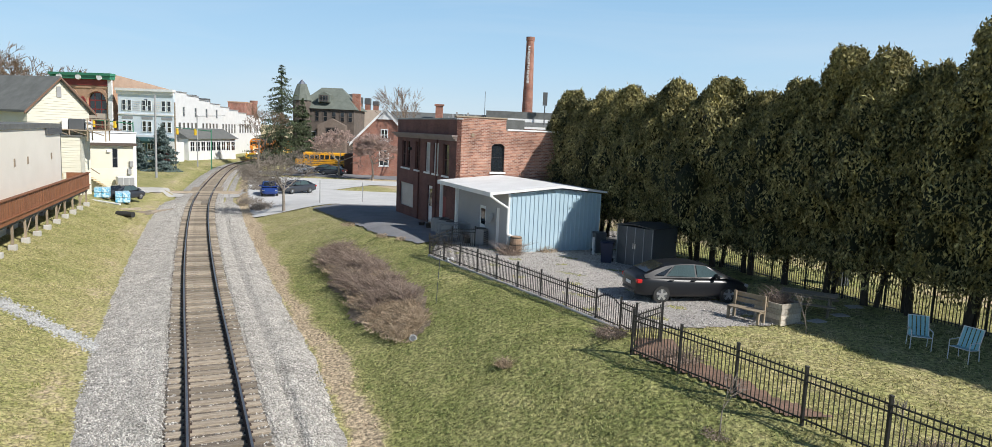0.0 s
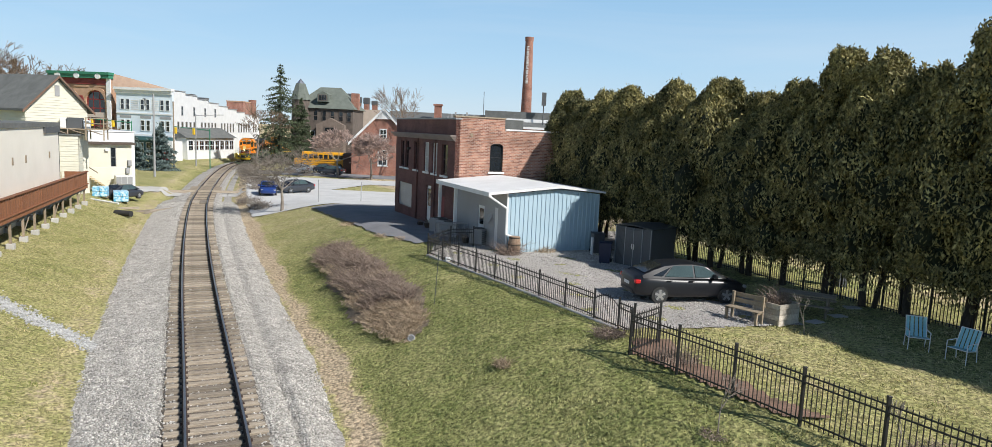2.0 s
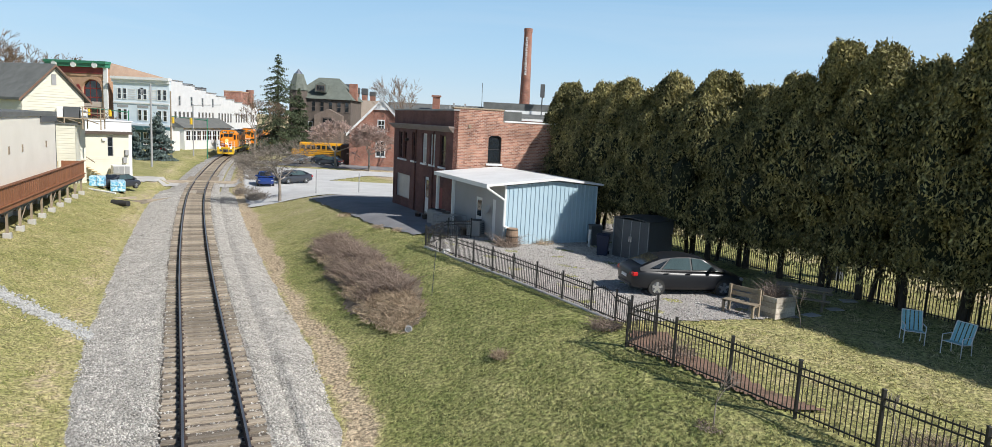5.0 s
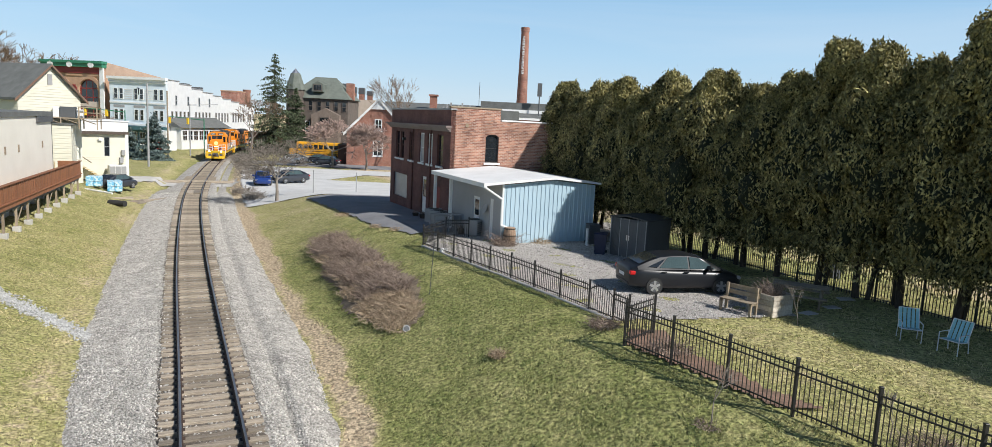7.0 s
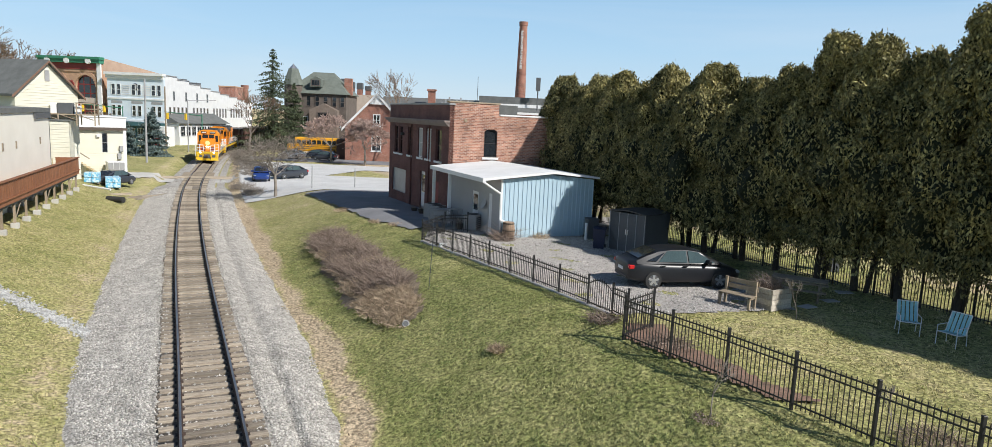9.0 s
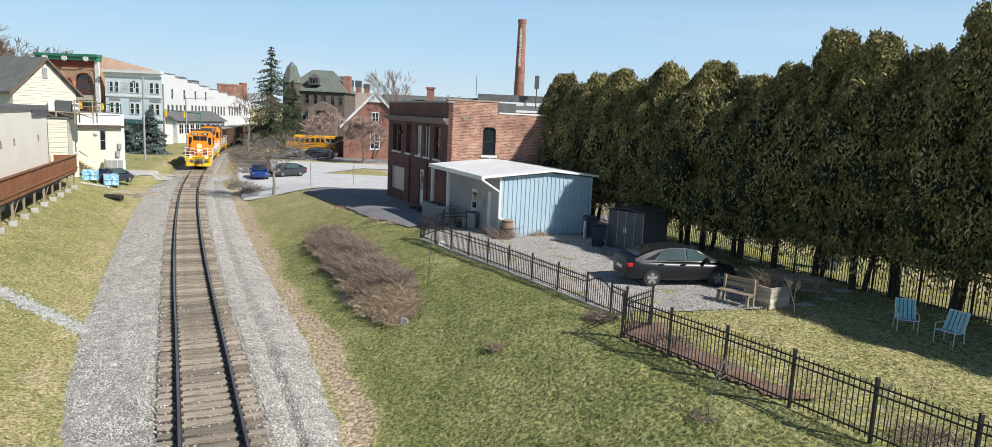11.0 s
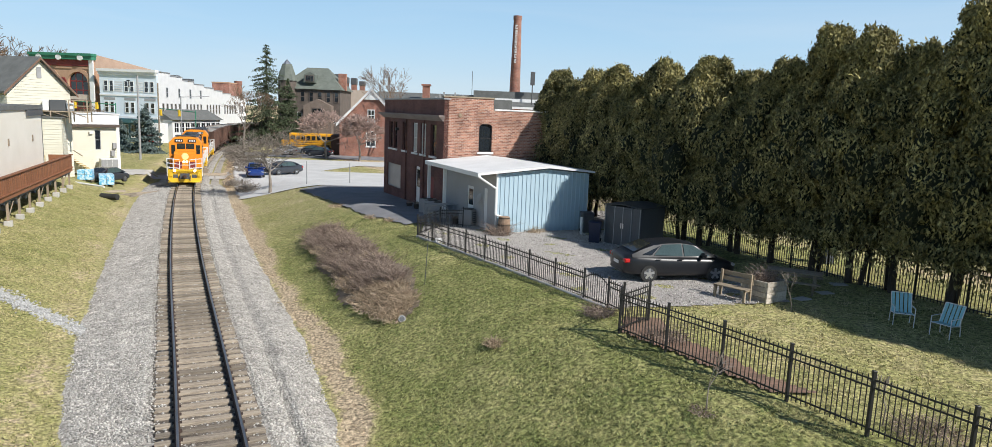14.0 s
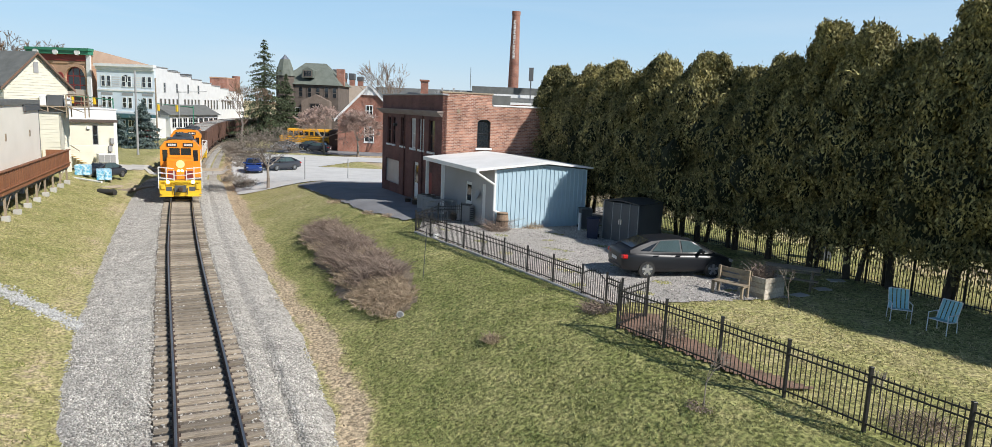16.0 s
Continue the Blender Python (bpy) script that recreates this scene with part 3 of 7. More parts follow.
# ---- building helpers (walls run along local x, their outer face at y = 0, outside towards -y) ----
def wall_bm(bm, x0, x1, z0, z1, holes=(), y=0.0, t=0.3):
    cuts = sorted({x0, x1, *[v for h in holes for v in h[:2] if x0 < v < x1]})
    for a, b in zip(cuts, cuts[1:]):
        mid = (a + b) / 2
        hs = sorted((h[2], h[3]) for h in holes if h[0] < mid < h[1])
        z = z0
        for lo, hi in hs:
            if lo > z:
                box(bm, a, y, z, b, y + t, lo)
            z = max(z, hi)
        if z1 > z:
            box(bm, a, y, z, b, y + t, z1)
    return bm


def window(parent, x0, x1, z0, z1, m, frame=None, glass=None, sill=None, rows=2, cols=1, depth=0.12, fw=0.06, name="window"):
    """A sash window set back in its opening: frame with bars, pane, sill."""
    frame, glass = frame or WHITE, glass or GLASS
    bm = bmesh.new()
    for a, b, c, d in ((x0, x0 + fw, z0, z1), (x1 - fw, x1, z0, z1), (x0 + fw, x1 - fw, z0, z0 + fw), (x0 + fw, x1 - fw, z1 - fw, z1)):
        box(bm, a, depth - 0.03, c, b, depth + 0.05, d)
    for i in range(1, rows):
        z = z0 + (z1 - z0) * i / rows
        box(bm, x0 + fw, depth - 0.01, z - fw * 0.35, x1 - fw, depth + 0.04, z + fw * 0.35)
    for i in range(1, cols):
        x = x0 + (x1 - x0) * i / cols
        box(bm, x - fw * 0.3, depth - 0.012, z0 + fw, x + fw * 0.3, depth + 0.038, z1 - fw)
    w = part(name, bm, frame, parent, m=m)
    part("pane", bx(x0 + fw * 0.5, depth + 0.012, z0 + fw * 0.5, x1 - fw * 0.5, depth + 0.026, z1 - fw * 0.5), glass, w)
    if sill:
        part("sill", bx(x0 - 0.1, -0.08, z0 - 0.13, x1 + 0.1, depth, z0 - 0.003, bevel=0.01), sill, w)
    return w


def door(parent, x0, x1, z0, z1, m, material, panel=None, depth=0.1, glass=False):
    bm = bx(x0, depth, z0, x1, depth + 0.06, z1)
    w = x1 - x0
    for c, d in ((0.08, 0.45), (0.52, 0.93)):
        if not (glass and c > 0.5):
            box(bm, x0 + w * 0.15, depth - 0.015, z0 + (z1 - z0) * c, x1 - w * 0.15, depth + 0.01, z0 + (z1 - z0) * d, bevel=0.008)
    d = part("door", bm, material, parent, m=m)
    if glass:
        part("pane", bx(x0 + w * 0.18, depth - 0.012, z0 + (z1 - z0) * 0.5, x1 - w * 0.18, depth - 0.002, z0 + (z1 - z0) * 0.92), GLASS, d)
    part("handle", tube(bmesh.new(), (x1 - w * 0.1, depth - 0.06, z0 + 1.0), (x1 - w * 0.1, depth, z0 + 1.0), 0.03, n=8), CHROME, d)
    return d


def frame_at(p, q):
    """Local frame at p with x towards q."""
    return pose(p[0], p[1], p[2] if len(p) > 2 else 0, 0, 0, math.degrees(math.atan2(q[1] - p[1], q[0] - p[0])))


U = Vector((-0.40, 0.917, 0)).normalized()  # along the track, away
R = Vector((0.917, 0.40, 0)).normalized()


# ---- brick station-side building ----
def brick_building():
    b0, b1 = Vector((-7.63, 54.6, 1.0)), Vector((-2.38, 42.85, 1.0))
    L = (b1 - b0).length
    W = 8.5
    top = 7.8
    T = thing("brick_building", frame_at(b0, b1), "two-storey brick building with dark front and flat parapet roof", "building")
    one = Matrix()
    ups = [(1.3, 2.15), (2.5, 3.3), (4.6, 5.6), (6.9, 7.9), (8.6, 9.6), (10.5, 11.6)]
    holes = [(a, b, 4.25, 6.25) for a, b in ups] + [(0.9, 4.3, 1.35, 3.1), (7.6, 8.6, 0.55, 3.35), (10.3, 11.3, 0.55, 2.9)]
    part("front_wall", wall_bm(bmesh.new(), 0, L, 0, top, holes), BRICKD, T, "dark red-brown brick front")
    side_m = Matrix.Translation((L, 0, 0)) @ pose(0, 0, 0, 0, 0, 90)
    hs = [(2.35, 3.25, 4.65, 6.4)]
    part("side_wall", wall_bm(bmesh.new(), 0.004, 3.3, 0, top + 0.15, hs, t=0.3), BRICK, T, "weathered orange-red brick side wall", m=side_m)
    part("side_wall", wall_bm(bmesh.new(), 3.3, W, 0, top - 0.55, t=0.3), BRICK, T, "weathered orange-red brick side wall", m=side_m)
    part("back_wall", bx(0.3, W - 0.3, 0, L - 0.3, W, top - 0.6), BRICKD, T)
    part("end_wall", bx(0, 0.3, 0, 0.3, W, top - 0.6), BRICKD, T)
    part("roof", bx(0.3, 0.3, top - 1.0, L - 0.3, W - 0.3, top - 0.85), SHINGLE, T)
    bm = bx(-0.35, -0.38, 6.72, L + 0.12, 0.0, 6.84)
    box(bm, -0.25, -0.26, 6.60, L + 0.06, 0.0, 6.72)
    box(bm, -0.2, -0.12, 6.48, L + 0.03, 0.0, 6.60)
    part("cornice", bm, mat("grey-brown cornice", (0.25, 0.20, 0.18), (0.18, 0.14, 0.125), 8, 30), T)
    part("coping", bx(-0.06, -0.06, top, L + 0.06, 0.36, top + 0.1, bevel=0.01), LEADGREY, T)
    part("coping", bx(-0.06, -0.05, top + 0.15, 3.36, 0.36, top + 0.24, bevel=0.01), RAWWOOD, T, m=side_m)
    part("coping", bx(3.37, -0.05, top - 0.55, W, 0.36, top - 0.45, bevel=0.01), WHITE, T, m=side_m)
    for i, (a, b) in enumerate(ups):
        window(T, a, b, 4.25, 6.25, one, frame=BRICKD if i in (0, 1, 2, 5) else WHITE, glass=PALEGLASS if i in (3, 4) else GLASS, sill=WHITE, rows=2, cols=1)
    window(T, 0.9, 4.3, 1.35, 3.1, one, frame=GREYWALL, glass=PALEGLASS, rows=1, cols=1)
    door(T, 7.6, 8.6, 0.55, 3.35, one, WHITE, glass=True)
    door(T, 10.3, 11.3, 0.55, 2.9, one, CRIMSON)
    w = window(T, 2.35, 3.25, 4.65, 6.4, side_m, frame=BLACK, sill=WHITE, rows=2)
    arch = bmesh.new()
    for i in range(9):
        a = math.pi * (0.27 + 0.46 * i / 8)
        box(arch, -0.055, -0.02, 0, 0.055, 0.05, 0.24, m=Matrix.Translation((2.8, 0, 5.82)) @ pose(0, 0, 0, 0, 90 - math.degrees(a), 0) @ Matrix.Translation((0, 0, 0.62)))
    part("lintel", arch, BRICK, w)
    vent = tube(bmesh.new(), (1.05, -0.05, 6.9), (1.05, 0.1, 6.9), 0.11, n=10)
    part("vent", vent, RAWWOOD, T, m=side_m)
    lamp = bx(3.6, -0.25, 5.6, 3.8, 0, 5.8, bevel=0.03)
    part("wall_lamp", lamp, BLACK, T)
    for x, w_ in ((5.6, 0.12), (9.4, 0.12)):
        bm = bmesh.new()
        tube(bm, (x, -0.06, 0.5), (x, -0.06, 6.5), 0.05, n=8)
        part("downpipe", bm, BRICKD, T)
    part("roof_box", bx(6, 4, top - 0.85, 10, 6, top + 0.2), SHINGLE, T)


brick_building()

SH = Vector((0.82, 35.5, 1.95))


def metal_shed():
    T = thing("steel_annex", frame_at(SH, SH + R), "pale blue ribbed steel annex with flat white roof and grey side", "annex")
    W, D, h = 5.5, 7.9, 3.05
    # front wall with folded ribs
    bm = bmesh.new()
    n = 22
    pts = []
    for i in range(n):
        x = W * i / n
        w = W / n
        pts += [(x, 0), (x + w * 0.78, 0), (x + w * 0.83, -0.035), (x + w * 0.95, -0.035)]
    pts.append((W, 0))
    top = lambda x: h + 0.28 - 0.09 * abs(x - 2.9)
    lo = [bm.verts.new((x, y, -0.1)) for x, y in pts]
    hi = [bm.verts.new((x, y, top(x))) for x, y in pts]
    for a in range(len(pts) - 1):
        bm.faces.new((lo[a], lo[a + 1], hi[a + 1], hi[a]))
    part("front_wall", bm, BLUEWALL, T)
    part("sheathing", wall_bm(bmesh.new(), 0.05, W, -0.1, h, y=0.02, t=0.1), BLUEWALL, T)
    part("end_wall", bx(W - 0.1, 0.12, -0.1, W, D, h), BLUEWALL, T)
    part("corner_trim", bx(-0.04, -0.045, -0.1, 0.05, 0.03, h + 0.05), WHITE, T)
    lm = pose(0, D, 0, 0, 0, -90)
    part("side_wall", wall_bm(bmesh.new(), 0, D - 0.02, -0.5, h, [(4.0, 4.9, 0.0, 2.1), (6.3, 6.75, 0.05, 2.2)], t=0.12), GREYWALL, T, "plain grey painted side wall", m=lm)
    door(T, 4.0, 4.9, 0.0, 2.1, lm, WHITE, glass=True, depth=0.04)
    part("side_panel", bx(6.3, 0.03, 0.05, 6.75, 0.07, 2.2), WHITE, T, m=lm)
    part("satellite_dish", tube(bmesh.new(), (5.85, -0.05, 1.55), (5.85, -0.12, 1.58), 0.12, 0.3, n=14), LEADGREY, T, m=lm)
    bm = bmesh.new()
    prism(bm, [(-1.15, h - 0.02), (2.9, h + 0.36), (W + 0.2, h + 0.1), (W + 0.2, h + 0.2), (2.9, h + 0.48), (-1.15, h + 0.12)], -0.28, D - 0.02)
    part("roof", bm, ROOFWHITE, T, "flat white membrane roof with overhang")
    part("fascia", bx(-1.2, -0.3, h - 0.1, -1.15, D, h + 0.12), WHITE, T)
    bm = bmesh.new()
    tube(bm, (-1.1, -0.3, h - 0.05), (-1.1, D, h + 0.0), 0.07, n=8)
    part("gutter", bm, WHITE, T)
    bm = bmesh.new()
    for a, b in (((-1.1, -0.2, h - 0.1), (-0.1, -0.14, h - 0.7)), ((-0.1, -0.14, h - 0.7), (-0.1, -0.14, 1.0)), ((-0.1, -0.14, 1.0), (0.35, -0.16, 0.85))):
        tube(bm, a, b, 0.055, n=8)
    part("downpipe", bm, WHITE, T)
    for y in (D - 0.3, D - 3.0):
        part("porch_post", bx(-1.1, y - 0.08, -0.4, -0.94, y + 0.08, h), WHITE, T)


metal_shed()


def grey_shed():
    p, q = Vector((6.18, 33.85, 1.93)), Vector((7.59, 32.29, 1.93))
    T = thing("garden_shed", frame_at(p, q), "dark grey steel garden shed with double doors on the gravel", "shed")
    W, D, h = (q - p).length, 2.0, 1.95
    part("body", bx(0, 0, 0.06, W, D, h, bevel=0.02), DARK, T)
    part("base_rail", bx(-0.03, -0.03, 0, W + 0.03, D + 0.03, 0.06), LEADGREY, T)
    bm = bmesh.new()
    prism(bm, [(-0.08, h), (W / 2, h + 0.10), (W + 0.08, h), (W + 0.08, h + 0.04), (W / 2, h + 0.15), (-0.08, h + 0.04)], -0.08, D + 0.08)
    part("roof", bm, LOCODARK, T)
    for i in range(2):
        x = W * (0.28 + 0.235 * i)
        d = part("door", bx(x, -0.025, 0.1, x + W * 0.23, -0.003, h - 0.1, bevel=0.006), DARK, T)
        part("handle", bx(x + (W * 0.19 if i == 0 else 0.02), -0.06, 0.9, x + (W * 0.21 if i == 0 else 0.06), -0.025, 1.15), CHROME, d)
    for x in (0, 0.27, 0.505, 0.745, 0.98):
        part("trim", bx(x * W, -0.035, 0.08, x * W + 0.035, -0.001, h), LEADGREY, T)
    for i in range(7):
        part("rib", bx(W * (0.03 + 0.033 * i), -0.012, 0.1, W * (0.04 + 0.033 * i), 0.0, h - 0.05), DARK, T)


grey_shed()


# ---- left side: long deck, beige hall, cream house, gabled house ----
DK0, DK1 = Vector((-25.9, 36.8, 0)), Vector((-33.3, 57.0, 0))
DU = (DK1 - DK0).normalized()
DN = Vector((DU.y, -DU.x, 0))  # towards the track


def deck():
    p0 = DK0 - DU * 12
    L = (DK1 - p0).length
    T = thing("raised_deck", frame_at(p0, DK1), "red-brown stained timber deck on posts with a solid board railing", "deck")
    zf, zt = 2.45, 3.5
    bm = bmesh.new()
    part("floor", bx(0, -0.05, zf - 0.05, L, 1.9, zf), DECKWOOD, T)
    part("rim_board", bx(0, -0.12, zf - 0.30, L + 0.05, -0.055, zf - 0.02), DECKWOOD, T)
    part("ledger", bx(0, -0.20, zf - 0.02, L + 0.1, -0.055, zf + 0.06, bevel=0.01), DECKWOOD, T)
    n = int(L / 0.145)
    me = None
    for i in range(n):
        if me is None:
            b = part("board", bx(0, -0.02, 0, 0.138, 0.02, zt - zf - 0.1, bevel=0.004), DECKWOOD, T)
            me = b.data
        else:
            b = new("board", me)
            b.parent = T
        b.matrix_basis = pose(i * L / n, -0.10 + 0.006 * (i % 3 - 1), zf + 0.06, 0, 0, 0)
    part("cap_rail", bx(-0.05, -0.22, zt - 0.04, L + 0.08, 0.04, zt + 0.02, bevel=0.01), DECKWOOD, T)
    part("end_panel", bx(L - 0.02, 0.0, zf, L + 0.05, 1.5, zt - 0.04), DECKWOOD, T)
    for i in range(int(L / 2.5) + 1):
        x = L - 0.25 - i * 2.5
        p = T.matrix_basis @ Vector((x, 0.1, 0))
        g = zl(p.x, p.y)
        for y in (0.1, 1.6):
            pp = T.matrix_basis @ Vector((x, y, 0))
            gg = zl(pp.x, pp.y)
            part("post", bx(x - 0.06, y - 0.06, gg + 0.2, x + 0.06, y + 0.06, zf - 0.05), RAWWOOD, T)
            part("footing", bx(x - 0.2, y - 0.2, gg - 0.3, x + 0.2, y + 0.2, gg + 0.28, bevel=0.03), CONCRETE, T, "pale concrete footing block")
        part("joist", bx(x - 0.02, 0.0, zf - 0.26, x + 0.02, 1.85, zf - 0.05), DARK, T)
        if i % 3 == 1:
            bm = bmesh.new()
            tube(bm, (x, 0.1, g + 0.4), (x + 1.7, 0.1, zf - 0.3), 0.035, n=4)
            part("brace", bm, RAWWOOD, T)
    part("beam", bx(0, 0.02, zf - 0.48, L, 0.16, zf - 0.3), DARK, T)
    part("beam", bx(0, 1.5, zf - 0.48, L, 1.66, zf - 0.3), DARK, T)
    # stepped landing railing at the end
    for i in range(8):
        part("baluster", bx(L - 0.1 + 0.0, 1.7 + i * 0.22, zf, L - 0.05, 1.75 + i * 0.22, zt - 0.1), TANWOOD, T)


deck()


def beige_hall():
    p1 = Vector((-34.6, 55.7, 0.6))
    p0 = p1 - DU * 34
    T = thing("beige_hall", frame_at(p0, p1), "plain beige stucco hall with dark flat roof edge", "building")
    L, h, D = 34, 6.45, 3.2
    part("wall", wall_bm(bmesh.new(), 0, L, 0, h), BEIGE, T)
    part("end_wall", bx(L - 0.3, 0.3, 0, L, D, h), BEIGE, T)
    part("corner_trim", bx(L - 0.06, -0.03, 0, L + 0.03, 0.06, h), DARK, T)
    part("roof", bx(-0.1, -0.12, h, L + 0.12, D, h + 0.32), SHINGLE, T)
    part("roof_flap", bx(L - 4.6, -0.16, h - 0.45, L - 0.1, -0.02, h - 0.02), DARK, T)
    for x in (L - 12.5, L - 3.2, L - 9.5):
        part("wall_vent", bx(x, -0.06, 4.1, x + 0.16, 0.0, 4.6), RAWWOOD, T)
    part("roof_deck", bx(0, 0.3, h - 0.2, L, D, h - 0.02), SHINGLE, T)


beige_hall()


def siding(bm, x0, x1, z0, z1, pitch=0.22, y=0.0, gable=None):
    """Lapped boards; gable(z) narrows the run."""
    z = z0
    while z < z1 - 1e-3:
        zz = min(z + pitch, z1)
        a, b = (x0, x1) if gable is None else gable(z)
        if b - a > 0.1:
            v = [bm.verts.new(c) for c in ((a, y - 0.03, z), (b, y - 0.03, z), (b, y, zz), (a, y, zz), (a, y + 0.02, z), (b, y + 0.02, z))]
            bm.faces.new((v[0], v[1], v[2], v[3])), bm.faces.new((v[4], v[5], v[1], v[0]))
        z = zz
    return bm


def gable_house():
    p, q = Vector((-39.7, 59.5, 0.8)), Vector((-37.7, 65.1, 0.8))
    W = (q - p).length
    T = thing("gabled_house", frame_at(p, q), "cream clapboard house with grey shingle gable roof", "house")
    e, pk, D = 7.75, 10.4, 16.0
    mid = W / 2
    bm = bmesh.new()
    prism(bm, [(0, 0), (W, 0), (W, e), (mid, pk), (0, e)], 0.03, D)
    part("wall", bm, CREAM, T)
    bm = siding(bmesh.new(), 0, W, 0, e)
    siding(bm, 0, W, e, pk - 0.15, gable=lambda z: (mid * (z - e) / (pk - e), W - mid * (z - e) / (pk - e)))
    part("gable_siding", bm, CREAM, T)
    k = (pk - e) / mid
    bm = bmesh.new()
    prism(bm, [(-0.45, e - 0.45 * k), (mid, pk), (W + 0.45, e - 0.45 * k), (W + 0.45, e - 0.45 * k + 0.2), (mid, pk + 0.22), (-0.45, e - 0.45 * k + 0.2)], -0.35, D + 0.3)
    part("roof", bm, SHINGLE, T)
    bm = bmesh.new()
    prism(bm, [(-0.5, e - 0.5 * k - 0.08), (mid, pk - 0.02), (mid, pk + 0.14), (-0.5, e - 0.5 * k + 0.12)], -0.42, -0.36)
    prism(bm, [(W + 0.5, e - 0.5 * k - 0.08), (mid, pk - 0.02), (mid, pk + 0.14), (W + 0.5, e - 0.5 * k + 0.12)], -0.42, -0.36)
    part("bargeboard", bm, mat("brown trim", (0.22, 0.13, 0.09), (0.16, 0.09, 0.06)), T)
    bm = bx(mid - 0.22, -0.08, pk - 1.6, mid + 0.22, -0.035, pk - 0.7)
    part("louvre_vent", bm, LEADGREY, T)
    part("roof_vent", bx(-0.2 + 0.6, 5.5, e + 0.9, 0.9, 5.8, e + 1.6, bevel=0.03), WHITE, T)
    # side wall on the camera's side, with siding
    part("side_siding", siding(bmesh.new(), 0, D, 0, e, y=-0.0), CREAM, T, m=Matrix.Translation((0, D, 0)) @ pose(0, 0, 0, 0, 0, -90))
    for i in range(3):
        w = window(T, 2.2 + i * 4, 3.2 + i * 4, 5.2, 6.9, Matrix.Translation((0, D, 0)) @ pose(0, 0, 0, 0, 0, -90), depth=-0.06)


gable_house()


def cream_house():
    p, q = Vector((-43.2, 69.6, 0.5)), Vector((-38.4, 74.2, 0.5))
    W = (q - p).length
    T = thing("cream_shop_rear", frame_at(p, q), "white rear building with cream siding and a low parapet", "building")
    part("block", bx(2.0, 1.0, 0, W + 0.6, 9, 5.9), WHITE, T)
    part("coping", bx(1.9, 0.9, 5.9, W + 0.7, 9.1, 6.0), WHITE, T)
    part("stair_block", bx(-1.2, 1.4, 0, 2.0, 9, 5.6), CREAM, T)
    part("stair_siding", siding(bmesh.new(), -1.2, 2.0, 0, 5.6, y=1.4), CREAM, T)
    part("lean_to", wall_bm(bmesh.new(), 1.6, W, 0, 4.6, [(4.6, 5.15, 2.3, 4.3)], t=0.9), CREAM, T)
    part("lean_to_siding", siding(bmesh.new(), 1.6, W, 0, 2.25), CREAM, T)
    part("lean_to_roof", bx(1.3, -0.4, 4.6, W + 0.3, 1.0, 4.85), mat("dark brown roof edge", (0.10, 0.075, 0.06), (0.07, 0.05, 0.04)), T)
    window(T, 4.6, 5.15, 2.3, 4.3, Matrix(), frame=LEADGREY, depth=0.05)
    part("wall_lamp", bx(4.05, -0.25, 3.9, 4.4, 0, 4.15, bevel=0.03), WHITE, T)
    for x, z in ((6.0, 1.6), (6.2, 2.4)):
        part("meter_box", bx(x, -0.3, z, x + 0.35, 0, z + 0.6, bevel=0.03), LEADGREY, T)
    # exterior stair with its landing and rails
    S = thing("outside_stair", frame_at(p + Vector((-0.7, -2.3, 0.85)), q + Vector((-0.7, -2.3, 0.85))), "yellow-brown timber outside stair with landing", "stair")
    part("landing", bx(0.4, 0, 1.35, 3.2, 1.4, 1.45), TANWOOD, S)
    for i in range(11):
        part("step", bx(3.2 + i * 0.28, 0.1, 1.3 - i * 0.2, 3.5 + i * 0.28, 1.3, 1.34 - i * 0.2), TANWOOD, S)
    for x in (0.45, 1.8, 3.15):
        part("post", bx(x - 0.05, 0, -1.3, x + 0.05, 0.1, 2.45), TANWOOD, S)
    part("handrail", bx(0.4, -0.03, 2.35, 3.2, 0.1, 2.45), TANWOOD, S)
    part("side_panel", bx(1.9, 0.02, -0.2, 3.1, 0.05, 1.35), TANWOOD, S)
    for i in range(12):
        part("baluster", bx(0.55 + i * 0.21, 0.03, 1.45, 0.6 + i * 0.21, 0.07, 2.35), TANWOOD, S)
    bm = bmesh.new()
    tube(bm, (3.15, 0.05, 2.4), (5.2, 0.05, 0.9), 0.05, n=4)
    part("stair_rail", bm, RAWWOOD, S)


cream_house()


LK = thing("siding_link", frame_at(Vector((-38.9, 61.3, 0.6)), Vector((-36.3, 62.4, 0.6))), "cream clapboard link building with a flat roof", "building")
part("wall", bx(0, 0.03, 0, 2.2, 3.5, 5.6), CREAM, LK)
part("siding", siding(bmesh.new(), 0, 2.2, 0, 5.6), CREAM, LK)
part("end_siding", siding(bmesh.new(), 0, 3.5, 0, 5.6), CREAM, LK, m=Matrix.Translation((2.2, 0, 0)) @ pose(0, 0, 0, 0, 0, 90))
part("roof_edge", bx(-0.1, -0.12, 5.6, 2.4, 3.6, 5.72), SHINGLE, LK)
# timber stand that carries the cooling units, with its guard rails
ST = thing("roof_stand", LK.matrix_basis @ Matrix.Translation((0, 0, 5.72)), "weathered timber stand with guard rails on the flat roof", "platform")
part("deck", bx(-0.2, 0.1, 0.42, 4.3, 3.2, 0.5), RAWWOOD, ST)
for x in (-0.1, 1.4, 2.8, 4.2):
    for y in (0.15, 3.1):
        part("post", bx(x - 0.05, y - 0.05, -0.5 if x > 2.2 else 0.0, x + 0.05, y + 0.05, 1.5 if x > 2 else 0.42), RAWWOOD, ST)
for z in (0.95, 1.42):
    part("rail", bx(2.85, 0.1, z, 4.15, 0.18, z + 0.08), RAWWOOD, ST)
    part("rail", bx(4.16, 0.21, z, 4.24, 3.04, z + 0.08), RAWWOOD, ST)
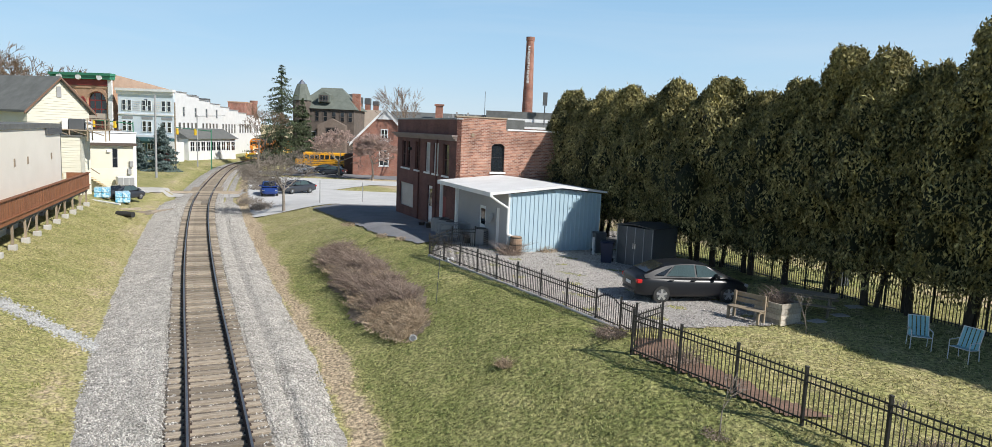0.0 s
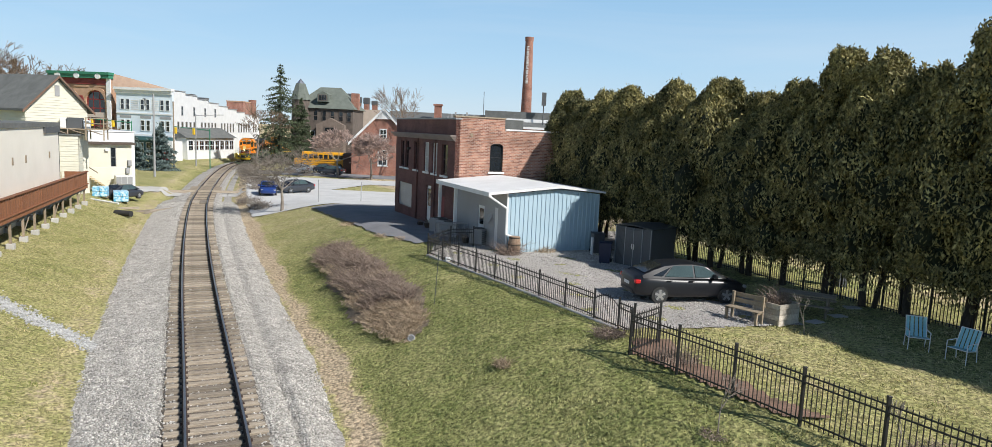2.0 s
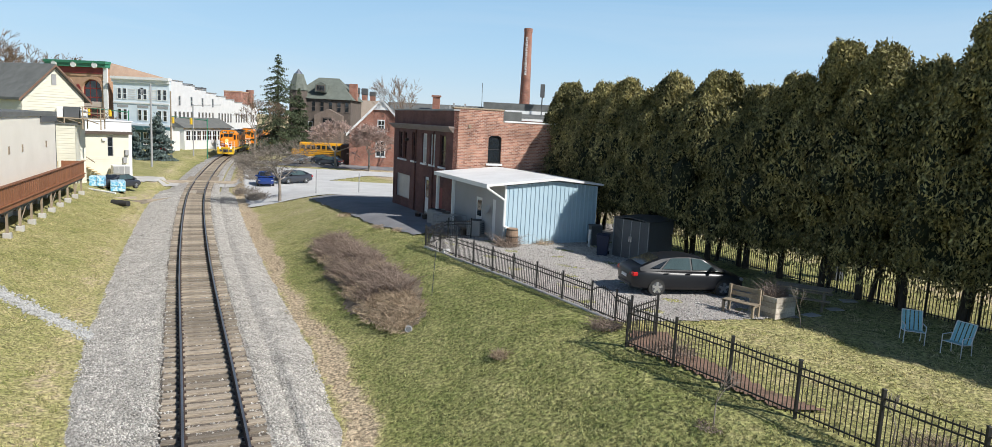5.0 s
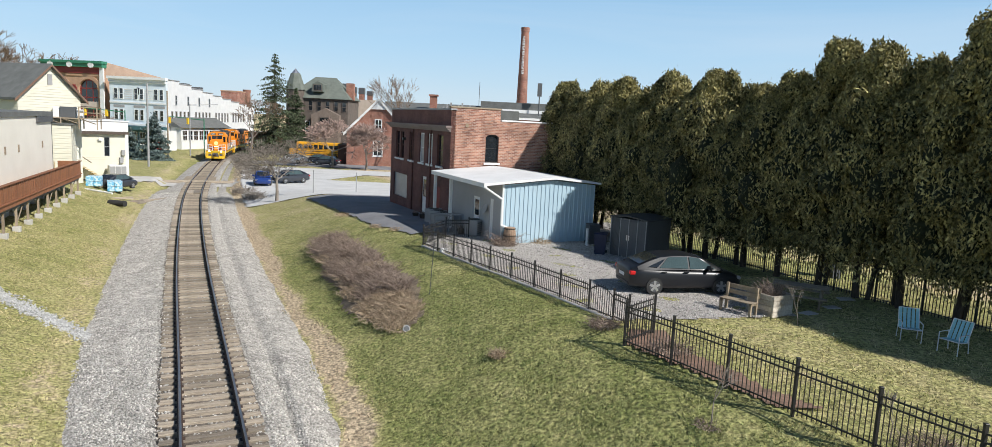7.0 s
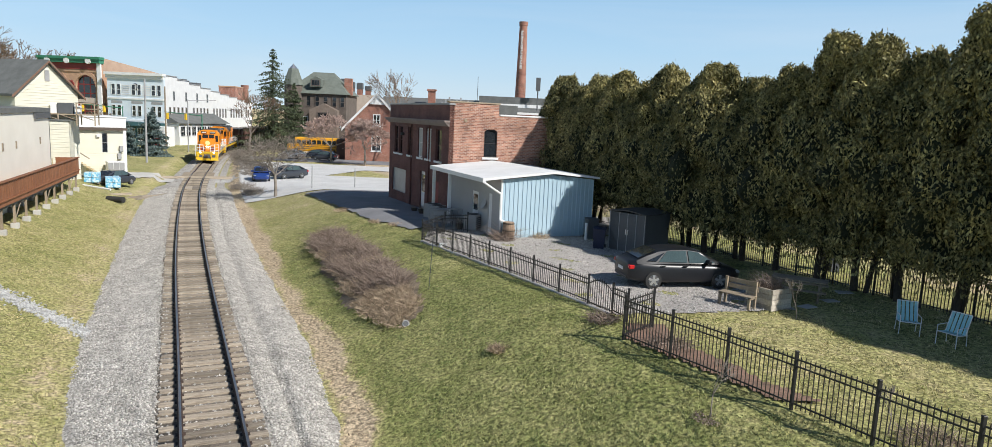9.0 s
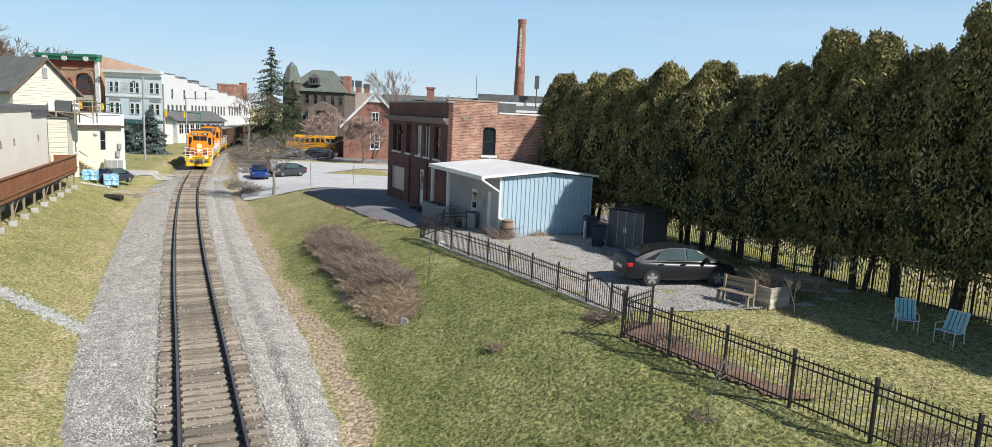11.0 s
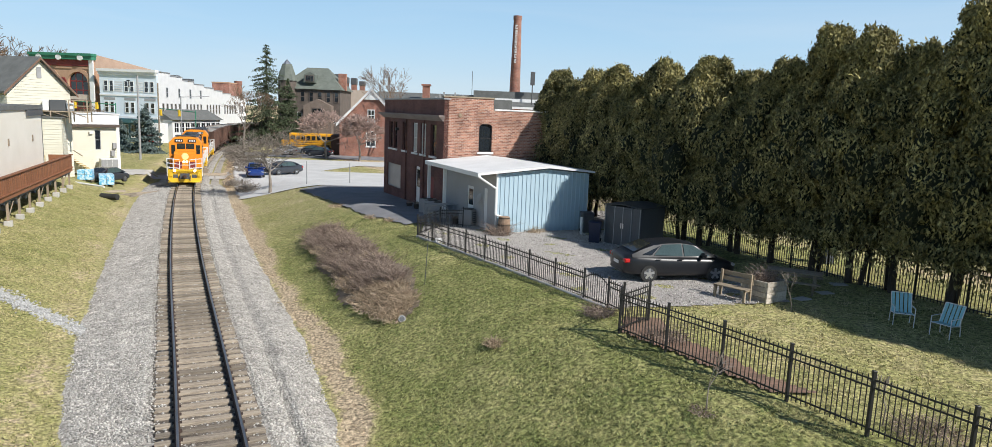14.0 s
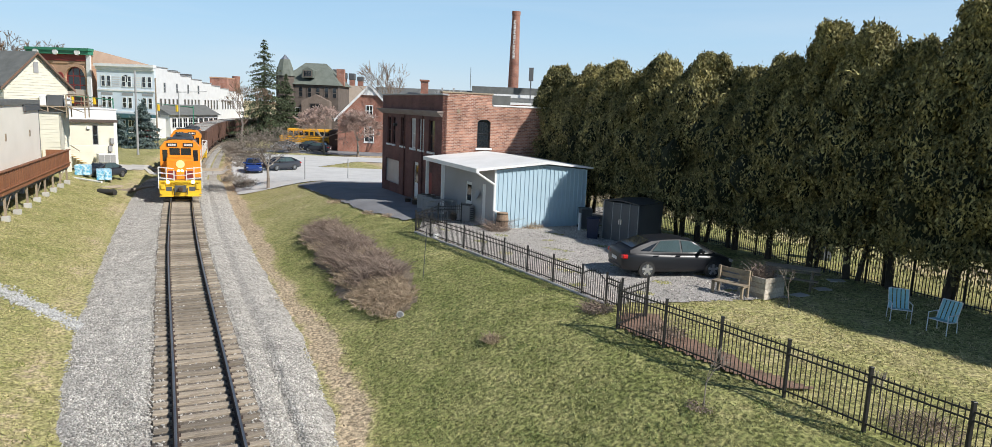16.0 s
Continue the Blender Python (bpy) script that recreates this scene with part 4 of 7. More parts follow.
for k in range(3):
    b = tube(bmesh.new(), (0.2 + 1.4 * k, 0.13, 0.4), (1.3 + 1.4 * k, 0.13, 0.02), 0.04, n=4)
    part("brace", b, RAWWOOD, ST)

# ---- iron fences ----
def iron_fence(points, label, h=1.27, spacing=0.118, ptop=0.1, pick_radius=0.0085, many=True, sink=0.0):
    T = thing("iron_fence", pose(points[0][0], points[0][1], zl(*points[0][:2])), label, "fence")
    o = Vector(T.matrix_basis.translation)
    post = bx(-0.033, -0.033, -0.1, 0.033, 0.033, h + ptop)
    box(post, -0.042, -0.042, h + ptop, 0.042, 0.042, h + ptop + 0.03, bevel=0.008)
    first = part("post", post, BLACK, T)
    pk = bx(-pick_radius, -pick_radius, 0.06, pick_radius, pick_radius, h)
    tip = [v for v in pk.verts if v.co.z > h - 0.01]
    bmesh.ops.create_cone(pk, cap_ends=False, segments=4, radius1=pick_radius * 1.5, radius2=0.001, depth=0.05, matrix=Matrix.Translation((0, 0, h + 0.02)))
    pm = bpy.data.meshes.new("picket")
    pk.to_mesh(pm), pk.free()
    pm.materials.append(BLACK)
    rest = []
    for i, (x, y) in enumerate(points):
        g = zl(x, y)
        ob = first if i == 0 else new("post", first.data)
        ob.parent = T
        ob.matrix_basis = Matrix.Translation(Vector((x, y, g)) - o)
        if i + 1 == len(points):
            break
        x2, y2 = points[i + 1]
        a, b = Vector((x, y, g)) - o, Vector((x2, y2, zl(x2, y2))) - o
        d = (b - a).length
        rot = (b - a).to_track_quat("X", "Z").to_matrix().to_4x4()
        for z in (0.16, h - 0.22, h - 0.06):
            part("rail", bx(0.03, -0.014, z - 0.017, d - 0.03, 0.014, z + 0.017), BLACK, T, m=Matrix.Translation(a) @ rot)
        n = max(2, round(d / spacing))
        for j in range(1, n):
            p = a.lerp(b, j / n)
            if many:
                ob = new("picket", pm)
                ob.parent = T
                ob.matrix_basis = Matrix.Translation(p) @ pose(0, 0, 0, 0, 0, math.degrees(math.atan2(b.y - a.y, b.x - a.x)))
            else:
                rest.append(p)
    if rest:
        bm = bmesh.new()
        for p in rest:
            box(bm, p.x - 0.011, p.y - 0.011, p.z + 0.05, p.x + 0.011, p.y + 0.011, p.z + h)
        tagged(part("picket_run", bm, BLACK, T), kind="stuff")
    return T


def spaced(a, b, n):
    a, b = np.array(a, float), np.array(b, float)
    return [tuple(a + (b - a) * i / n) for i in range(n + 1)]


FA, FB, FC = (4.19, 19.54), (4.27, 21.93), (-3.12, 34.75)
iron_fence(spaced((11.79, 6.68), FA, 8), "black iron picket fence along the lawn edge", h=1.24)
iron_fence(spaced((3.64, 23.08), FC, 8), "low black iron picket fence beside the gravel yard", h=0.95)
iron_fence([(4.62, 21.2), FB], "short black iron fence panel beside the gate", h=0.95)


def arched_gate():
    """Small gate between two posts of the low fence, its top rail bowed."""
    a, b = Vector((*FB, zl(*FB))), Vector((3.64, 23.08, zl(3.64, 23.08)))
    T = thing("arched_gate", frame_at(a, b), "small black iron gate with an arched top rail", "gate")
    L = (b - a).length
    arch = lambda x: 0.74 + 0.24 * math.sin(math.pi * x / L)
    n = 12
    bm = bmesh.new()
    for i in range(n):
        x0, x1 = 0.05 + (L - 0.1) * i / n, 0.05 + (L - 0.1) * (i + 1) / n
        tube(bm, (x0, 0, arch(x0)), (x1, 0, arch(x1)), 0.02, n=4)
    part("top_rail", bm, BLACK, T)
    part("bottom_rail", bx(0.05, -0.014, 0.1, L - 0.05, 0.014, 0.135), BLACK, T)
    for i in range(1, 11):
        x = L * i / 11
        part("picket", bx(x - 0.0085, -0.0085, 0.06, x + 0.0085, 0.0085, arch(x) + 0.07), BLACK, T)


arched_gate()
iron_fence([FA, (5.26, 20.55)], "open black iron gate leaf", h=1.2, many=True)
iron_fence([FC, (-2.1, 36.6), (-0.9, 37.0)], "black iron fence before the porch", h=1.0, many=True)
iron_fence(spaced((5.7, 46.2), (20.0, 16.2), 18), "black iron boundary fence behind the tree row", h=1.6, many=False, spacing=0.125)


# ---- the row of arborvitae ----
def leaf_cloud(r, P, N, size, n_per=1):
    """Small irregular sprays (two triangles each) at P, roughly facing N."""
    n = len(P)
    a = r.normal(0, 1, (n, 3))
    N = N + 0.9 * a
    N /= np.linalg.norm(N, axis=1)[:, None] + 1e-9
    up = np.array([0, 0, 1.0]) + 0.45 * r.normal(0, 1, (n, 3))
    t = np.cross(up, N)
    t /= np.linalg.norm(t, axis=1)[:, None] + 1e-9
    u = np.cross(N, t)
    s = size * r.uniform(0.55, 1.3, (n, 1))
    w = s * r.uniform(0.14, 0.3, (n, 1))
    v = np.stack([P - u * s * 0.5, P + t * w + u * s * r.uniform(-0.2, 0.3, (n, 1)), P + u * s * 0.7, P - t * w + u * s * r.uniform(-0.2, 0.3, (n, 1))], 1)
    f = np.arange(4 * n).reshape(n, 4)
    return v.reshape(-1, 3), f


def arborvitae(seed, H, rad, clear=1.9, leaves=15000):
    r = np.random.default_rng(seed)
    T = thing("arborvitae", pose(0, 0, 0), "tall dense arborvitae tree with bare lower trunk in a row", "tree", "arborvitae row")
    bm = bmesh.new()
    px, py = 0.0, 0.0
    pts = [(0, 0, -0.2)]
    for i in range(6):
        px += r.normal(0, 0.06); py += r.normal(0, 0.06)
        pts.append((px, py, 0.9 * (i + 1)))
    bent_tube(bm, pts, [0.15 - 0.014 * i for i in range(7)])
    part("trunk", bm, BARK, T)
    side_pts = [(0.3, 0.25, -0.2), (0.42, 0.3, 0.8), (0.55, 0.35, 1.6), (0.7, 0.3, 3.2)]
    bm = bent_tube(bmesh.new(), side_pts, [0.11, 0.095, 0.085, 0.06])
    part("trunk", bm, BARK, T)
    bm = bmesh.new()
    for i in range(14):
        a, z = r.uniform(0, 6.28), r.uniform(1.3, 3.2)
        e = Vector((math.cos(a) * rad * 0.75, math.sin(a) * rad * 0.75, z + r.uniform(0.2, 0.9)))
        tube(bm, (px * 0.3, py * 0.3, z), e, 0.035, 0.01, n=4)
    tagged(part("limb_mass", bm, BARK, T), kind="stuff")
    # lobes that make up the crown's uneven outline
    lob = []
    for i in range(210):
        h = r.random() ** 0.85
        z = clear + 0.5 + (H - clear - 0.9) * h
        env = rad * (0.95 if h < 0.35 else 0.95 - 0.75 * ((h - 0.35) / 0.65) ** 1.45)
        env *= 0.8 + 0.2 * min(1, h * 5)
        a, k = r.uniform(0, 6.28), math.sqrt(r.random()) * 0.92
        lob.append((math.cos(a) * env * k, math.sin(a) * env * k, z, max(0.26, env * r.uniform(0.15, 0.32)), r.uniform(0.9, 1.7)))
    lob = np.array(lob)
    vs, fs = [], []
    k = r.integers(0, len(lob), leaves)
    d = r.normal(0, 1, (leaves, 3))
    d /= np.linalg.norm(d, axis=1)[:, None]
    rr = lob[k, 3] * r.uniform(0.86, 1.12, leaves) + np.abs(r.normal(0, 0.07, leaves))
    P = lob[k, :3] + d * np.stack([rr, rr, rr * lob[k, 4]], 1)
    keep = np.ones(leaves, bool)
    for l in lob:  # drop sprays that lie deep inside another lobe
        q = (P - l[:3]) / np.array([l[3], l[3], l[3] * l[4]])
        keep &= (q ** 2).sum(1) > 0.55
    P, d = P[keep], d[keep]
    # drooping sprays hang below the crown's skirt
    m = 2600
    a, k2 = r.uniform(0, 6.28, m), np.sqrt(r.random(m)) * rad
    a = np.round(a * 4) / 4 + r.normal(0, 0.09, m)
    drop = clear + 0.9 - r.random(m) ** 1.6 * (0.9 + 0.7 * np.sin(np.round(a * 4) * 2.4))
    P = np.concatenate([P, np.stack([np.cos(a) * k2, np.sin(a) * k2, drop], 1)])
    d = np.concatenate([d, np.stack([np.cos(a), np.sin(a), 0.2 + 0 * a], 1)])
    v, f = leaf_cloud(r, P, d, 0.15)
    crown = mesh_np("crown", v, f, CEDAR)
    crown.parent = T
    # added opaque lumps fill the crown, their dark colour standing for inner shade
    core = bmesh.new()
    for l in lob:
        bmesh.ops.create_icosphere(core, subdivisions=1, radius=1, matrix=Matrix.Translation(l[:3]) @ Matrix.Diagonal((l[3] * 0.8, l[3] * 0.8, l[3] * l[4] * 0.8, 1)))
    tagged(part("shade_core", core, CEDARSHADE, T), kind="stuff")
    return T


ra = random.Random(11)
T0, TD = Vector((4.95, 46.0, 0)), Vector((0.462, -0.887, 0))
heights = [9.3, 8.5, 9.0, 9.2, 8.4, 9.3, 8.6, 9.3, 8.5, 8.9, 10.2, 9.9, 9.2, 10.5, 10.2, 9.4, 10.0, 9.9, 10.0]
for i, h in enumerate(heights):
    p = T0 + TD * (1.95 * i + ra.uniform(-0.25, 0.25)) + Vector((ra.uniform(-0.2, 0.2), ra.uniform(-0.2, 0.2), 0))
    t = arborvitae(100 + i, h, 2.65 if i in (7, 8, 9) else ra.uniform(2.2, 2.5) if h > 8.8 else ra.uniform(1.9, 2.15), clear=ra.uniform(1.3, 1.8), leaves=130000 if i < 15 else 20000)
    t.matrix_basis = pose(p.x, p.y, zl(p.x, p.y), 0, 0, ra.uniform(0, 360))


# ---- paved ground ----
def fence_x(y):
    """The lawn fence's line."""
    return np.interp(y, [6.68, 19.54, 21.2, 23.08, 34.75], [11.79, 4.19, 4.62, 3.64, -3.12])


def front_off(x, y):
    """Distance out from the brick front (towards the track) and along it from its far corner."""
    dx, dy = x + 7.63, y - 54.6
    return -(dx * R.x + dy * R.y), -(dx * U.x + dy * U.y)


def k_drive(x, y):
    o, a = front_off(x, y)
    return (o > -9) & (o < 4.6 + 0.5 * sm(8, -4, a) - 0.9 * sm(11, 17, a)) & (a > -9) & (a < 17.5) & ~((o < 0.5) & (a > 12.9))


def k_yard(x, y):
    tree = (x - T0.x) * -TD.y + (y - T0.y) * TD.x  # distance in front of the trees, negative side
    near = 21.7 + 0.25 * wob(x, y, 1.6) + 0.25 * (x - 4)
    return (x > fence_x(y) + 0.12) & (y > near) & (y < 47) & (y < 60 - x) & (x < 10.3 + 0.2 * wob(x, y) - 0.1 * (y - 30))


def k_lot(x, y):
    s = side(x, y)
    return (s > 4.6 + 0.12 * wob(x, y)) & (y > 62.6) & (y < 104) & (x < 26) & ~((y > 86) & (x > -20 + 0.3 * (y - 86)) & (y < 96))


def k_cross(x, y):
    s = side(x, y)
    along = (x + 33) * 0.36 + (y - 79.3) * -0.93
    return (np.abs(along - 0.0) < 2.6 + 0.2 * wob(x, y)) & (s > -26) & (s < 4.2) & ((np.abs(s) > 1.7))


def drive_sheet():
    """Runs along the brick front, then round its far corner."""
    v, f = [], []
    for a0, a1, near, edge in ((-9.0, 17.2, 0.02, None), (-9.0, -0.1, -9.0, 0.02)):
        rows_, cols, b = int((a1 - a0) / 0.4) + 1, 12, len(v)
        for i in range(rows_):
            a = a0 + (a1 - a0) * i / (rows_ - 1)
            out = edge if edge is not None else 4.5 + 0.5 * float(sm(8, -4, a)) - 0.9 * float(sm(11, 17, a)) + 0.06 * math.sin(a * 2.1) + 0.05 * math.sin(a * 5.3)
            for j in range(cols):
                o = near + (out - near) * j / (cols - 1)
                x, y = -7.63 - R.x * o - U.x * a, 54.6 - R.y * o - U.y * a
                v.append((x, y, zl(x, y) + 0.08))
        f += [(b + i * cols + j, b + i * cols + j + 1, b + (i + 1) * cols + j + 1, b + (i + 1) * cols + j) for i in range(rows_ - 1) for j in range(cols - 1)]
    return mesh_np("driveway", v, f, ASPHALT)


tagged(drive_sheet(), "worn asphalt driveway in front of the brick building", "driveway", kind="structure")
tagged(sheet("gravel_yard", -4, 13, 20.6, 48, 0.2, GRAVEL, k_yard, 0.03), "grey-pink gravel parking yard", "gravel", kind="structure")
tagged(sheet("parking_lot", -46, 26, 60, 106, 0.3, ROAD, k_lot, 0.06), "bleached concrete parking lot beside the railway", "parking lot", kind="structure")
tagged(sheet("crossing_road", -60, -26, 66, 90, 0.5, CONCRETE, k_cross, 0.07), "pale concrete drive leading to the level crossing", "road", kind="structure")
tagged(sheet("street", -60, 30, 104, 122, 1.0, ASPHALT, lambda x, y: (np.abs(y - 112) < 4.5) & (side(x, y) > 4), 0.05), "grey street past the parking lot", "road", kind="structure")
pc, dc = on_track(100.2)
yaw = math.degrees(math.atan2(dc[1], dc[0])) - 90
X = thing("level_crossing", pose(pc[0], pc[1], 0, 0, 0, yaw), "plank and concrete level crossing flush with the rails", "crossing", kind="structure")
for i, (a, b) in enumerate(((-0.66, -0.24), (-0.21, 0.21), (0.24, 0.66), (0.84, 1.7), (-1.7, -0.84))):
    part("plank", bx(a, -2.5, -0.17, b, 2.5, -0.012, bevel=0.01), RAWWOOD, X)
part("edge_timber", bx(-5.5, -2.75, -0.3, 4.5, -2.5, -0.01), TIE, X)
# flat crossing panels nearer by
pc2, dc2 = on_track(86.0)
X2 = thing("service_crossing", pose(pc2[0], pc2[1], 0, 0, 0, math.degrees(math.atan2(dc2[1], dc2[0])) - 90), "grey timber panels laid between the rails", "crossing", kind="structure")
for a, b in ((-0.66, -0.02), (0.02, 0.66)):
    part("panel", bx(a, -1.3, -0.19, b, 1.3, -0.05, bevel=0.01), TIE, X2)

def k_litter(x, y):
    d = x - fence_x(y)
    return (d > 0.08) & (d < 1.25 + 0.3 * wob(x, y, 1.4)) & (y > 15.2) & (y < 20.9) & ~k_yard(x, y)


def k_soil(x, y):
    d = (x - T0.x) * -TD.y + (y - T0.y) * -TD.x
    return (np.abs(d) < 1.5 + 0.45 * wob(x, y, 0.9)) & ~k_yard(x, y)


LITTER = mat("reddish leaf litter", (0.27, 0.165, 0.12), (0.13, 0.085, 0.06), 14, 10, 1.0, bump=0.9, dist=0.04)
SOIL = mat("bare needle-strewn soil", (0.17, 0.13, 0.095), (0.085, 0.065, 0.048), 10, 9, 1.0, bump=0.8, dist=0.04)
tagged(sheet("leaf_litter", 3, 10, 14, 22, 0.16, LITTER, k_litter, 0.05), "reddish-brown leaf litter along the inside of the fence", "litter", kind="structure")
tagged(sheet("tree_soil", 2, 24, 10, 48, 0.3, SOIL, k_soil, 0.055), "bare brown soil beneath the tree row", "soil", kind="structure")

# kerb under the fence
for a, b in ((FC, FB),):
    p, q = Vector((*a, 0)), Vector((*b, 0))
    K = thing("fence_kerb", pose(0, 0, 0), "low concrete edging strip beneath the fence", "kerb", kind="structure")
    n = 8
    for i in range(n):
        u, v = p.lerp(q, i / n), p.lerp(q, (i + 1) / n)
        z = (zl(u.x, u.y) + zl(v.x, v.y)) / 2
        m = frame_at((u.x, u.y, z), (v.x, v.y))
        part("kerb_stone", bx(0.005, -0.09, -0.15, (v - u).length - 0.005, 0.07, 0.04, bevel=0.01), CONCRETE, K, m=m)


def drain_pick(r, n):
    t = r.random(n) * 1.12 - 0.12
    x = -15.0 - 11 * t + r.normal(0, 0.05, n)
    y = 25.6 + 5.6 * t + r.normal(0, 0.24, n) * (1 + 0.4 * t + 1.2 * np.clip(0.12 - t, 0, 1))
    return np.stack([x, y, land(x, y) + 0.03], 1)


stones("drain_stones", 3600, drain_pick, 0.062, WHITESTONE, "band of pale stones draining across the grass bank", 9)


def yard_pick(r, n):
    x, y = r.uniform(-3, 11, n * 3), r.uniform(21.5, 40, n * 3)
    k = k_yard(x, y)
    x, y = x[k][:n], y[k][:n]
    return np.stack([x, y, land(x, y) + 0.035], 1)


stones("yard_gravel_stones", 16000, yard_pick, 0.035, STONE, "loose gravel in the parking yard", 12)


# ---- grass blades on the banks ----
def blades(name, n, x0, x1, y0, y1, size, keep, seed, material, label):
    r = np.random.default_rng(seed)
    x, y = r.uniform(x0, x1, n), r.uniform(y0, y1, n)
    k = keep(x, y) & (wob(x, y, 3.1) + r.normal(0, 0.6, n) > -0.5)
    x, y = x[k], y[k]
    z = land(x, y)
    n = len(x)
    a = r.uniform(0, 6.28, n)
    h = size * r.uniform(0.5, 1.5, n)
    w = h * r.uniform(0.16, 0.4, n)
    lx, ly = r.normal(0, 0.55, n) * h, r.normal(0, 0.55, n) * h
    P = np.stack([x, y, z], 1)
    t = np.stack([np.cos(a), np.sin(a), 0 * a], 1) * w[:, None]
    tip = P + np.stack([lx, ly, h], 1)
    v = np.stack([P - t, P + t, tip], 1).reshape(-1, 3)
    return tagged(mesh_np(name, v, np.arange(3 * n).reshape(n, 3), material), label, "grass", kind="stuff")


def in_bed(x, y):
    a = (x + 6.2) * -0.39 + (y - 33.6) * 0.92
    o = (x + 6.2) * 0.92 + (y - 33.6) * 0.39
    return (np.abs(a) < 9.2) & (np.abs(o) < (1.3 + 0.2 * np.sin(a) - 0.03 * a) * np.sqrt(np.clip(1 - np.abs(a / 9.2) ** 3, 0, 1)))


blades("lawn_blades", 380000, -16, 12, 11, 44, 0.045, lambda x, y: (side(x, y) > bed_edge(y) + 0.85 + 0.3 * wob(x, y, 0.5)) & (x < fence_x(y) - 0.1) & ~in_bed(x, y) & ~k_drive(x, y), 21, BLADE, "short mown lawn grass on the bank")
blades("yard_blades", 80000, 4, 22, 10, 30, 0.05, lambda x, y: (x > fence_x(y) + 0.1) & ~k_yard(x, y), 22, DRYBLADE, "thin worn grass in the yard")
blades("bank_blades", 220000, -36, -9, 14, 60, 0.06, lambda x, y: (side(x, y) < -0.25 + near_half(-4.1, np.interp(y, LINE[:, 1], np.arange(len(LINE)) * STEP))), 23, DRYBLADE, "dry grass on the bank below the deck")
blades("straw_strip", 60000, -24, -2, 10, 60, 0.07, lambda x, y: (np.abs(side(x, y) - bed_edge(y) - 0.35 - 0.25 * wob(x, y, 0.5)) < 0.62), 24, STRAW, "dead straw along the ballast edge")


# ---- bed of dead shrubs ----
def stems(r, n, rad, h, w, lean=0.5):
    """Thin arching stems as three-sided slivers."""
    a, k = r.uniform(0, 6.28, n), np.sqrt(r.random(n)) * rad
    P = np.stack([np.cos(a) * k, np.sin(a) * k, np.zeros(n) - 0.03], 1)
    d = r.normal(0, lean, (n, 3))
    d[:, 2] = r.uniform(0.5, 1.1, n)
    hh = h * r.uniform(0.5, 1.2, (n, 1)) * (1.05 - 0.5 * (k / rad)[:, None])
    M = P + d * hh * 0.55
    E = M + (d * [1.5, 1.5, 0.55] + r.normal(0, 0.18, (n, 3))) * hh * 0.5
    t = r.normal(0, 1, (n, 3))
    t = t / np.linalg.norm(t, axis=1)[:, None] * w
    v = np.stack([P - t, P + t, M + t * 0.8, M - t * 0.8, E + t * 0.4, E - t * 0.4], 1).reshape(-1, 3)
    b = 6 * np.arange(n)[:, None]
    f = np.concatenate([b + [0, 1, 2, 3], b + [3, 2, 4, 5]])
    return v, f


rs = np.random.default_rng(31)
for i in range(38):
    a = -8.6 + i * 0.455
    o = float((rs.uniform(-0.75, -0.3), rs.uniform(-0.15, 0.3), rs.uniform(0.45, 0.95))[i % 3]) * (1 - 0.02 * abs(a))
    x, y = -6.2 - 0.39 * a + 0.92 * o, 33.6 + 0.92 * a + 0.39 * o
    straw = i < 8 or i % 5 == 2
    S = thing("dead_shrub", pose(x, y, zl(x, y)), "straw-coloured dead grass clump in the planting bed" if straw else "bare reddish-brown dead shrub in the planting bed", "shrub", "planting bed shrubs")
    v, f = stems(rs, 800, 0.6, 0.55 if straw else 1.0, 0.010, 0.42)
    ob = tagged(mesh_np("brushwood", v, f, STRAW if straw else DEADBUSH), kind="stuff")
    ob.parent = S
    v, f = stems(rs, 500, 0.95, 0.22, 0.014, 0.8)
    ob = mesh_np("litter", v, f, STRAW)
    ob.parent = S
tagged(sheet("planting_bed", -14, 2, 23, 44, 0.2, MULCH, in_bed, 0.03), "mulched planting bed covered in straw", "bed", kind="structure")
rs = np.random.default_rng(33)
for x, y, h, r_, m_ in ((0.6, 20.8, 0.35, 0.3, STRAW), (3.9, 21.2, 0.5, 0.5, DEADBUSH), (5.4, 18.9, 0.55, 0.6, DEADBUSH), (1.0, 35.0, 1.1, 0.55, DEADBUSH), (2.9, 36.3, 0.5, 0.6, STRAW), (9.3, 13.2, 0.5, 0.7, DEADBUSH), (5.28, 14.8, 0.12, 0.4, DEADBUSH), (-6.2, 41.0, 0.25, 0.7, STRAW), (-4.9, 39.4, 0.22, 0.6, STRAW), (-9.6, 47.5, 0.3, 0.8, STRAW)):
    S = thing("dry_tuft", pose(x, y, zl(x, y)), "tuft of dry dead stems in the grass", "tuft")
    v, f = stems(rs, 500, r_, h, 0.009, 0.5)
    ob = tagged(mesh_np("brushwood", v, f, m_), kind="stuff")
    ob.parent = S


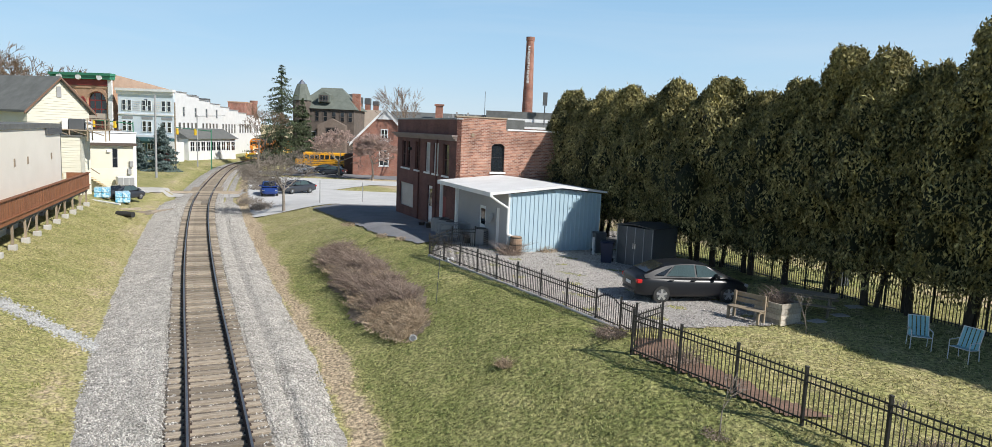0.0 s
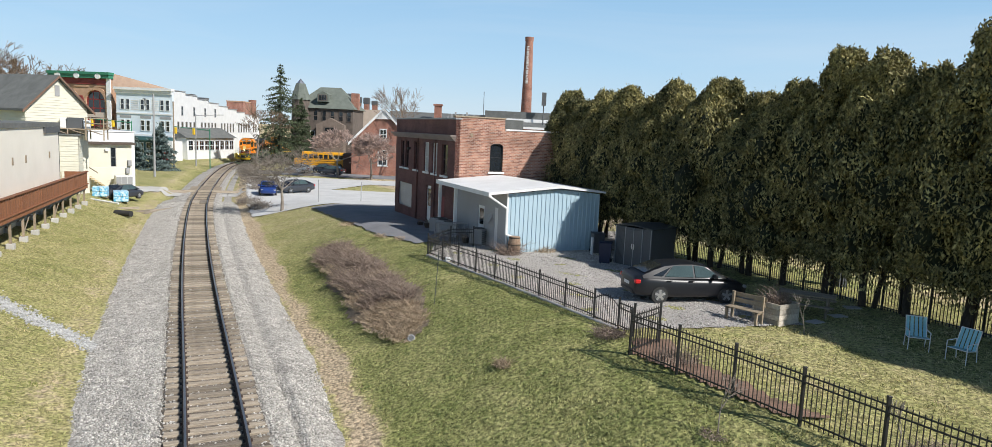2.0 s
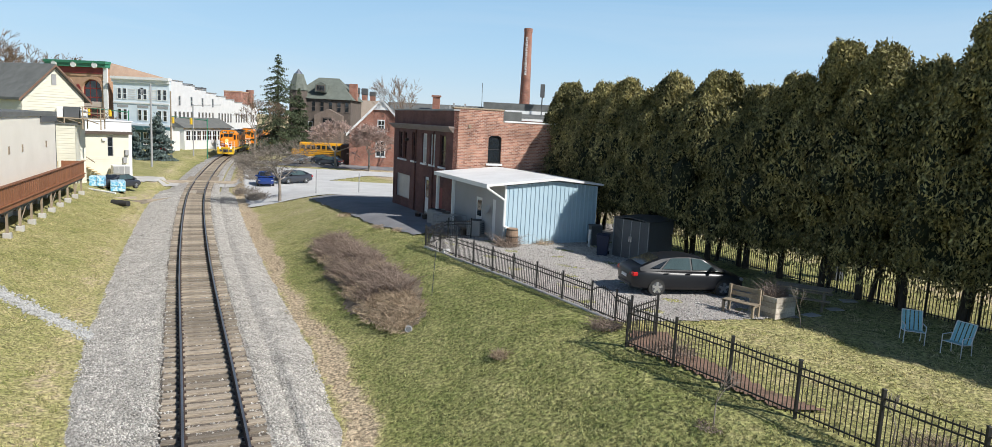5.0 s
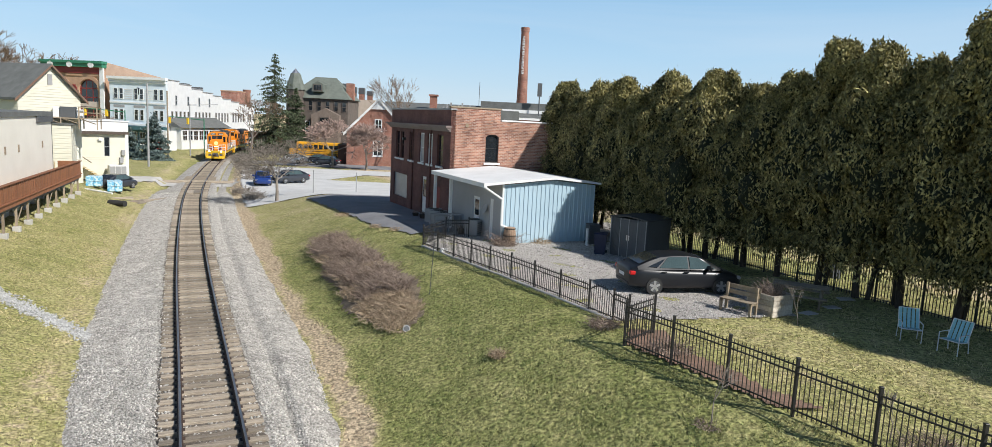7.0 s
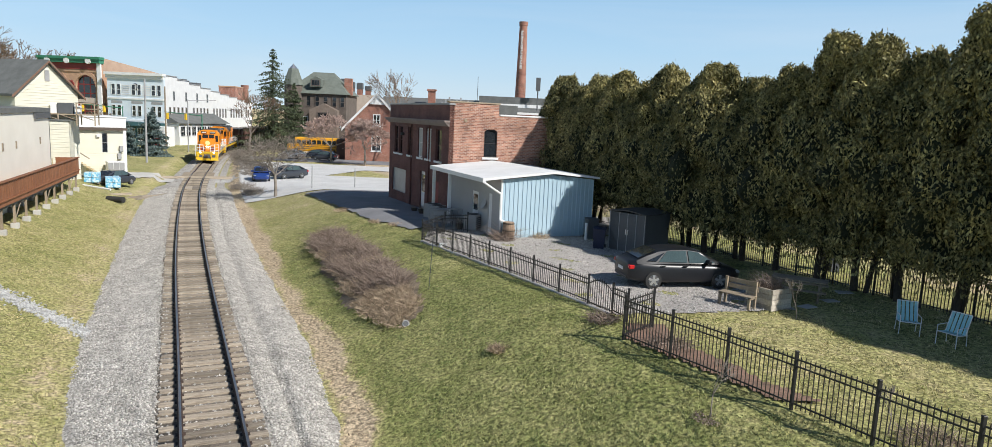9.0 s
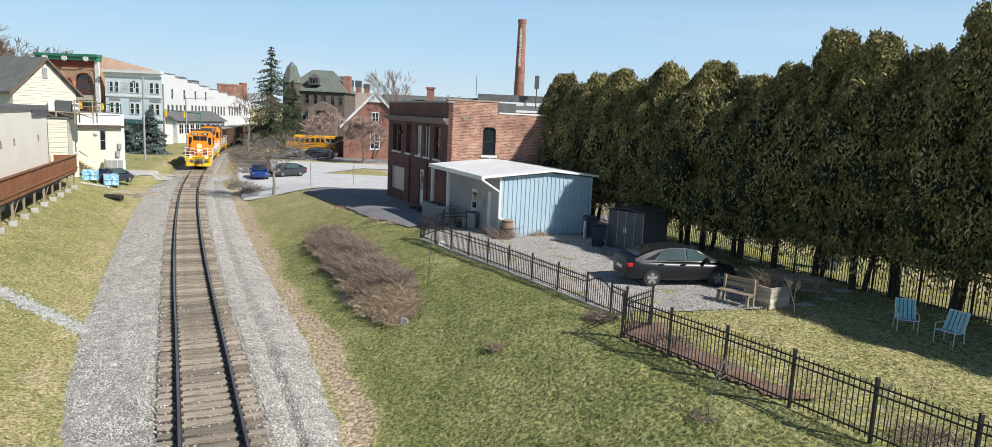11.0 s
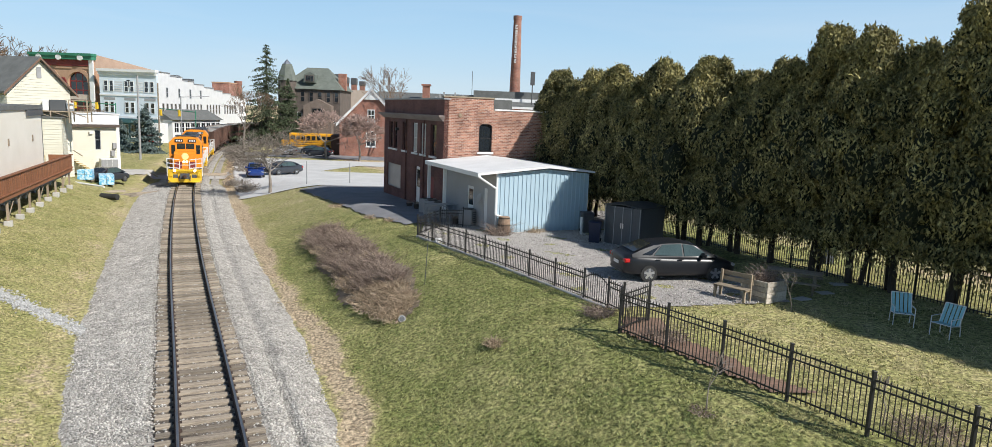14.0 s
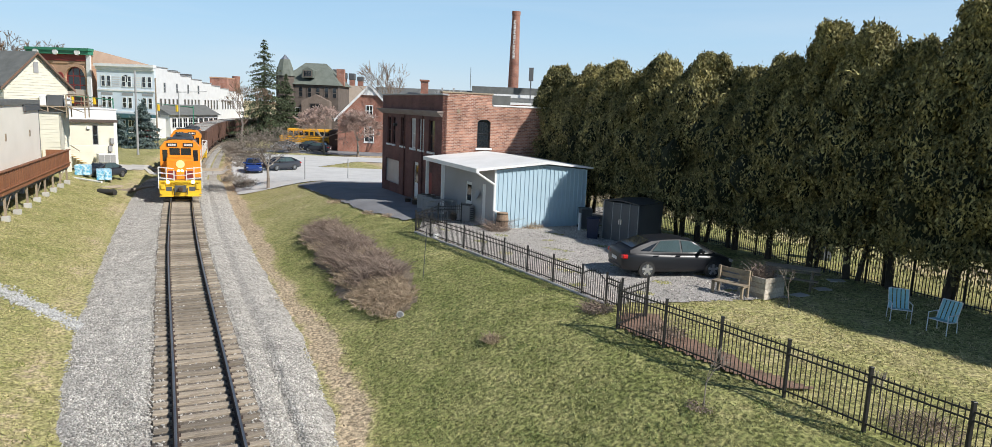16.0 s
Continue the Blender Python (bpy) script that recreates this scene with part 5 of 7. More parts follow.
# ---- bare trees ----
def rods(segs, n=3):
    """Vertices and faces of many thin tapered rods (p, q, r0, r1)."""
    P, Q = np.array([a for a, *_ in segs], float), np.array([a for _, a, *_ in segs], float)
    r0, r1 = np.array([a[2] for a in segs]), np.array([a[3] for a in segs])
    D = Q - P
    D /= np.linalg.norm(D, axis=1)[:, None] + 1e-9
    ref = np.where(np.abs(D[:, 2:3]) > 0.9, np.array([[1.0, 0, 0]]), np.array([[0, 0, 1.0]]))
    A = np.cross(D, ref)
    A /= np.linalg.norm(A, axis=1)[:, None] + 1e-9
    B = np.cross(D, A)
    ring = []
    for C, r in ((P, r0), (Q, r1)):
        for i in range(n):
            a = 2 * math.pi * i / n
            ring.append(C + (A * math.cos(a) + B * math.sin(a)) * r[:, None])
    V = np.stack(ring, 1).reshape(-1, 3)
    b = 2 * n * np.arange(len(P))[:, None]
    F = np.concatenate([b + [i, (i + 1) % n, n + (i + 1) % n, n + i] for i in range(n)])
    return V, F



def bare_tree(seed, H, spread, levels=5, r0=0.16, material=None, trunk=0.25, fork=3, name="bare_tree", label="leafless tree with fine grey-brown twigs", twist=0.5, minr=0.006):
    r = random.Random(seed)
    T = thing(name, pose(0, 0, 0), label, "tree")
    big, tw = [], []
    def grow(p, d, length, rad, lev):
        n = 2 if lev > 1 else 1
        for _ in range(n):
            q = p + d * length / n
            (big if lev > levels - 2 else tw).append((p, q, max(rad, minr), max(rad * 0.8, minr)))
            p, rad = q, rad * 0.8
            d = (d + Vector((r.gauss(0, 0.12), r.gauss(0, 0.12), r.gauss(0.02, 0.08)))).normalized()
        if lev == 0:
            return
        for i in range(fork + (1 if r.random() < 0.45 else 0)):
            nd = (d + Vector((r.gauss(0, twist) * spread, r.gauss(0, twist) * spread, r.gauss(0.1, 0.25)))).normalized()
            grow(p, nd, length * r.uniform(0.6, 0.85), rad * r.uniform(0.55, 0.75), lev - 1)
    grow(Vector((0, 0, -0.1)), Vector((r.gauss(0, 0.05), r.gauss(0, 0.05), 1)).normalized(), H * trunk, r0, levels)
    mesh_np("trunk", *rods(big, 7), GREYBARK).parent = T
    tagged(mesh_np("twig_mass", *rods(tw), material or TWIG), kind="stuff").parent = T
    return T


def put(T, x, y, rz=0, z=None):
    T.matrix_basis = pose(x, y, zl(x, y) if z is None else z, 0, 0, rz)


put(bare_tree(3, 7.4, 1.9, 5, 0.17, material=GREYBARK, trunk=0.28, fork=4, label="small spreading leafless tree at the lot's edge", minr=0.012), -19.2, 63.5)
put(bare_tree(5, 15, 1.5, 5, 0.2, material=PINKTWIG, trunk=0.18, fork=4, label="budding reddish ornamental tree beside the brick house", minr=0.034), -24.0, 108)
put(bare_tree(6, 14, 1.5, 5, 0.2, material=PINKTWIG, trunk=0.18, fork=4, label="budding reddish ornamental tree beside the brick house", minr=0.034), -18.5, 106)
put(bare_tree(8, 15.5, 0.7, 5, 0.24, trunk=0.3, label="tall leafless tree behind the brick building", minr=0.02), -14.2, 112)
put(bare_tree(9, 13, 0.9, 5, 0.24, trunk=0.28, label="leafless grey street tree by the lot", minr=0.02), -40, 118)
for i, (x, y, h) in enumerate(((-121, 170, 28), (-113, 172, 27), (-106, 176, 24), (-129, 175, 30))):
    put(bare_tree(40 + i, h, 1.1, 5, 0.35, trunk=0.27, fork=3, label="distant leafless trees behind the town", minr=0.05), x, y)
put(bare_tree(12, 7, 1.0, 5, 0.12, trunk=0.3, label="leafless young street tree before the white building", minr=0.018), -66, 122)
# brush along the railway
for i, (x, y, h) in enumerate(((-22.6, 68.0, 1.6), (-25.4, 72.5, 2.0), (-27.6, 83.0, 2.6), (-30.5, 90, 3.2), (-33.5, 97, 3.4), (-36, 103, 3.6), (-28.5, 88, 2.6), (-23.5, 70.5, 1.4), (-39.5, 112, 3.5), (-43, 122, 3.5))):
    S = thing("brush_shrub", pose(x, y, zl(x, y)), "leafless tangled brush beside the railway", "shrub", "railway brush")
    v, f = stems(rs, 420, 0.8 + 0.25 * h, h * 0.6, 0.016, 0.45)
    ob = tagged(mesh_np("brushwood", v, f, GREYBARK), kind="stuff")
    ob.parent = S
# young saplings in the lawn and yard
for sd, h, x, y in ((51, 1.7, 5.28, 14.8), (52, 1.35, 8.6, 13.6), (53, 1.5, 10.55, 22.4)):
    put(bare_tree(sd, h, 0.9, 3, 0.02, material=GREYBARK, trunk=0.36, fork=3, name="sapling", label="pale leafless sapling staked in the grass", minr=0.006), x, y)


# ---- conifers ----
def spruce(seed, H, rad, material, label, n=9000, lean=0.25, gap=0.0, name="spruce_tree", low=0.04):
    r = np.random.default_rng(seed)
    T = thing(name, pose(0, 0, 0), label, "tree")
    part("trunk", tube(bmesh.new(), (0, 0, -0.2), (0, 0, H * 0.97), 0.02 * H, 0.02, n=8), BARK, T)
    vs = []
    limbs = []
    tiers = int(H * 2.2)
    P, N = [], []
    for t in range(tiers):
        h = low + (0.985 - low) * (t + r.random() * 0.7) / tiers
        R_ = rad * (1 - h) ** 0.75 * r.uniform(0.75, 1.15)
        for b in range(int(5 + 4 * (1 - h))):
            a = r.uniform(0, 6.28)
            L = R_ * r.uniform(0.55, 1.1)
            z0 = h * H
            droop = -lean * L
            limbs.append(((0, 0, z0), (math.cos(a) * L * 0.9, math.sin(a) * L * 0.9, z0 + droop * 0.8), 0.03, 0.008))
            m = max(6, int(n * L / rad / tiers / 5))
            u = r.random(m) ** 0.7
            w = r.normal(0, 0.12 + 0.10 * L, m) * (0.4 + u * 0.6)
            x = math.cos(a) * L * u - math.sin(a) * w
            y = math.sin(a) * L * u + math.cos(a) * w
            z = z0 + droop * u + 0.25 * lean * L * u ** 3 - np.abs(r.normal(0, 0.16, m))
            P.append(np.stack([x, y, z], 1))
            N.append(np.tile([math.cos(a) * 0.5, math.sin(a) * 0.5, 0.8], (m, 1)))
    P, N = np.concatenate(P), np.concatenate(N)
    v, f = leaf_cloud(r, P, N, 0.36)
    ob = mesh_np("crown", v, f, material)
    ob.parent = T
    tagged(mesh_np("limb_mass", *rods(limbs), BARK), kind="stuff").parent = T
    return T


put(spruce(61, 19.6, 8.2, SPRUCE, "tall dark spruce with sparse layered branches", n=26000, lean=0.3), -41.6, 136)
put(spruce(62, 13.4, 4.6, SPRUCE, "dense dark evergreen beside the tall spruce", n=24000, lean=0.1), -38.4, 139)
put(spruce(63, 7.4, 3.4, BLUESPRUCE, "blue-grey spruce on the verge", n=20000, lean=0.15), -51.0, 107)
put(spruce(64, 5.0, 2.0, BLUESPRUCE, "small blue-grey spruce on the verge", n=8000, lean=0.15), -57.2, 112)


# ---- town across the tracks ----
def quad_windows(T, m, xs, zs, w, h, frame=None, rows=2, cols=1, glass=None, sill=None):
    for z in zs:
        for x in xs:
            window(T, x, x + w, z, z + h, m, frame=frame, glass=glass, rows=rows, cols=cols, sill=sill, depth=-0.08, fw=0.1)


def romanesque():
    p, q = Vector((-88.3, 141, 0)), Vector((-75.8, 139, 0))
    T = thing("romanesque_block", frame_at(p, q), "brown sandstone commercial block with great arched windows and green cornice", "building")
    W = (q - p).length
    one = Matrix()
    part("front", wall_bm(bmesh.new(), 0, W, 0, 15.2, [(1.3, 4.7, 4.2, 12.9), (7.2, 11.4, 4.2, 12.9)], t=0.6), BROWNSTONE, T)
    part("body", bx(0.2, 0.65, 0, W - 0.004, 28, 13.2), BROWNSTONE, T)
    bm = bmesh.new()
    prism(bm, [(0.65, 13.2), (28, 13.2), (28, 13.6), (3.0, 16.1), (0.65, 16.3)], W - 0.5, W, axis="X")
    part("party_wall", bm, mat("tan brick", (0.46, 0.33, 0.24), (0.38, 0.26, 0.19)), T)
    part("frieze", bx(-0.2, -0.25, 14.0, W + 0.1, 0, 15.2), CRIMSON, T)
    bm = bx(-0.5, -1.0, 15.9, W + 0.4, 0.6, 16.4)
    box(bm, -0.35, -0.75, 15.2, W + 0.25, 0.6, 15.9)
    part("cornice", bm, GREENTRIM, T)
    for x in (1.8, 6.0, 10.6):
        part("rosette", tube(bmesh.new(), (x, -1.0, 15.6), (x, -0.75, 15.6), 0.55, 0.6, n=12), WHITE, T)
    part("corner_pier", bx(W - 0.7, -0.3, 0, W + 0.15, 0, 15.2), WHITE, T)
    for x0, x1 in ((1.3, 4.7), (7.2, 11.4)):
        mid, r = (x0 + x1) / 2, (x1 - x0) / 2
        bm = bmesh.new()
        N = 14
        for i in range(N):  # corner fill that rounds the head, and the ring of arch stones
            a0, a1 = math.pi * i / N, math.pi * (i + 1) / N
            c0, c1 = (mid + r * math.cos(a0), 12.9 - r + r * math.sin(a0)), (mid + r * math.cos(a1), 12.9 - r + r * math.sin(a1))
            prism(bm, [c0, c1, (c1[0], 12.92), (c0[0], 12.92)], 0.1, 0.5)
            box(bm, -0.3, -0.12, 0, 0.3, 0.08, 0.7, m=Matrix.Translation((mid, 0, 12.9 - r)) @ pose(0, 0, 0, 0, 90 - math.degrees((a0 + a1) / 2), 0) @ Matrix.Translation((0, 0, r)))
        part("arch", bm, BROWNSTONE, T, "rusticated brown stone arch")
        w = window(T, x0, x1, 4.2, 12.9, one, frame=CRIMSON, rows=5, cols=3, depth=0.35, fw=0.3)
        part("spandrel", bx(x0 + 0.1, 0.18, 7.6, x1 - 0.1, 0.3, 8.6), mat("pale carved band", (0.62, 0.52, 0.45), (0.5, 0.42, 0.36)), w)
    for z in (13.5, 4.0):
        part("band", bx(0, -0.15, z, W, 0, z + 0.35), BROWNSTONE, T)
    part("medallion", tube(bmesh.new(), (6.15, -0.2, 11.0), (6.15, 0, 11.0), 0.75, 0.85, n=14), CRIMSON, T)
    part("shopfront", bx(0.3, -0.1, 0.2, W - 0.3, 0.0, 3.6), TEAL, T)


romanesque()


def white_block():
    p, q = Vector((-74.2, 138, 0)), Vector((-62.6, 136.5, 0))
    W = (q - p).length
    T = thing("white_commercial_block", frame_at(p, q), "white painted three-storey commercial block with stepped side parapet", "building")
    one = Matrix()
    part("front", bx(0, 0, 0, W, 0.5, 13.2), SHADEDWHITE, T)
    bm = bx(-0.2, -0.6, 13.2, W + 0.2, 0.5, 13.7)
    box(bm, -0.1, -0.3, 12.6, W + 0.1, 0, 13.2)
    box(bm, 0, -0.15, 8.6, W, 0, 8.9)
    box(bm, 0, -0.15, 4.4, W, 0, 4.8)
    part("cornice", bm, WHITE, T)
    for x in (0.9, 5.1, 9.2):
        quad_windows(T, one, [x, x + 1.15], [9.4, 5.4], 0.85, 2.1, frame=WHITE)
        part("blind_panel", bx(x - 0.1, -0.05, 7.8, x + 2.2, 0, 8.3), LEADGREY, T)
    for x in (3.1, 7.3):
        bm = bmesh.new()
        for i in range(5):
            box(bm, x, -0.05, 9.4 + i * 0.42, x + 1.6, 0.0, 9.65 + i * 0.42)
        part("rustication", bm, mat("grey-white render", (0.62, 0.63, 0.64), (0.54, 0.55, 0.56)) if x < 4 else WHITE, T)
    part("round_window", tube(bmesh.new(), (5.95, -0.06, 11.0), (5.95, 0.02, 11.0), 0.7, n=16), GLASS, T)
    part("awning", bx(-0.2, -1.6, 3.6, W + 0.3, 0, 4.3), TEAL, T)
    part("shopfront", bx(0.2, -0.12, 0.3, W - 0.2, 0, 3.6), TEAL, T)
    quad_windows(T, Matrix.Translation((0, -0.12, 0)), [0.8, 2.6, 4.4, 6.2, 8.0, 9.8], [0.7], 1.3, 2.5, frame=WHITE, rows=2, cols=2)
    # long side wall with parapet that steps down towards the rear
    a, b = q, Vector((-65.4, 195, 0))
    S = (b - a).length
    sm_ = T.matrix_basis.inverted() @ frame_at(a, b)
    zs = [13.4, 12.9, 12.3, 11.8, 11.3, 10.8, 10.3, 9.8, 9.4]
    for i, z in enumerate(zs):
        part("side_wall", bx(S * i / 9 + (2.4 if i == 0 else 0), 0, 0, S * (i + 1) / 9, 9, z), WHITE, T, m=sm_)
        part("coping", bx(S * i / 9 + 0.002, -0.12, z, S * (i + 1) / 9 - 0.002, 0.4, z + 0.16), LEADGREY, T, m=sm_)
    part("side_return", bx(0.52, 0, 0, 2.398, 0.3, zs[0]), WHITE, T, m=sm_)
    for i in range(26):
        x = 2.2 + i * 2.1
        if i % 6 == 5:
            continue
        window(T, x, x + 0.95, 5.3, 7.5, sm_, frame=LEADGREY, depth=-0.06, fw=0.1)
        if i in (1, 4, 7, 10) and 8.6 + 2 < zs[min(8, int(x / S * 9))]:
            window(T, x, x + 0.9, 8.7, 10.6, sm_, frame=LEADGREY, depth=-0.06, fw=0.1)
    for x, z in ((14, 12.4), (22, 12.0)):
        part("roof_unit", bx(x, 1.5, z - 0.6, x + 2.2, 3.5, z + 1.0, bevel=0.05), DARK, T, m=sm_)


white_block()


def annex():
    p, q = Vector((-60.2, 137.5, 0)), Vector((-56.6, 152.5, 0))
    T = thing("white_diner_annex", frame_at(p, q), "low white annex with a band of windows and grey hipped roof", "building")
    W = (q - p).length
    part("wall", bx(0, 0.1, 0, W, 7, 4.4), WHITE, T)
    part("apron", bx(0, 0, 0, W, 0.1, 1.8), WHITE, T)
    for i in range(9):
        window(T, 0.4 + i * 1.68, 1.8 + i * 1.68, 1.9, 3.9, Matrix(), rows=2, cols=2, depth=0.03, fw=0.1)
    bm = bmesh.new()
    prism(bm, [(-0.5, 4.4), (7.5, 4.4), (7.0, 6.0), (3.5, 6.4)], -0.5, W + 0.5, axis="X")
    part("roof", bm, SHINGLE, T)
    E = thing("red_door_kiosk", frame_at(Vector((-61.5, 131, 0)), Vector((-59.5, 130.6, 0))), "small white kiosk with a red door", "kiosk")
    part("wall", bx(-1.5, 0, 0, 1.5, 3, 3.8), WHITE, E)
    part("door", bx(-0.6, -0.08, 0, 0.7, 0, 3.0), REDPAINT, E)


annex()


def chimney(x, y, z1, r0, r1, label, marks=False):
    T = thing("brick_chimney", pose(x, y, 0), label, "chimney")
    ob = part("shaft", tube(bmesh.new(), (0, 0, 0), (0, 0, z1 - 0.9), r0, r1, n=24), BRICKFAR, T)
    smooth(ob)
    part("crown", tube(bmesh.new(), (0, 0, z1 - 0.9), (0, 0, z1), r1 * 1.1, r1 * 1.12, n=24), BRICKFAR, T)
    if marks:
        for i in range(8):
            z = z1 - 2.6 - i * 1.12
            r = r0 + (r1 - r0) * z / z1 + 0.02
            bm = bmesh.new()
            for dz, a, b in ((0.32, -0.28, 0.28), (-0.02, -0.28, 0.28) if i % 2 else (-0.02, -0.28, 0.05), (-0.36, -0.28, 0.28)):
                box(bm, a, -0.03, dz - 0.11, b, 0.03, dz + 0.11)
            box(bm, -0.3, -0.03, -0.4, -0.12, 0.03, 0.4)
            part("painted_mark", bm, WHITE, T, "plain white painted mark", m=pose(-0.25, -r, z))
    return T


chimney(7.3, 170, 31.0, 1.55, 0.92, "tall slender red brick factory chimney with white marks", True)
chimney(-69.0, 200, 14.2, 1.1, 0.95, "short red brick chimney behind the white block")


def mansion():
    p, q = Vector((-43.0, 150, 0)), Vector((-30.4, 150, 0))
    T = thing("stone_mansion", frame_at(p, q), "dark stone Victorian mansion with steep green-grey slate roof", "house")
    STONEWALL = mat("dark grey-brown stone", (0.16, 0.13, 0.11), (0.10, 0.082, 0.07), 10, 8, 0.95, bump=0.6)
    W = 12.6
    part("wall", bx(0, 0, 0, W, 12, 11.6), STONEWALL, T)
    bm = bmesh.new()
    v = [bm.verts.new(c) for c in ((-0.5, -0.5, 11.6), (W + 0.5, -0.5, 11.6), (W + 0.5, 12.5, 11.6), (-0.5, 12.5, 11.6), (4.5, 5, 16.3), (9.0, 5, 16.3))]
    for f in ((0, 1, 5, 4), (1, 2, 5), (2, 3, 4, 5), (3, 0, 4), (3, 2, 1, 0)):
        bm.faces.new([v[i] for i in f])
    part("roof", bm, SLATE, T)
    part("turret", tube(bmesh.new(), (1.4, 0.3, 0), (1.4, 0.3, 13.2), 1.9, n=12), STONEWALL, T)
    part("turret_roof", tube(bmesh.new(), (1.4, 0.3, 13.2), (1.4, 0.3, 16.6), 2.2, 1.0, n=8), SLATE, T)
    part("turret_cap", tube(bmesh.new(), (1.4, 0.3, 16.6), (1.4, 0.3, 17.6), 0.9, 0.05, n=8), CHROME, T)
    bm = bmesh.new()
    prism(bm, [(5.0, 13.0), (7.4, 13.0), (7.4, 14.6), (6.2, 15.2), (5.0, 14.6)], -0.2, 4)
    part("dormer", bm, SLATE, T)
    window(T, 5.3, 7.1, 13.2, 14.5, Matrix.Translation((0, -0.25, 0)), rows=1, cols=3, depth=0.0, frame=STONEWALL, fw=0.12)
    bm = bmesh.new()
    prism(bm, [(5.4, 0), (11.2, 0), (11.2, 8.2), (8.3, 9.6), (5.4, 8.2)], -2.2, 0)
    part("porch_bay", bm, mat("pale trimmed stone", (0.24, 0.19, 0.155), (0.17, 0.13, 0.105), 10, 8), T)
    window(T, 7.0, 9.6, 4.4, 7.8, Matrix.Translation((0, -2.25, 0)), rows=2, cols=2, depth=0.0, frame=STONEWALL, fw=0.25)
    for x in (4.2, 6.0, 7.8, 9.6, 11.3):
        window(T, x, x + 1.0, 8.9, 11.1, Matrix.Translation((0, -0.05, 0)), depth=0.0, frame=STONEWALL, fw=0.14)
    for x in (3.6, 5.6, 10.6):
        window(T, x, x + 1.0, 4.6, 6.8, Matrix.Translation((0, -0.05, 0)), depth=0.0, frame=WHITE, fw=0.12)
    part("chimney", bx(11.6, 3, 11.6, 13.2, 4.4, 15.2), BRICKFAR, T)
    # cluster of stacks further back
    C = thing("institution_block", pose(-36.6, 172, -1.2), "pale block with four dark-capped chimney stacks", "building")
    part("wall", bx(-1, 0, 0, 8.5, 8, 13.5), mat("cream brick", (0.55, 0.46, 0.38), (0.45, 0.37, 0.30)), C)
    for i in range(4):
        c = part("stack", bx(0.3 + i * 2.0, 0.5, 13.5, 1.5 + i * 2.0, 1.7, 15.2 - 0.2 * i), mat("cream stack", (0.58, 0.48, 0.42), (0.48, 0.38, 0.32)) if i == 0 else BRICKFAR, C)
        part("cap", bx(0.15 + i * 2.0, 0.4, 15.2 - 0.2 * i, 1.65 + i * 2.0, 1.8, 17.2 - 0.4 * i - 0.3 * (i % 2), bevel=0.15), DARK, c)


mansion()


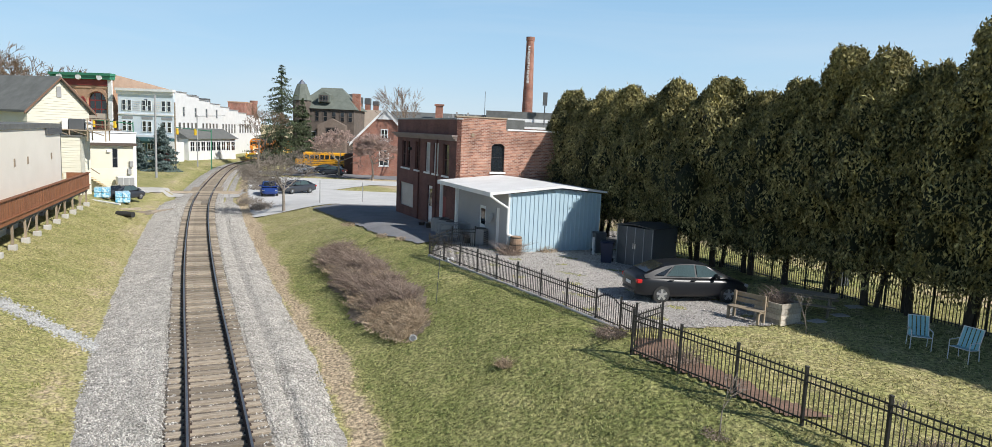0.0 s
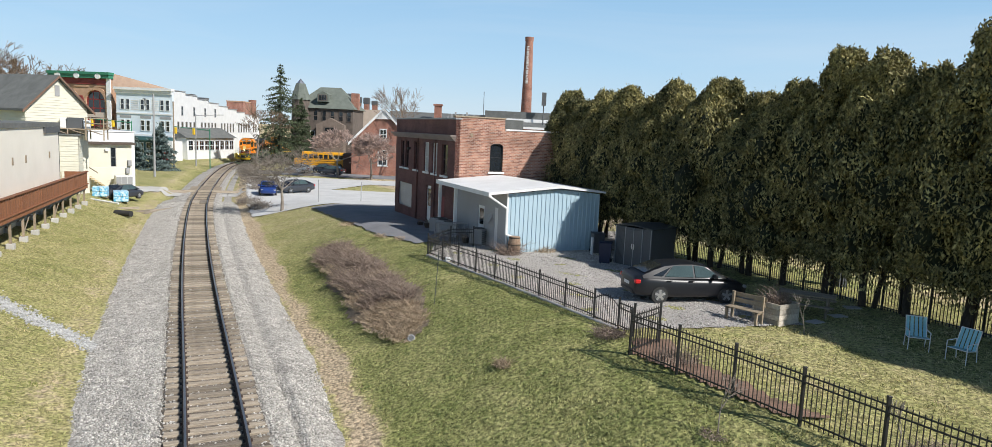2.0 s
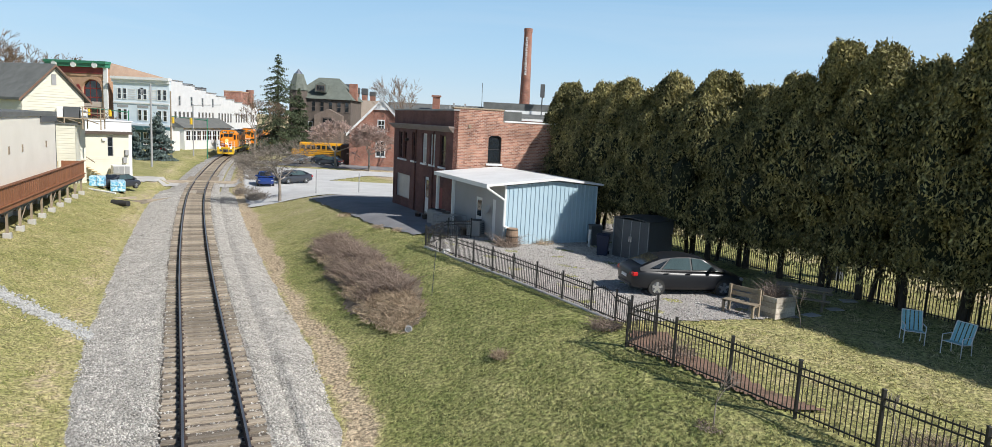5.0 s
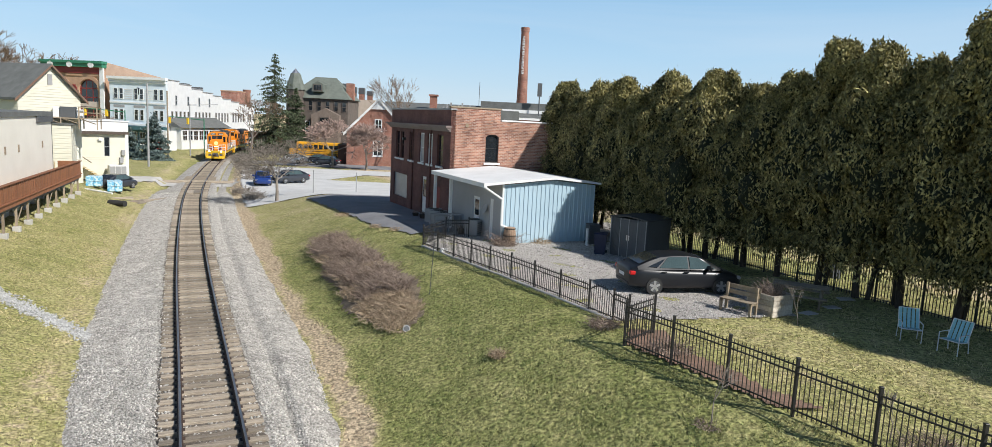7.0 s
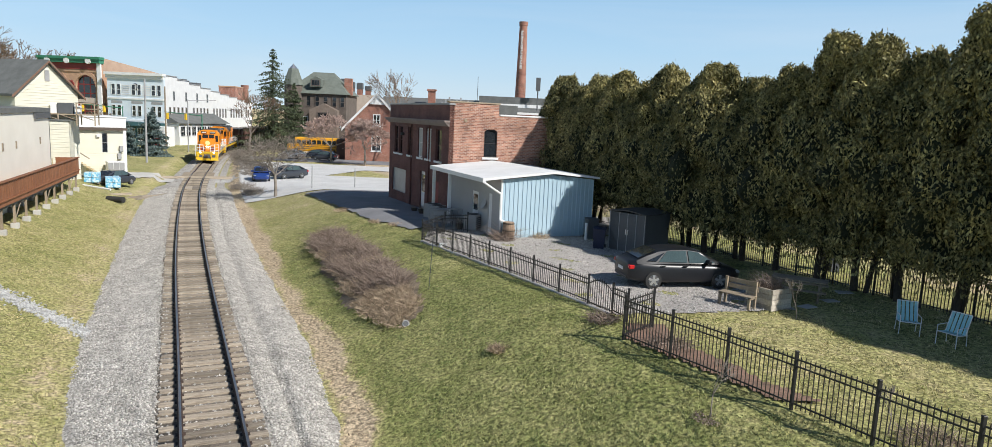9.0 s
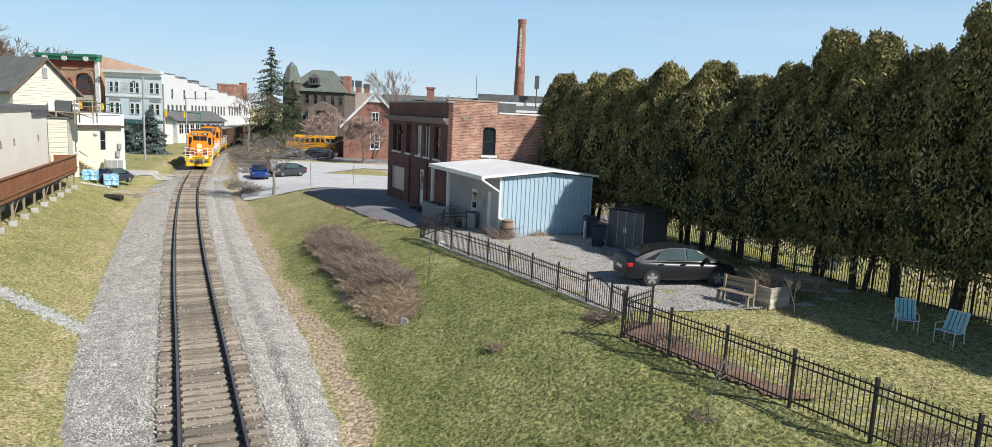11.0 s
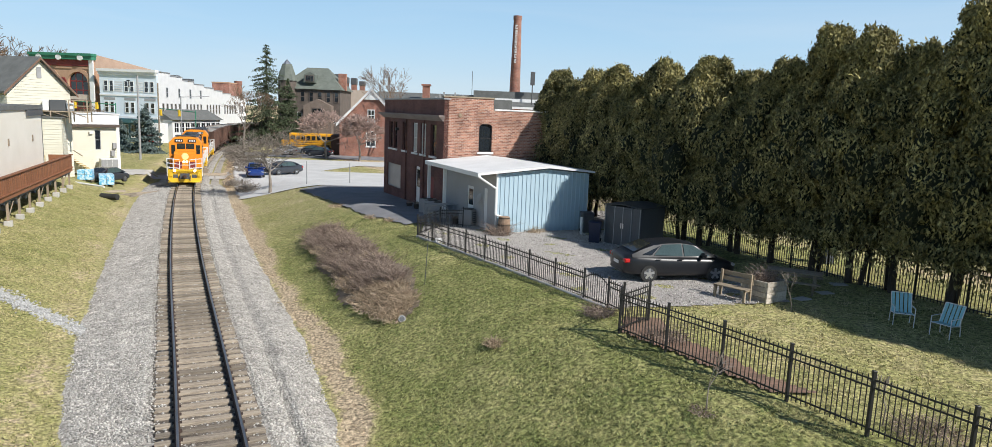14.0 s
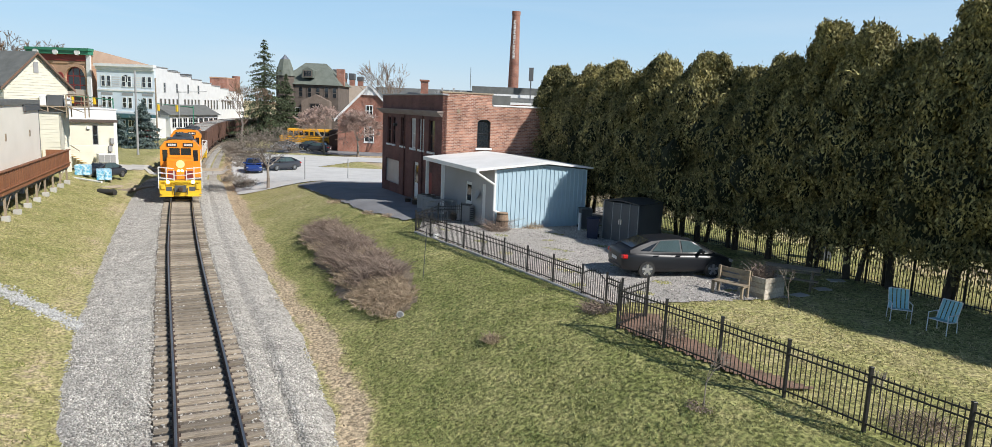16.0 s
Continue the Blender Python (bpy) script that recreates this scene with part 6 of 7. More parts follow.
def gable_brick():
    T = thing("brick_gable_house", pose(-23.6, 116, 0, 0, 0, 6), "red brick house with white-trimmed steep gable", "house")
    W, e, pk, D = 10.2, 5.6, 11.0, 10
    bm = bmesh.new()
    prism(bm, [(0, 0), (W, 0), (W, e), (W / 2, pk), (0, e)], 0, D)
    part("wall", bm, BRICKFAR, T)
    k = (pk - e) / (W / 2)
    bm = bmesh.new()
    prism(bm, [(-0.5, e - 0.5 * k), (W / 2, pk), (W + 0.5, e - 0.5 * k), (W + 0.5, e - 0.5 * k + 0.3), (W / 2, pk + 0.32), (-0.5, e - 0.5 * k + 0.3)], -0.35, D)
    part("roof", bm, SHINGLE, T)
    bm = bmesh.new()
    for s_ in (0, 1):
        f = lambda x: x if s_ == 0 else W - x
        prism(bm, [(f(-0.55), e - 0.6 * k), (f(W / 2), pk - 0.15), (f(W / 2), pk + 0.35), (f(-0.55), e - 0.6 * k + 0.5)], -0.5, -0.36)
    prism(bm, [(W / 2 - 1.2, pk - 1.5), (W / 2 + 1.2, pk - 1.5), (W / 2, pk - 0.2)], -0.3, -0.02)
    part("bargeboard", bm, WHITE, T, "white gable trim")
    for x, z, w, h in ((W / 2 - 0.6, 6.0, 1.2, 1.9), (W / 2 - 0.8, 1.8, 1.6, 2.6)):
        window(T, x, x + w, z, z + h, Matrix(), depth=-0.06, rows=2, cols=2, fw=0.14, sill=WHITE)
    part("lean_to", bx(-1.6, 2, 0, -0.01, 8, 3.4), mat("dark brown boards", (0.10, 0.06, 0.045), (0.07, 0.04, 0.03)), T)
    L = thing("long_roofed_hall", pose(-20, 130, 0), "long low hall with grey roof behind the brick building", "building")
    part("wall", bx(0, 0, 0, 62, 14, 9.4), BRICKFAR, L)
    bm = bmesh.new()
    prism(bm, [(-0.5, 9.4), (14.5, 9.4), (7, 11.4)], -0.5, 62.5, axis="X")
    part("roof", bm, SHINGLE, L)
    part("fascia", bx(-0.4, -0.6, 9.0, 62.4, -0.05, 9.4), WHITE, L)
    part("raised_roof", bx(18, 3, 9.4, 36, 9, 12.2), SHINGLE, L)
    part("raised_fascia", bx(17.8, 2.8, 10.3, 36.2, 2.99, 10.9), WHITE, L)
    part("chimney", bx(8.6, 0.8, 9.4, 9.9, 2.1, 12.6), BRICKFAR, L)
    part("chimney_cap", bx(8.4, 0.6, 12.6, 10.1, 2.3, 12.9), BRICKFAR, L)
    part("antenna", tube(bmesh.new(), (17.7, 2, 9.4), (17.7, 2, 15.6), 0.05, n=5), DARK, L)
    for i in range(8):
        part("roof_vent", bx(11 + i * 0.7, 1, 9.8, 11.3 + i * 0.7, 1.4, 10.8 + 0.4 * (i % 3)), LEADGREY, L)
    part("rooftop_sign_mast", tube(bmesh.new(), (28.9, 1.5, 9.4), (28.9, 1.5, 15.5), 0.12, n=6), DARK, L)
    part("mast_box", bx(28.5, 1.2, 13.5, 29.3, 1.8, 15.9), DARK, L)
    B = thing("red_brick_mill", pose(18, 150, 0), "red brick mill roofline behind the tree row", "building")
    part("wall", bx(0, 0, 0, 30, 15, 14.0), BRICKFAR, B)
    part("coping", bx(-0.2, -0.2, 14.0, 30.2, 15.2, 14.4), BROWNSTONE, B)
    M = thing("brick_mill_block", pose(-72.5, 190, 0), "small red brick block behind the white parapet", "building")
    part("wall", bx(0, 0, 0, 4.4, 6, 13.2), BRICKFAR, M)
    part("coping", bx(-0.1, -0.1, 13.2, 4.5, 6.1, 13.5), BROWNSTONE, M)


gable_brick()


# ---- vehicles ----
def body_shell(bm, stations, n=14):
    """Loft of rounded cross-sections: (y, half width, z low, z high)."""
    rings = []
    for y, hw, z0, z1 in stations:
        ring = []
        for i in range(n):
            a = 2 * math.pi * (i + 0.5) / n
            c, s_ = math.cos(a), math.sin(a)
            ring.append(bm.verts.new((hw * math.copysign(abs(c) ** 0.35, c), y, (z0 + z1) / 2 + (z1 - z0) / 2 * math.copysign(abs(s_) ** 0.45, s_))))
        rings.append(ring)
    for a, b in zip(rings, rings[1:]):
        for i in range(n):
            j = (i + 1) % n
            bm.faces.new((a[i], a[j], b[j], b[i]))
    bm.faces.new(rings[0][::-1]), bm.faces.new(rings[-1])
    bmesh.ops.recalc_face_normals(bm, faces=bm.faces[:])
    return bm


def wheel(T, x, y, r, w=0.22, rim=None):
    t = smooth(part("wheel", tube(bmesh.new(), (x - w / 2, y, r), (x + w / 2, y, r), r, n=22), TYRE, T))
    s_ = 1 if x > 0 else -1
    bm = tube(bmesh.new(), (x + s_ * (w / 2 - 0.02), y, r), (x + s_ * (w / 2 + 0.012), y, r), r * 0.68, r * 0.64, n=20)
    part("rim", bm, rim or DARK, t)
    bm = bmesh.new()
    for i in range(5):
        box(bm, 0.0, -0.045, r * 0.1, 0.014, 0.045, r * 0.66, m=Matrix.Translation((x + s_ * (w / 2 + 0.004), y, r)) @ pose(0, 0, 0, i * 72, 0, 0))
    tube(bm, (x + s_ * (w / 2 + 0.004), y, r), (x + s_ * (w / 2 + 0.02), y, r), r * 0.2, n=10)
    part("spokes", bm, CHROME, t)
    return t


def sedan(m, paint, label, L=4.65, W=1.8, detail=True):
    """Nose towards +y, origin under the middle."""
    T = thing("sedan_car", m, label, "car")
    h, hw = L / 2, W / 2
    low = body_shell(bmesh.new(), [(-h, hw * 0.78, 0.42, 0.92), (-h + 0.08, hw * 0.90, 0.28, 1.03), (-h + 0.55, hw * 0.98, 0.2, 1.06), (-h * 0.4, hw, 0.18, 1.0), (0, hw, 0.18, 0.97), (h * 0.35, hw, 0.18, 0.96), (h * 0.6, hw * 0.98, 0.18, 0.93), (h - 0.35, hw * 0.93, 0.2, 0.82), (h - 0.08, hw * 0.82, 0.25, 0.70), (h, hw * 0.66, 0.32, 0.60)], 20)
    b = part("body", low, paint, T)
    smooth(b, 60)
    cab = bmesh.new()
    secs = [(-h + 0.30, 0.72, 0.95, 1.05), (-h + 0.75, 0.68, 0.95, 1.25), (-h + 1.2, 0.655, 0.95, 1.41), (-h + 1.75, 0.64, 0.95, 1.475), (0.0, 0.64, 0.95, 1.485), (0.5, 0.65, 0.95, 1.41), (0.95, 0.69, 0.95, 1.20), (1.45, 0.74, 0.93, 0.98)]
    rings = []
    for y, tw, z0, z1 in secs:
        bw = hw * 0.93
        rings.append([cab.verts.new(c) for c in ((-bw, y, z0), (-tw, y, z1 - 0.05 * (z1 - z0)), (-tw * 0.8, y, z1), (tw * 0.8, y, z1), (tw, y, z1 - 0.05 * (z1 - z0)), (bw, y, z0))])
    for i, (a, c) in enumerate(zip(rings, rings[1:])):
        for j in range(5):
            cab.faces.new((a[j], a[j + 1], c[j + 1], c[j]))
    bmesh.ops.recalc_face_normals(cab, faces=cab.faces[:])
    smooth(part("cabin", cab, paint, T), 50)
    # glass just proud of the cabin
    def gl(name, pts, off):
        bm = bmesh.new()
        vs = [bm.verts.new(Vector(p) + Vector(off)) for p in pts]
        bm.faces.new(vs)
        r = bmesh.ops.extrude_face_region(bm, geom=bm.faces[:])
        bmesh.ops.translate(bm, vec=Vector(off) * 0.5, verts=[v for v in r["geom"] if isinstance(v, bmesh.types.BMVert)])
        part(name, bm, TEALGLASS if name == "side_window" else GLASS, T)
    for s_ in (-1, 1):
        bw, x = hw * 0.93, s_
        side_pt = lambda y, z, tw=0.655: (x * (bw + (tw - bw) * (z - 0.95) / 0.5), y, z)
        gl("side_window", [side_pt(-1.15, 1.03), side_pt(0.0, 1.0), side_pt(-0.03, 1.43), side_pt(-0.78, 1.41)], (x * 0.012, 0, 0.004))
        gl("side_window", [side_pt(0.08, 1.0), side_pt(1.12, 1.0), side_pt(0.45, 1.39), side_pt(0.05, 1.43)], (x * 0.012, 0, 0.004))
        gl("quarter_window", [side_pt(-1.62, 1.06), side_pt(-1.24, 1.04), side_pt(-0.9, 1.36)], (x * 0.012, 0, 0.004))
        part("mirror", bx(x * 0.88 - 0.09, 0.78, 0.98, x * 0.98 + 0.09 * x, 0.90, 1.13, bevel=0.03) if x > 0 else bx(-1.07, 0.78, 0.98, -0.82, 0.90, 1.13, bevel=0.03), paint, T)
        part("tail_lamp", bx(min(x * 0.45, x * 0.84), -h - 0.0, 0.74, max(x * 0.45, x * 0.84), -h + 0.22, 0.90, bevel=0.03), RED, T)
        part("headlamp", bx(min(x * 0.5, x * 0.78), h - 0.28, 0.58, max(x * 0.5, x * 0.78), h - 0.06, 0.70, bevel=0.03), CHROME, T)
        for y in (-0.1, -1.0):
            part("door_handle", bx(min(x * hw * 0.985, x * (hw + 0.025)), y - 0.1, 0.86, max(x * hw * 0.985, x * (hw + 0.025)), y + 0.1, 0.885), paint, T)
        for y in (-h + 0.98, h - 0.95):
            wheel(T, x * (hw - 0.1), y, 0.325)
    gl("rear_window", [(-0.62, -h + 0.42, 1.11), (0.62, -h + 0.42, 1.11), (0.54, -h + 1.14, 1.40), (-0.54, -h + 1.14, 1.40)], (0, -0.008, 0.022))
    gl("windscreen", [(-0.64, 1.28, 1.06), (0.64, 1.28, 1.06), (0.54, 0.58, 1.39), (-0.54, 0.58, 1.39)], (0, 0.008, 0.022))
    part("bumper", bx(-hw * 0.7, -h - 0.02, 0.32, hw * 0.7, -h + 0.1, 0.46, bevel=0.03), BLACK, T)
    part("number_plate", bx(-0.25, -h - 0.03, 0.60, 0.25, -h - 0.015, 0.72), WHITE, T, "plain pale plate")
    return T


sedan(pose(7.66, 26.77, zl(8.1, 27) + 0.03, 0, 0, -80), CARBLACK, "black four-door sedan parked on the gravel")
for x, y, rz, c, lab in ((-24.9, 77.0, 200, CARBLUE, "deep blue hatchback parked in the lot"), (-22.8, 80.5, 140, CARGREY, "dark grey car parked in the lot"), (-31.5, 113, 80, CARWHITE, "white car parked in the lot"),
                         (-28.2, 116, 80, CARGREY, "dark car parked in the lot"), (-35.9, 67.5, -10, CARGREY, "dark blue-grey car parked behind the wrapped pallets"), (-26.0, 112, 80, CARGREY, "dark car parked in the lot")):
    sedan(pose(x, y, zl(x, y) + 0.08, 0, 0, rz), c, lab, L=4.3)


def school_bus(m):
    T = thing("school_bus", m, "yellow school bus parked at the far lot", "bus")
    part("body", bx(-5, -1.2, 0.55, 3.6, 1.2, 3.0, bevel=0.15), BUSYEL, T)
    part("hood", bx(3.6, -1.0, 0.6, 5.0, 1.0, 1.75, bevel=0.15), BUSYEL, T)
    for i in range(9):
        for s_ in (-1, 1):
            part("side_window", bx(-4.7 + i * 0.9, s_ * 1.21 - 0.018, 1.85, -4.0 + i * 0.9, s_ * 1.21 + 0.018, 2.55), GLASS, T)
    for z in (0.95, 1.35, 1.7):
        for s_ in (-1, 1):
            part("rub_rail", bx(-5, s_ * 1.218 - 0.018, z, 3.6, s_ * 1.218 + 0.018, z + 0.07), BLACK, T)
    for x in (-3.2, 3.4):
        for y in (-1.05, 1.05):
            w = part("wheel", tube(bmesh.new(), (x, y - 0.15, 0.5), (x, y + 0.15, 0.5), 0.5, n=18), TYRE, T)
            part("rim", tube(bmesh.new(), (x, y - 0.17, 0.5), (x, y + 0.17, 0.5), 0.26, n=12), LEADGREY, w)


school_bus(pose(-31.3, 128, 0.2, 0, 0, 184))


# ---- the yard's small things ----
def bench():
    T = thing("wooden_bench", pose(8.95, 23.6, zl(8.9, 23.6) + 0.03, 0, 0, -48), "weathered wooden garden bench with slatted back", "bench")
    for i in range(3):
        part("seat_slat", bx(-0.62, -0.22 + i * 0.15, 0.42, 0.62, -0.09 + i * 0.15, 0.455, bevel=0.006), RAWWOOD, T)
    for i in range(2):
        part("back_slat", bx(-0.62, 0.26 + i * 0.05, 0.56 + i * 0.19, 0.62, 0.29 + i * 0.05, 0.72 + i * 0.19, bevel=0.006), RAWWOOD, T)
    for x in (-0.55, 0.55):
        bm = bmesh.new()
        box(bm, x - 0.04, -0.24, 0, x + 0.04, -0.15, 0.42)
        box(bm, x - 0.04, 0.16, 0, x + 0.04, 0.25, 0.95, m=None)
        box(bm, x - 0.04, -0.24, 0.36, x + 0.04, 0.22, 0.42)
        part("leg_frame", bm, RAWWOOD, T)


bench()
PL = thing("timber_planter", pose(10.15, 23.85, zl(10.1, 23.8), 0, 0, 32) @ Matrix.Diagonal((0.85, 0.85, 1, 1)), "weathered timber planter box holding dead stems", "planter")
for i in range(4):
    z = i * 0.19
    part("board", bx(-0.65, -0.65, z, 0.65, -0.58, z + 0.18, bevel=0.006), PALEWOOD, PL)
    part("board", bx(-0.65, 0.58, z, 0.65, 0.65, z + 0.18, bevel=0.006), PALEWOOD, PL)
    part("board", bx(-0.65, -0.575, z, -0.58, 0.575, z + 0.18, bevel=0.006), PALEWOOD, PL)
    part("board", bx(0.58, -0.575, z, 0.65, 0.575, z + 0.18, bevel=0.006), PALEWOOD, PL)
part("soil", bx(-0.575, -0.575, 0.0, 0.575, 0.575, 0.68), DIRT, PL)
v, f = stems(rs, 500, 0.5, 0.75, 0.01, 0.45)
ob = mesh_np("dead_growth", v + np.array([0, 0, 0.68]), f, DEADBUSH)
ob.parent = PL


def picnic_table(m):
    T = thing("picnic_table", m, "grey weathered picnic table in the shade of the trees", "table")
    for i in range(5):
        part("top_board", bx(-0.95, -0.37 + i * 0.15, 0.71, 0.95, -0.23 + i * 0.15, 0.75), RAWWOOD, T)
    for s_ in (-1, 1):
        part("bench_board", bx(-0.95, s_ * 0.7 - 0.12, 0.42, 0.95, s_ * 0.7 + 0.12, 0.46), RAWWOOD, T)
        bm = bmesh.new()
        tube(bm, (s_ * 0.7, -0.65, 0), (s_ * 0.7, -0.2, 0.71), 0.045, n=4)
        tube(bm, (s_ * 0.7, 0.65, 0), (s_ * 0.7, 0.2, 0.71), 0.045, n=4)
        tube(bm, (s_ * 0.7, -0.8, 0.4), (s_ * 0.7, 0.8, 0.4), 0.04, n=4)
        part("leg_frame", bm, RAWWOOD, T)


picnic_table(pose(11.9, 25.3, zl(11.9, 25.3), 0, 0, -30))
for x, y, rz in ((12.9, 24.9, 15), (11.6, 23.9, 30), (14.2, 26.4, 0)):
    tagged(part("paving_slab", bx(-0.3, -0.2, -0.03, 0.3, 0.2, 0.05, bevel=0.01), CONCRETE, m=pose(x, y, zl(x, y), 0, 0, rz)), "flat grey paving slab lying in the shaded yard", "slab")


def lawn_chair(m):
    T = thing("lawn_chair", m, "pale aqua webbed lawn chair with tubular frame", "chair", "lawn chairs")
    for s_ in (-1, 1):
        bm = bmesh.new()
        x = s_ * 0.29
        for a, b in (((x, -0.28, 0), (x, -0.28, 0.6)), ((x, -0.28, 0.6), (x, 0.22, 0.6)), ((x, 0.22, 0.6), (x, 0.3, 0)), ((x, -0.25, 0.4), (x, 0.18, 0.36)), ((x, 0.18, 0.36), (x, 0.42, 0.95))):
            tube(bm, a, b, 0.014, n=6)
        part("side_frame", bm, WHITE, T)
    bm = tube(bmesh.new(), (-0.29, 0.42, 0.95), (0.29, 0.42, 0.95), 0.014, n=6)
    tube(bm, (-0.29, -0.25, 0.4), (0.29, -0.25, 0.4), 0.014, n=6)
    part("cross_bar", bm, WHITE, T)
    for i in range(5):
        x = -0.24 + i * 0.12
        bm = bmesh.new()
        for p, q in (((-0.25, 0.405), (0.18, 0.365)), ((0.18, 0.365), (0.42, 0.94))):
            n_ = Vector((0, -(q[1] - p[1]), q[0] - p[0])).normalized() * 0.005
            v = [bm.verts.new(Vector(c) + k * n_) for k in (-1, 1) for c in ((x - 0.045, *p), (x + 0.045, *p), (x + 0.045, *q), (x - 0.045, *q))]
            for f_ in ((0, 1, 2, 3), (7, 6, 5, 4), (0, 4, 5, 1), (2, 6, 7, 3), (1, 5, 6, 2), (0, 3, 7, 4)):
                bm.faces.new([v[k] for k in f_])
        part("strap", bm, AQUA, T)
    return T


c0 = lawn_chair(pose(13.56, 21.2, zl(13.5, 21.2), 0, 0, -20))
copy_thing(c0, pose(14.2, 20.05, zl(14.2, 20), 0, 0, -62))


def bin_(m, material, label, h=1.05):
    T = thing("wheelie_bin", m, label, "bin")
    bm = bmesh.new()
    bmesh.ops.create_cone(bm, cap_ends=True, segments=4, radius1=0.34, radius2=0.42, depth=h, matrix=Matrix.Translation((0, 0, h / 2)) @ pose(0, 0, 0, 0, 0, 45))
    part("body", bm, material, T)
    part("lid", bx(-0.33, -0.34, h, 0.33, 0.34, h + 0.07, bevel=0.03), material, T)
    for s_ in (-1, 1):
        part("wheel", tube(bmesh.new(), (s_ * 0.25, 0.3, 0.1), (s_ * 0.31, 0.3, 0.1), 0.1, n=12), TYRE, T)


bin_(pose(5.75, 36.75, zl(6, 37), 0, 0, 10), DARK, "dark green wheeled bin beside the annex")
bin_(pose(5.72, 33.9, zl(6, 34), 0, 0, -15), NAVY, "dark blue wheeled bin beside the shed", 1.0)
bin_(pose(15.7, 30.6, zl(15.7, 30.6), 0, 0, 20), DARK, "dark bin behind the tree row", 1.1)
tagged(part("vent_pipe", tube(bmesh.new(), (0, 0, 0), (0, 0, 0.95), 0.07, n=10), WHITE, m=pose(5.35, 36.0, zl(5.3, 36))), "short white plastic pipe standing in gravel", "pipe")


def ac_unit(x, y, rz):
    T = thing("air_conditioner", pose(x, y, zl(x, y) + 0.05, 0, 0, rz), "grey outdoor air-conditioning unit beside the porch", "air conditioner")
    part("case", bx(-0.4, -0.4, 0, 0.4, 0.4, 0.85, bevel=0.03), LEADGREY, T)
    part("fan_guard", tube(bmesh.new(), (0, 0, 0.85), (0, 0, 0.88), 0.32, n=16), BLACK, T)
    for i in range(6):
        part("louvre", bx(-0.34, -0.42, 0.12 + i * 0.11, 0.34, -0.395, 0.17 + i * 0.11), DARK, T)


for x, y, rz in ((-3.2, 42.0, 65), (-2.85, 41.1, 65), (-2.4, 40.2, 65), (-0.65, 37.9, 65)):
    ac_unit(x, y, rz)
RP = thing("porch_ramp_rail", pose(0, 0, 0), "grey metal handrail of the porch ramp", "railing")
for i in range(2):
    bm = bmesh.new()
    a, b = Vector((-3.1, 38.6, zl(-3.1, 38.6))), Vector((-1.5, 39.3, zl(-1.5, 39.3)))
    off = Vector((0.25, -0.5, 0)) * i
    tube(bm, a + off + Vector((0, 0, 1.0)), b + off + Vector((0, 0, 1.0)), 0.03, n=6)
    tube(bm, a + off + Vector((0, 0, 0.6)), b + off + Vector((0, 0, 0.6)), 0.025, n=6)
    for t in (0, 0.5, 1):
        p = a.lerp(b, t) + off
        tube(bm, p, p + Vector((0, 0, 1.0)), 0.03, n=6)
    part("rail", bm, LEADGREY, RP)
LP = thing("garden_lamp_stake", pose(-2.15, 27.6, zl(-2.15, 27.6)), "thin metal stake with a small white box in the lawn", "garden stake")
part("stake", tube(bmesh.new(), (0, 0, -0.1), (0.12, 0, 2.2), 0.014, n=5), DARK, LP)
p = (-1.95, 33.0)
WB = tagged(part("white_box", bx(-0.16, -0.11, 0, 0.16, 0.11, 0.16, bevel=0.02), WHITE, m=pose(p[0], p[1], zl(*p) + 0.02, 0, 0, 20)), "small white utility box at the lawn edge", "box")
p = (-2.75, 24.9)
VC = thing("valve_cover", pose(p[0], p[1], zl(*p) + 0.05, 62, 0, 10), "round grey drain cap at the bed's edge", "drain cap")
part("ring", tube(bmesh.new(), (0, 0, 0), (0, 0, 0.1), 0.14, n=16), LEADGREY, VC)
part("lid", tube(bmesh.new(), (0, 0, 0.1), (0, 0, 0.11), 0.1, n=16), DARK, VC)

RB = thing("rain_barrel", pose(1.25, 35.15, zl(1.2, 35.1)), "brown woven barrel planter at the annex corner", "barrel")
bm = bmesh.new()
for r0, r1, z0, z1 in ((0.26, 0.32, 0, 0.35), (0.32, 0.32, 0.35, 0.6), (0.32, 0.27, 0.6, 0.95)):
    tube(bm, (0, 0, z0), (0, 0, z1), r0, r1, n=16)
part("body", bm, TWIG, RB)
for z in (0.12, 0.5, 0.86):
    part("hoop", tube(bmesh.new(), (0, 0, z), (0, 0, z + 0.05), 0.335 if 0.3 < z < 0.7 else 0.30, n=16), BARK, RB)


def porch_bench(x, y, rz):
    T = thing("porch_bench", pose(x, y, zl(x, y), 0, 0, rz), "pale arched metal garden bench by the porch", "bench")
    for k in range(4):
        part("seat_slat", bx(-0.6, -0.2 + k * 0.11, 0.42, 0.6, -0.12 + k * 0.11, 0.445), LEADGREY, T)
    for z, bow in ((0.62, 0.06), (0.82, 0.14)):
        b = bmesh.new()
        for k in range(8):
            a0, a1 = -0.6 + 0.15 * k, -0.45 + 0.15 * k
            tube(b, (a0, 0.26, z + bow * math.cos(a0 * 2.6)), (a1, 0.26, z + bow * math.cos(a1 * 2.6)), 0.022, n=5)
        part("back_bow", b, LEADGREY, T)
    for sx in (-0.58, 0.58):
        for sy in (-0.2, 0.26):
            part("leg", bx(sx - 0.02, sy - 0.02, 0, sx + 0.02, sy + 0.02, 0.42 if sy < 0 else 0.78), LEADGREY, T)


porch_bench(-2.3, 38.3, 20)
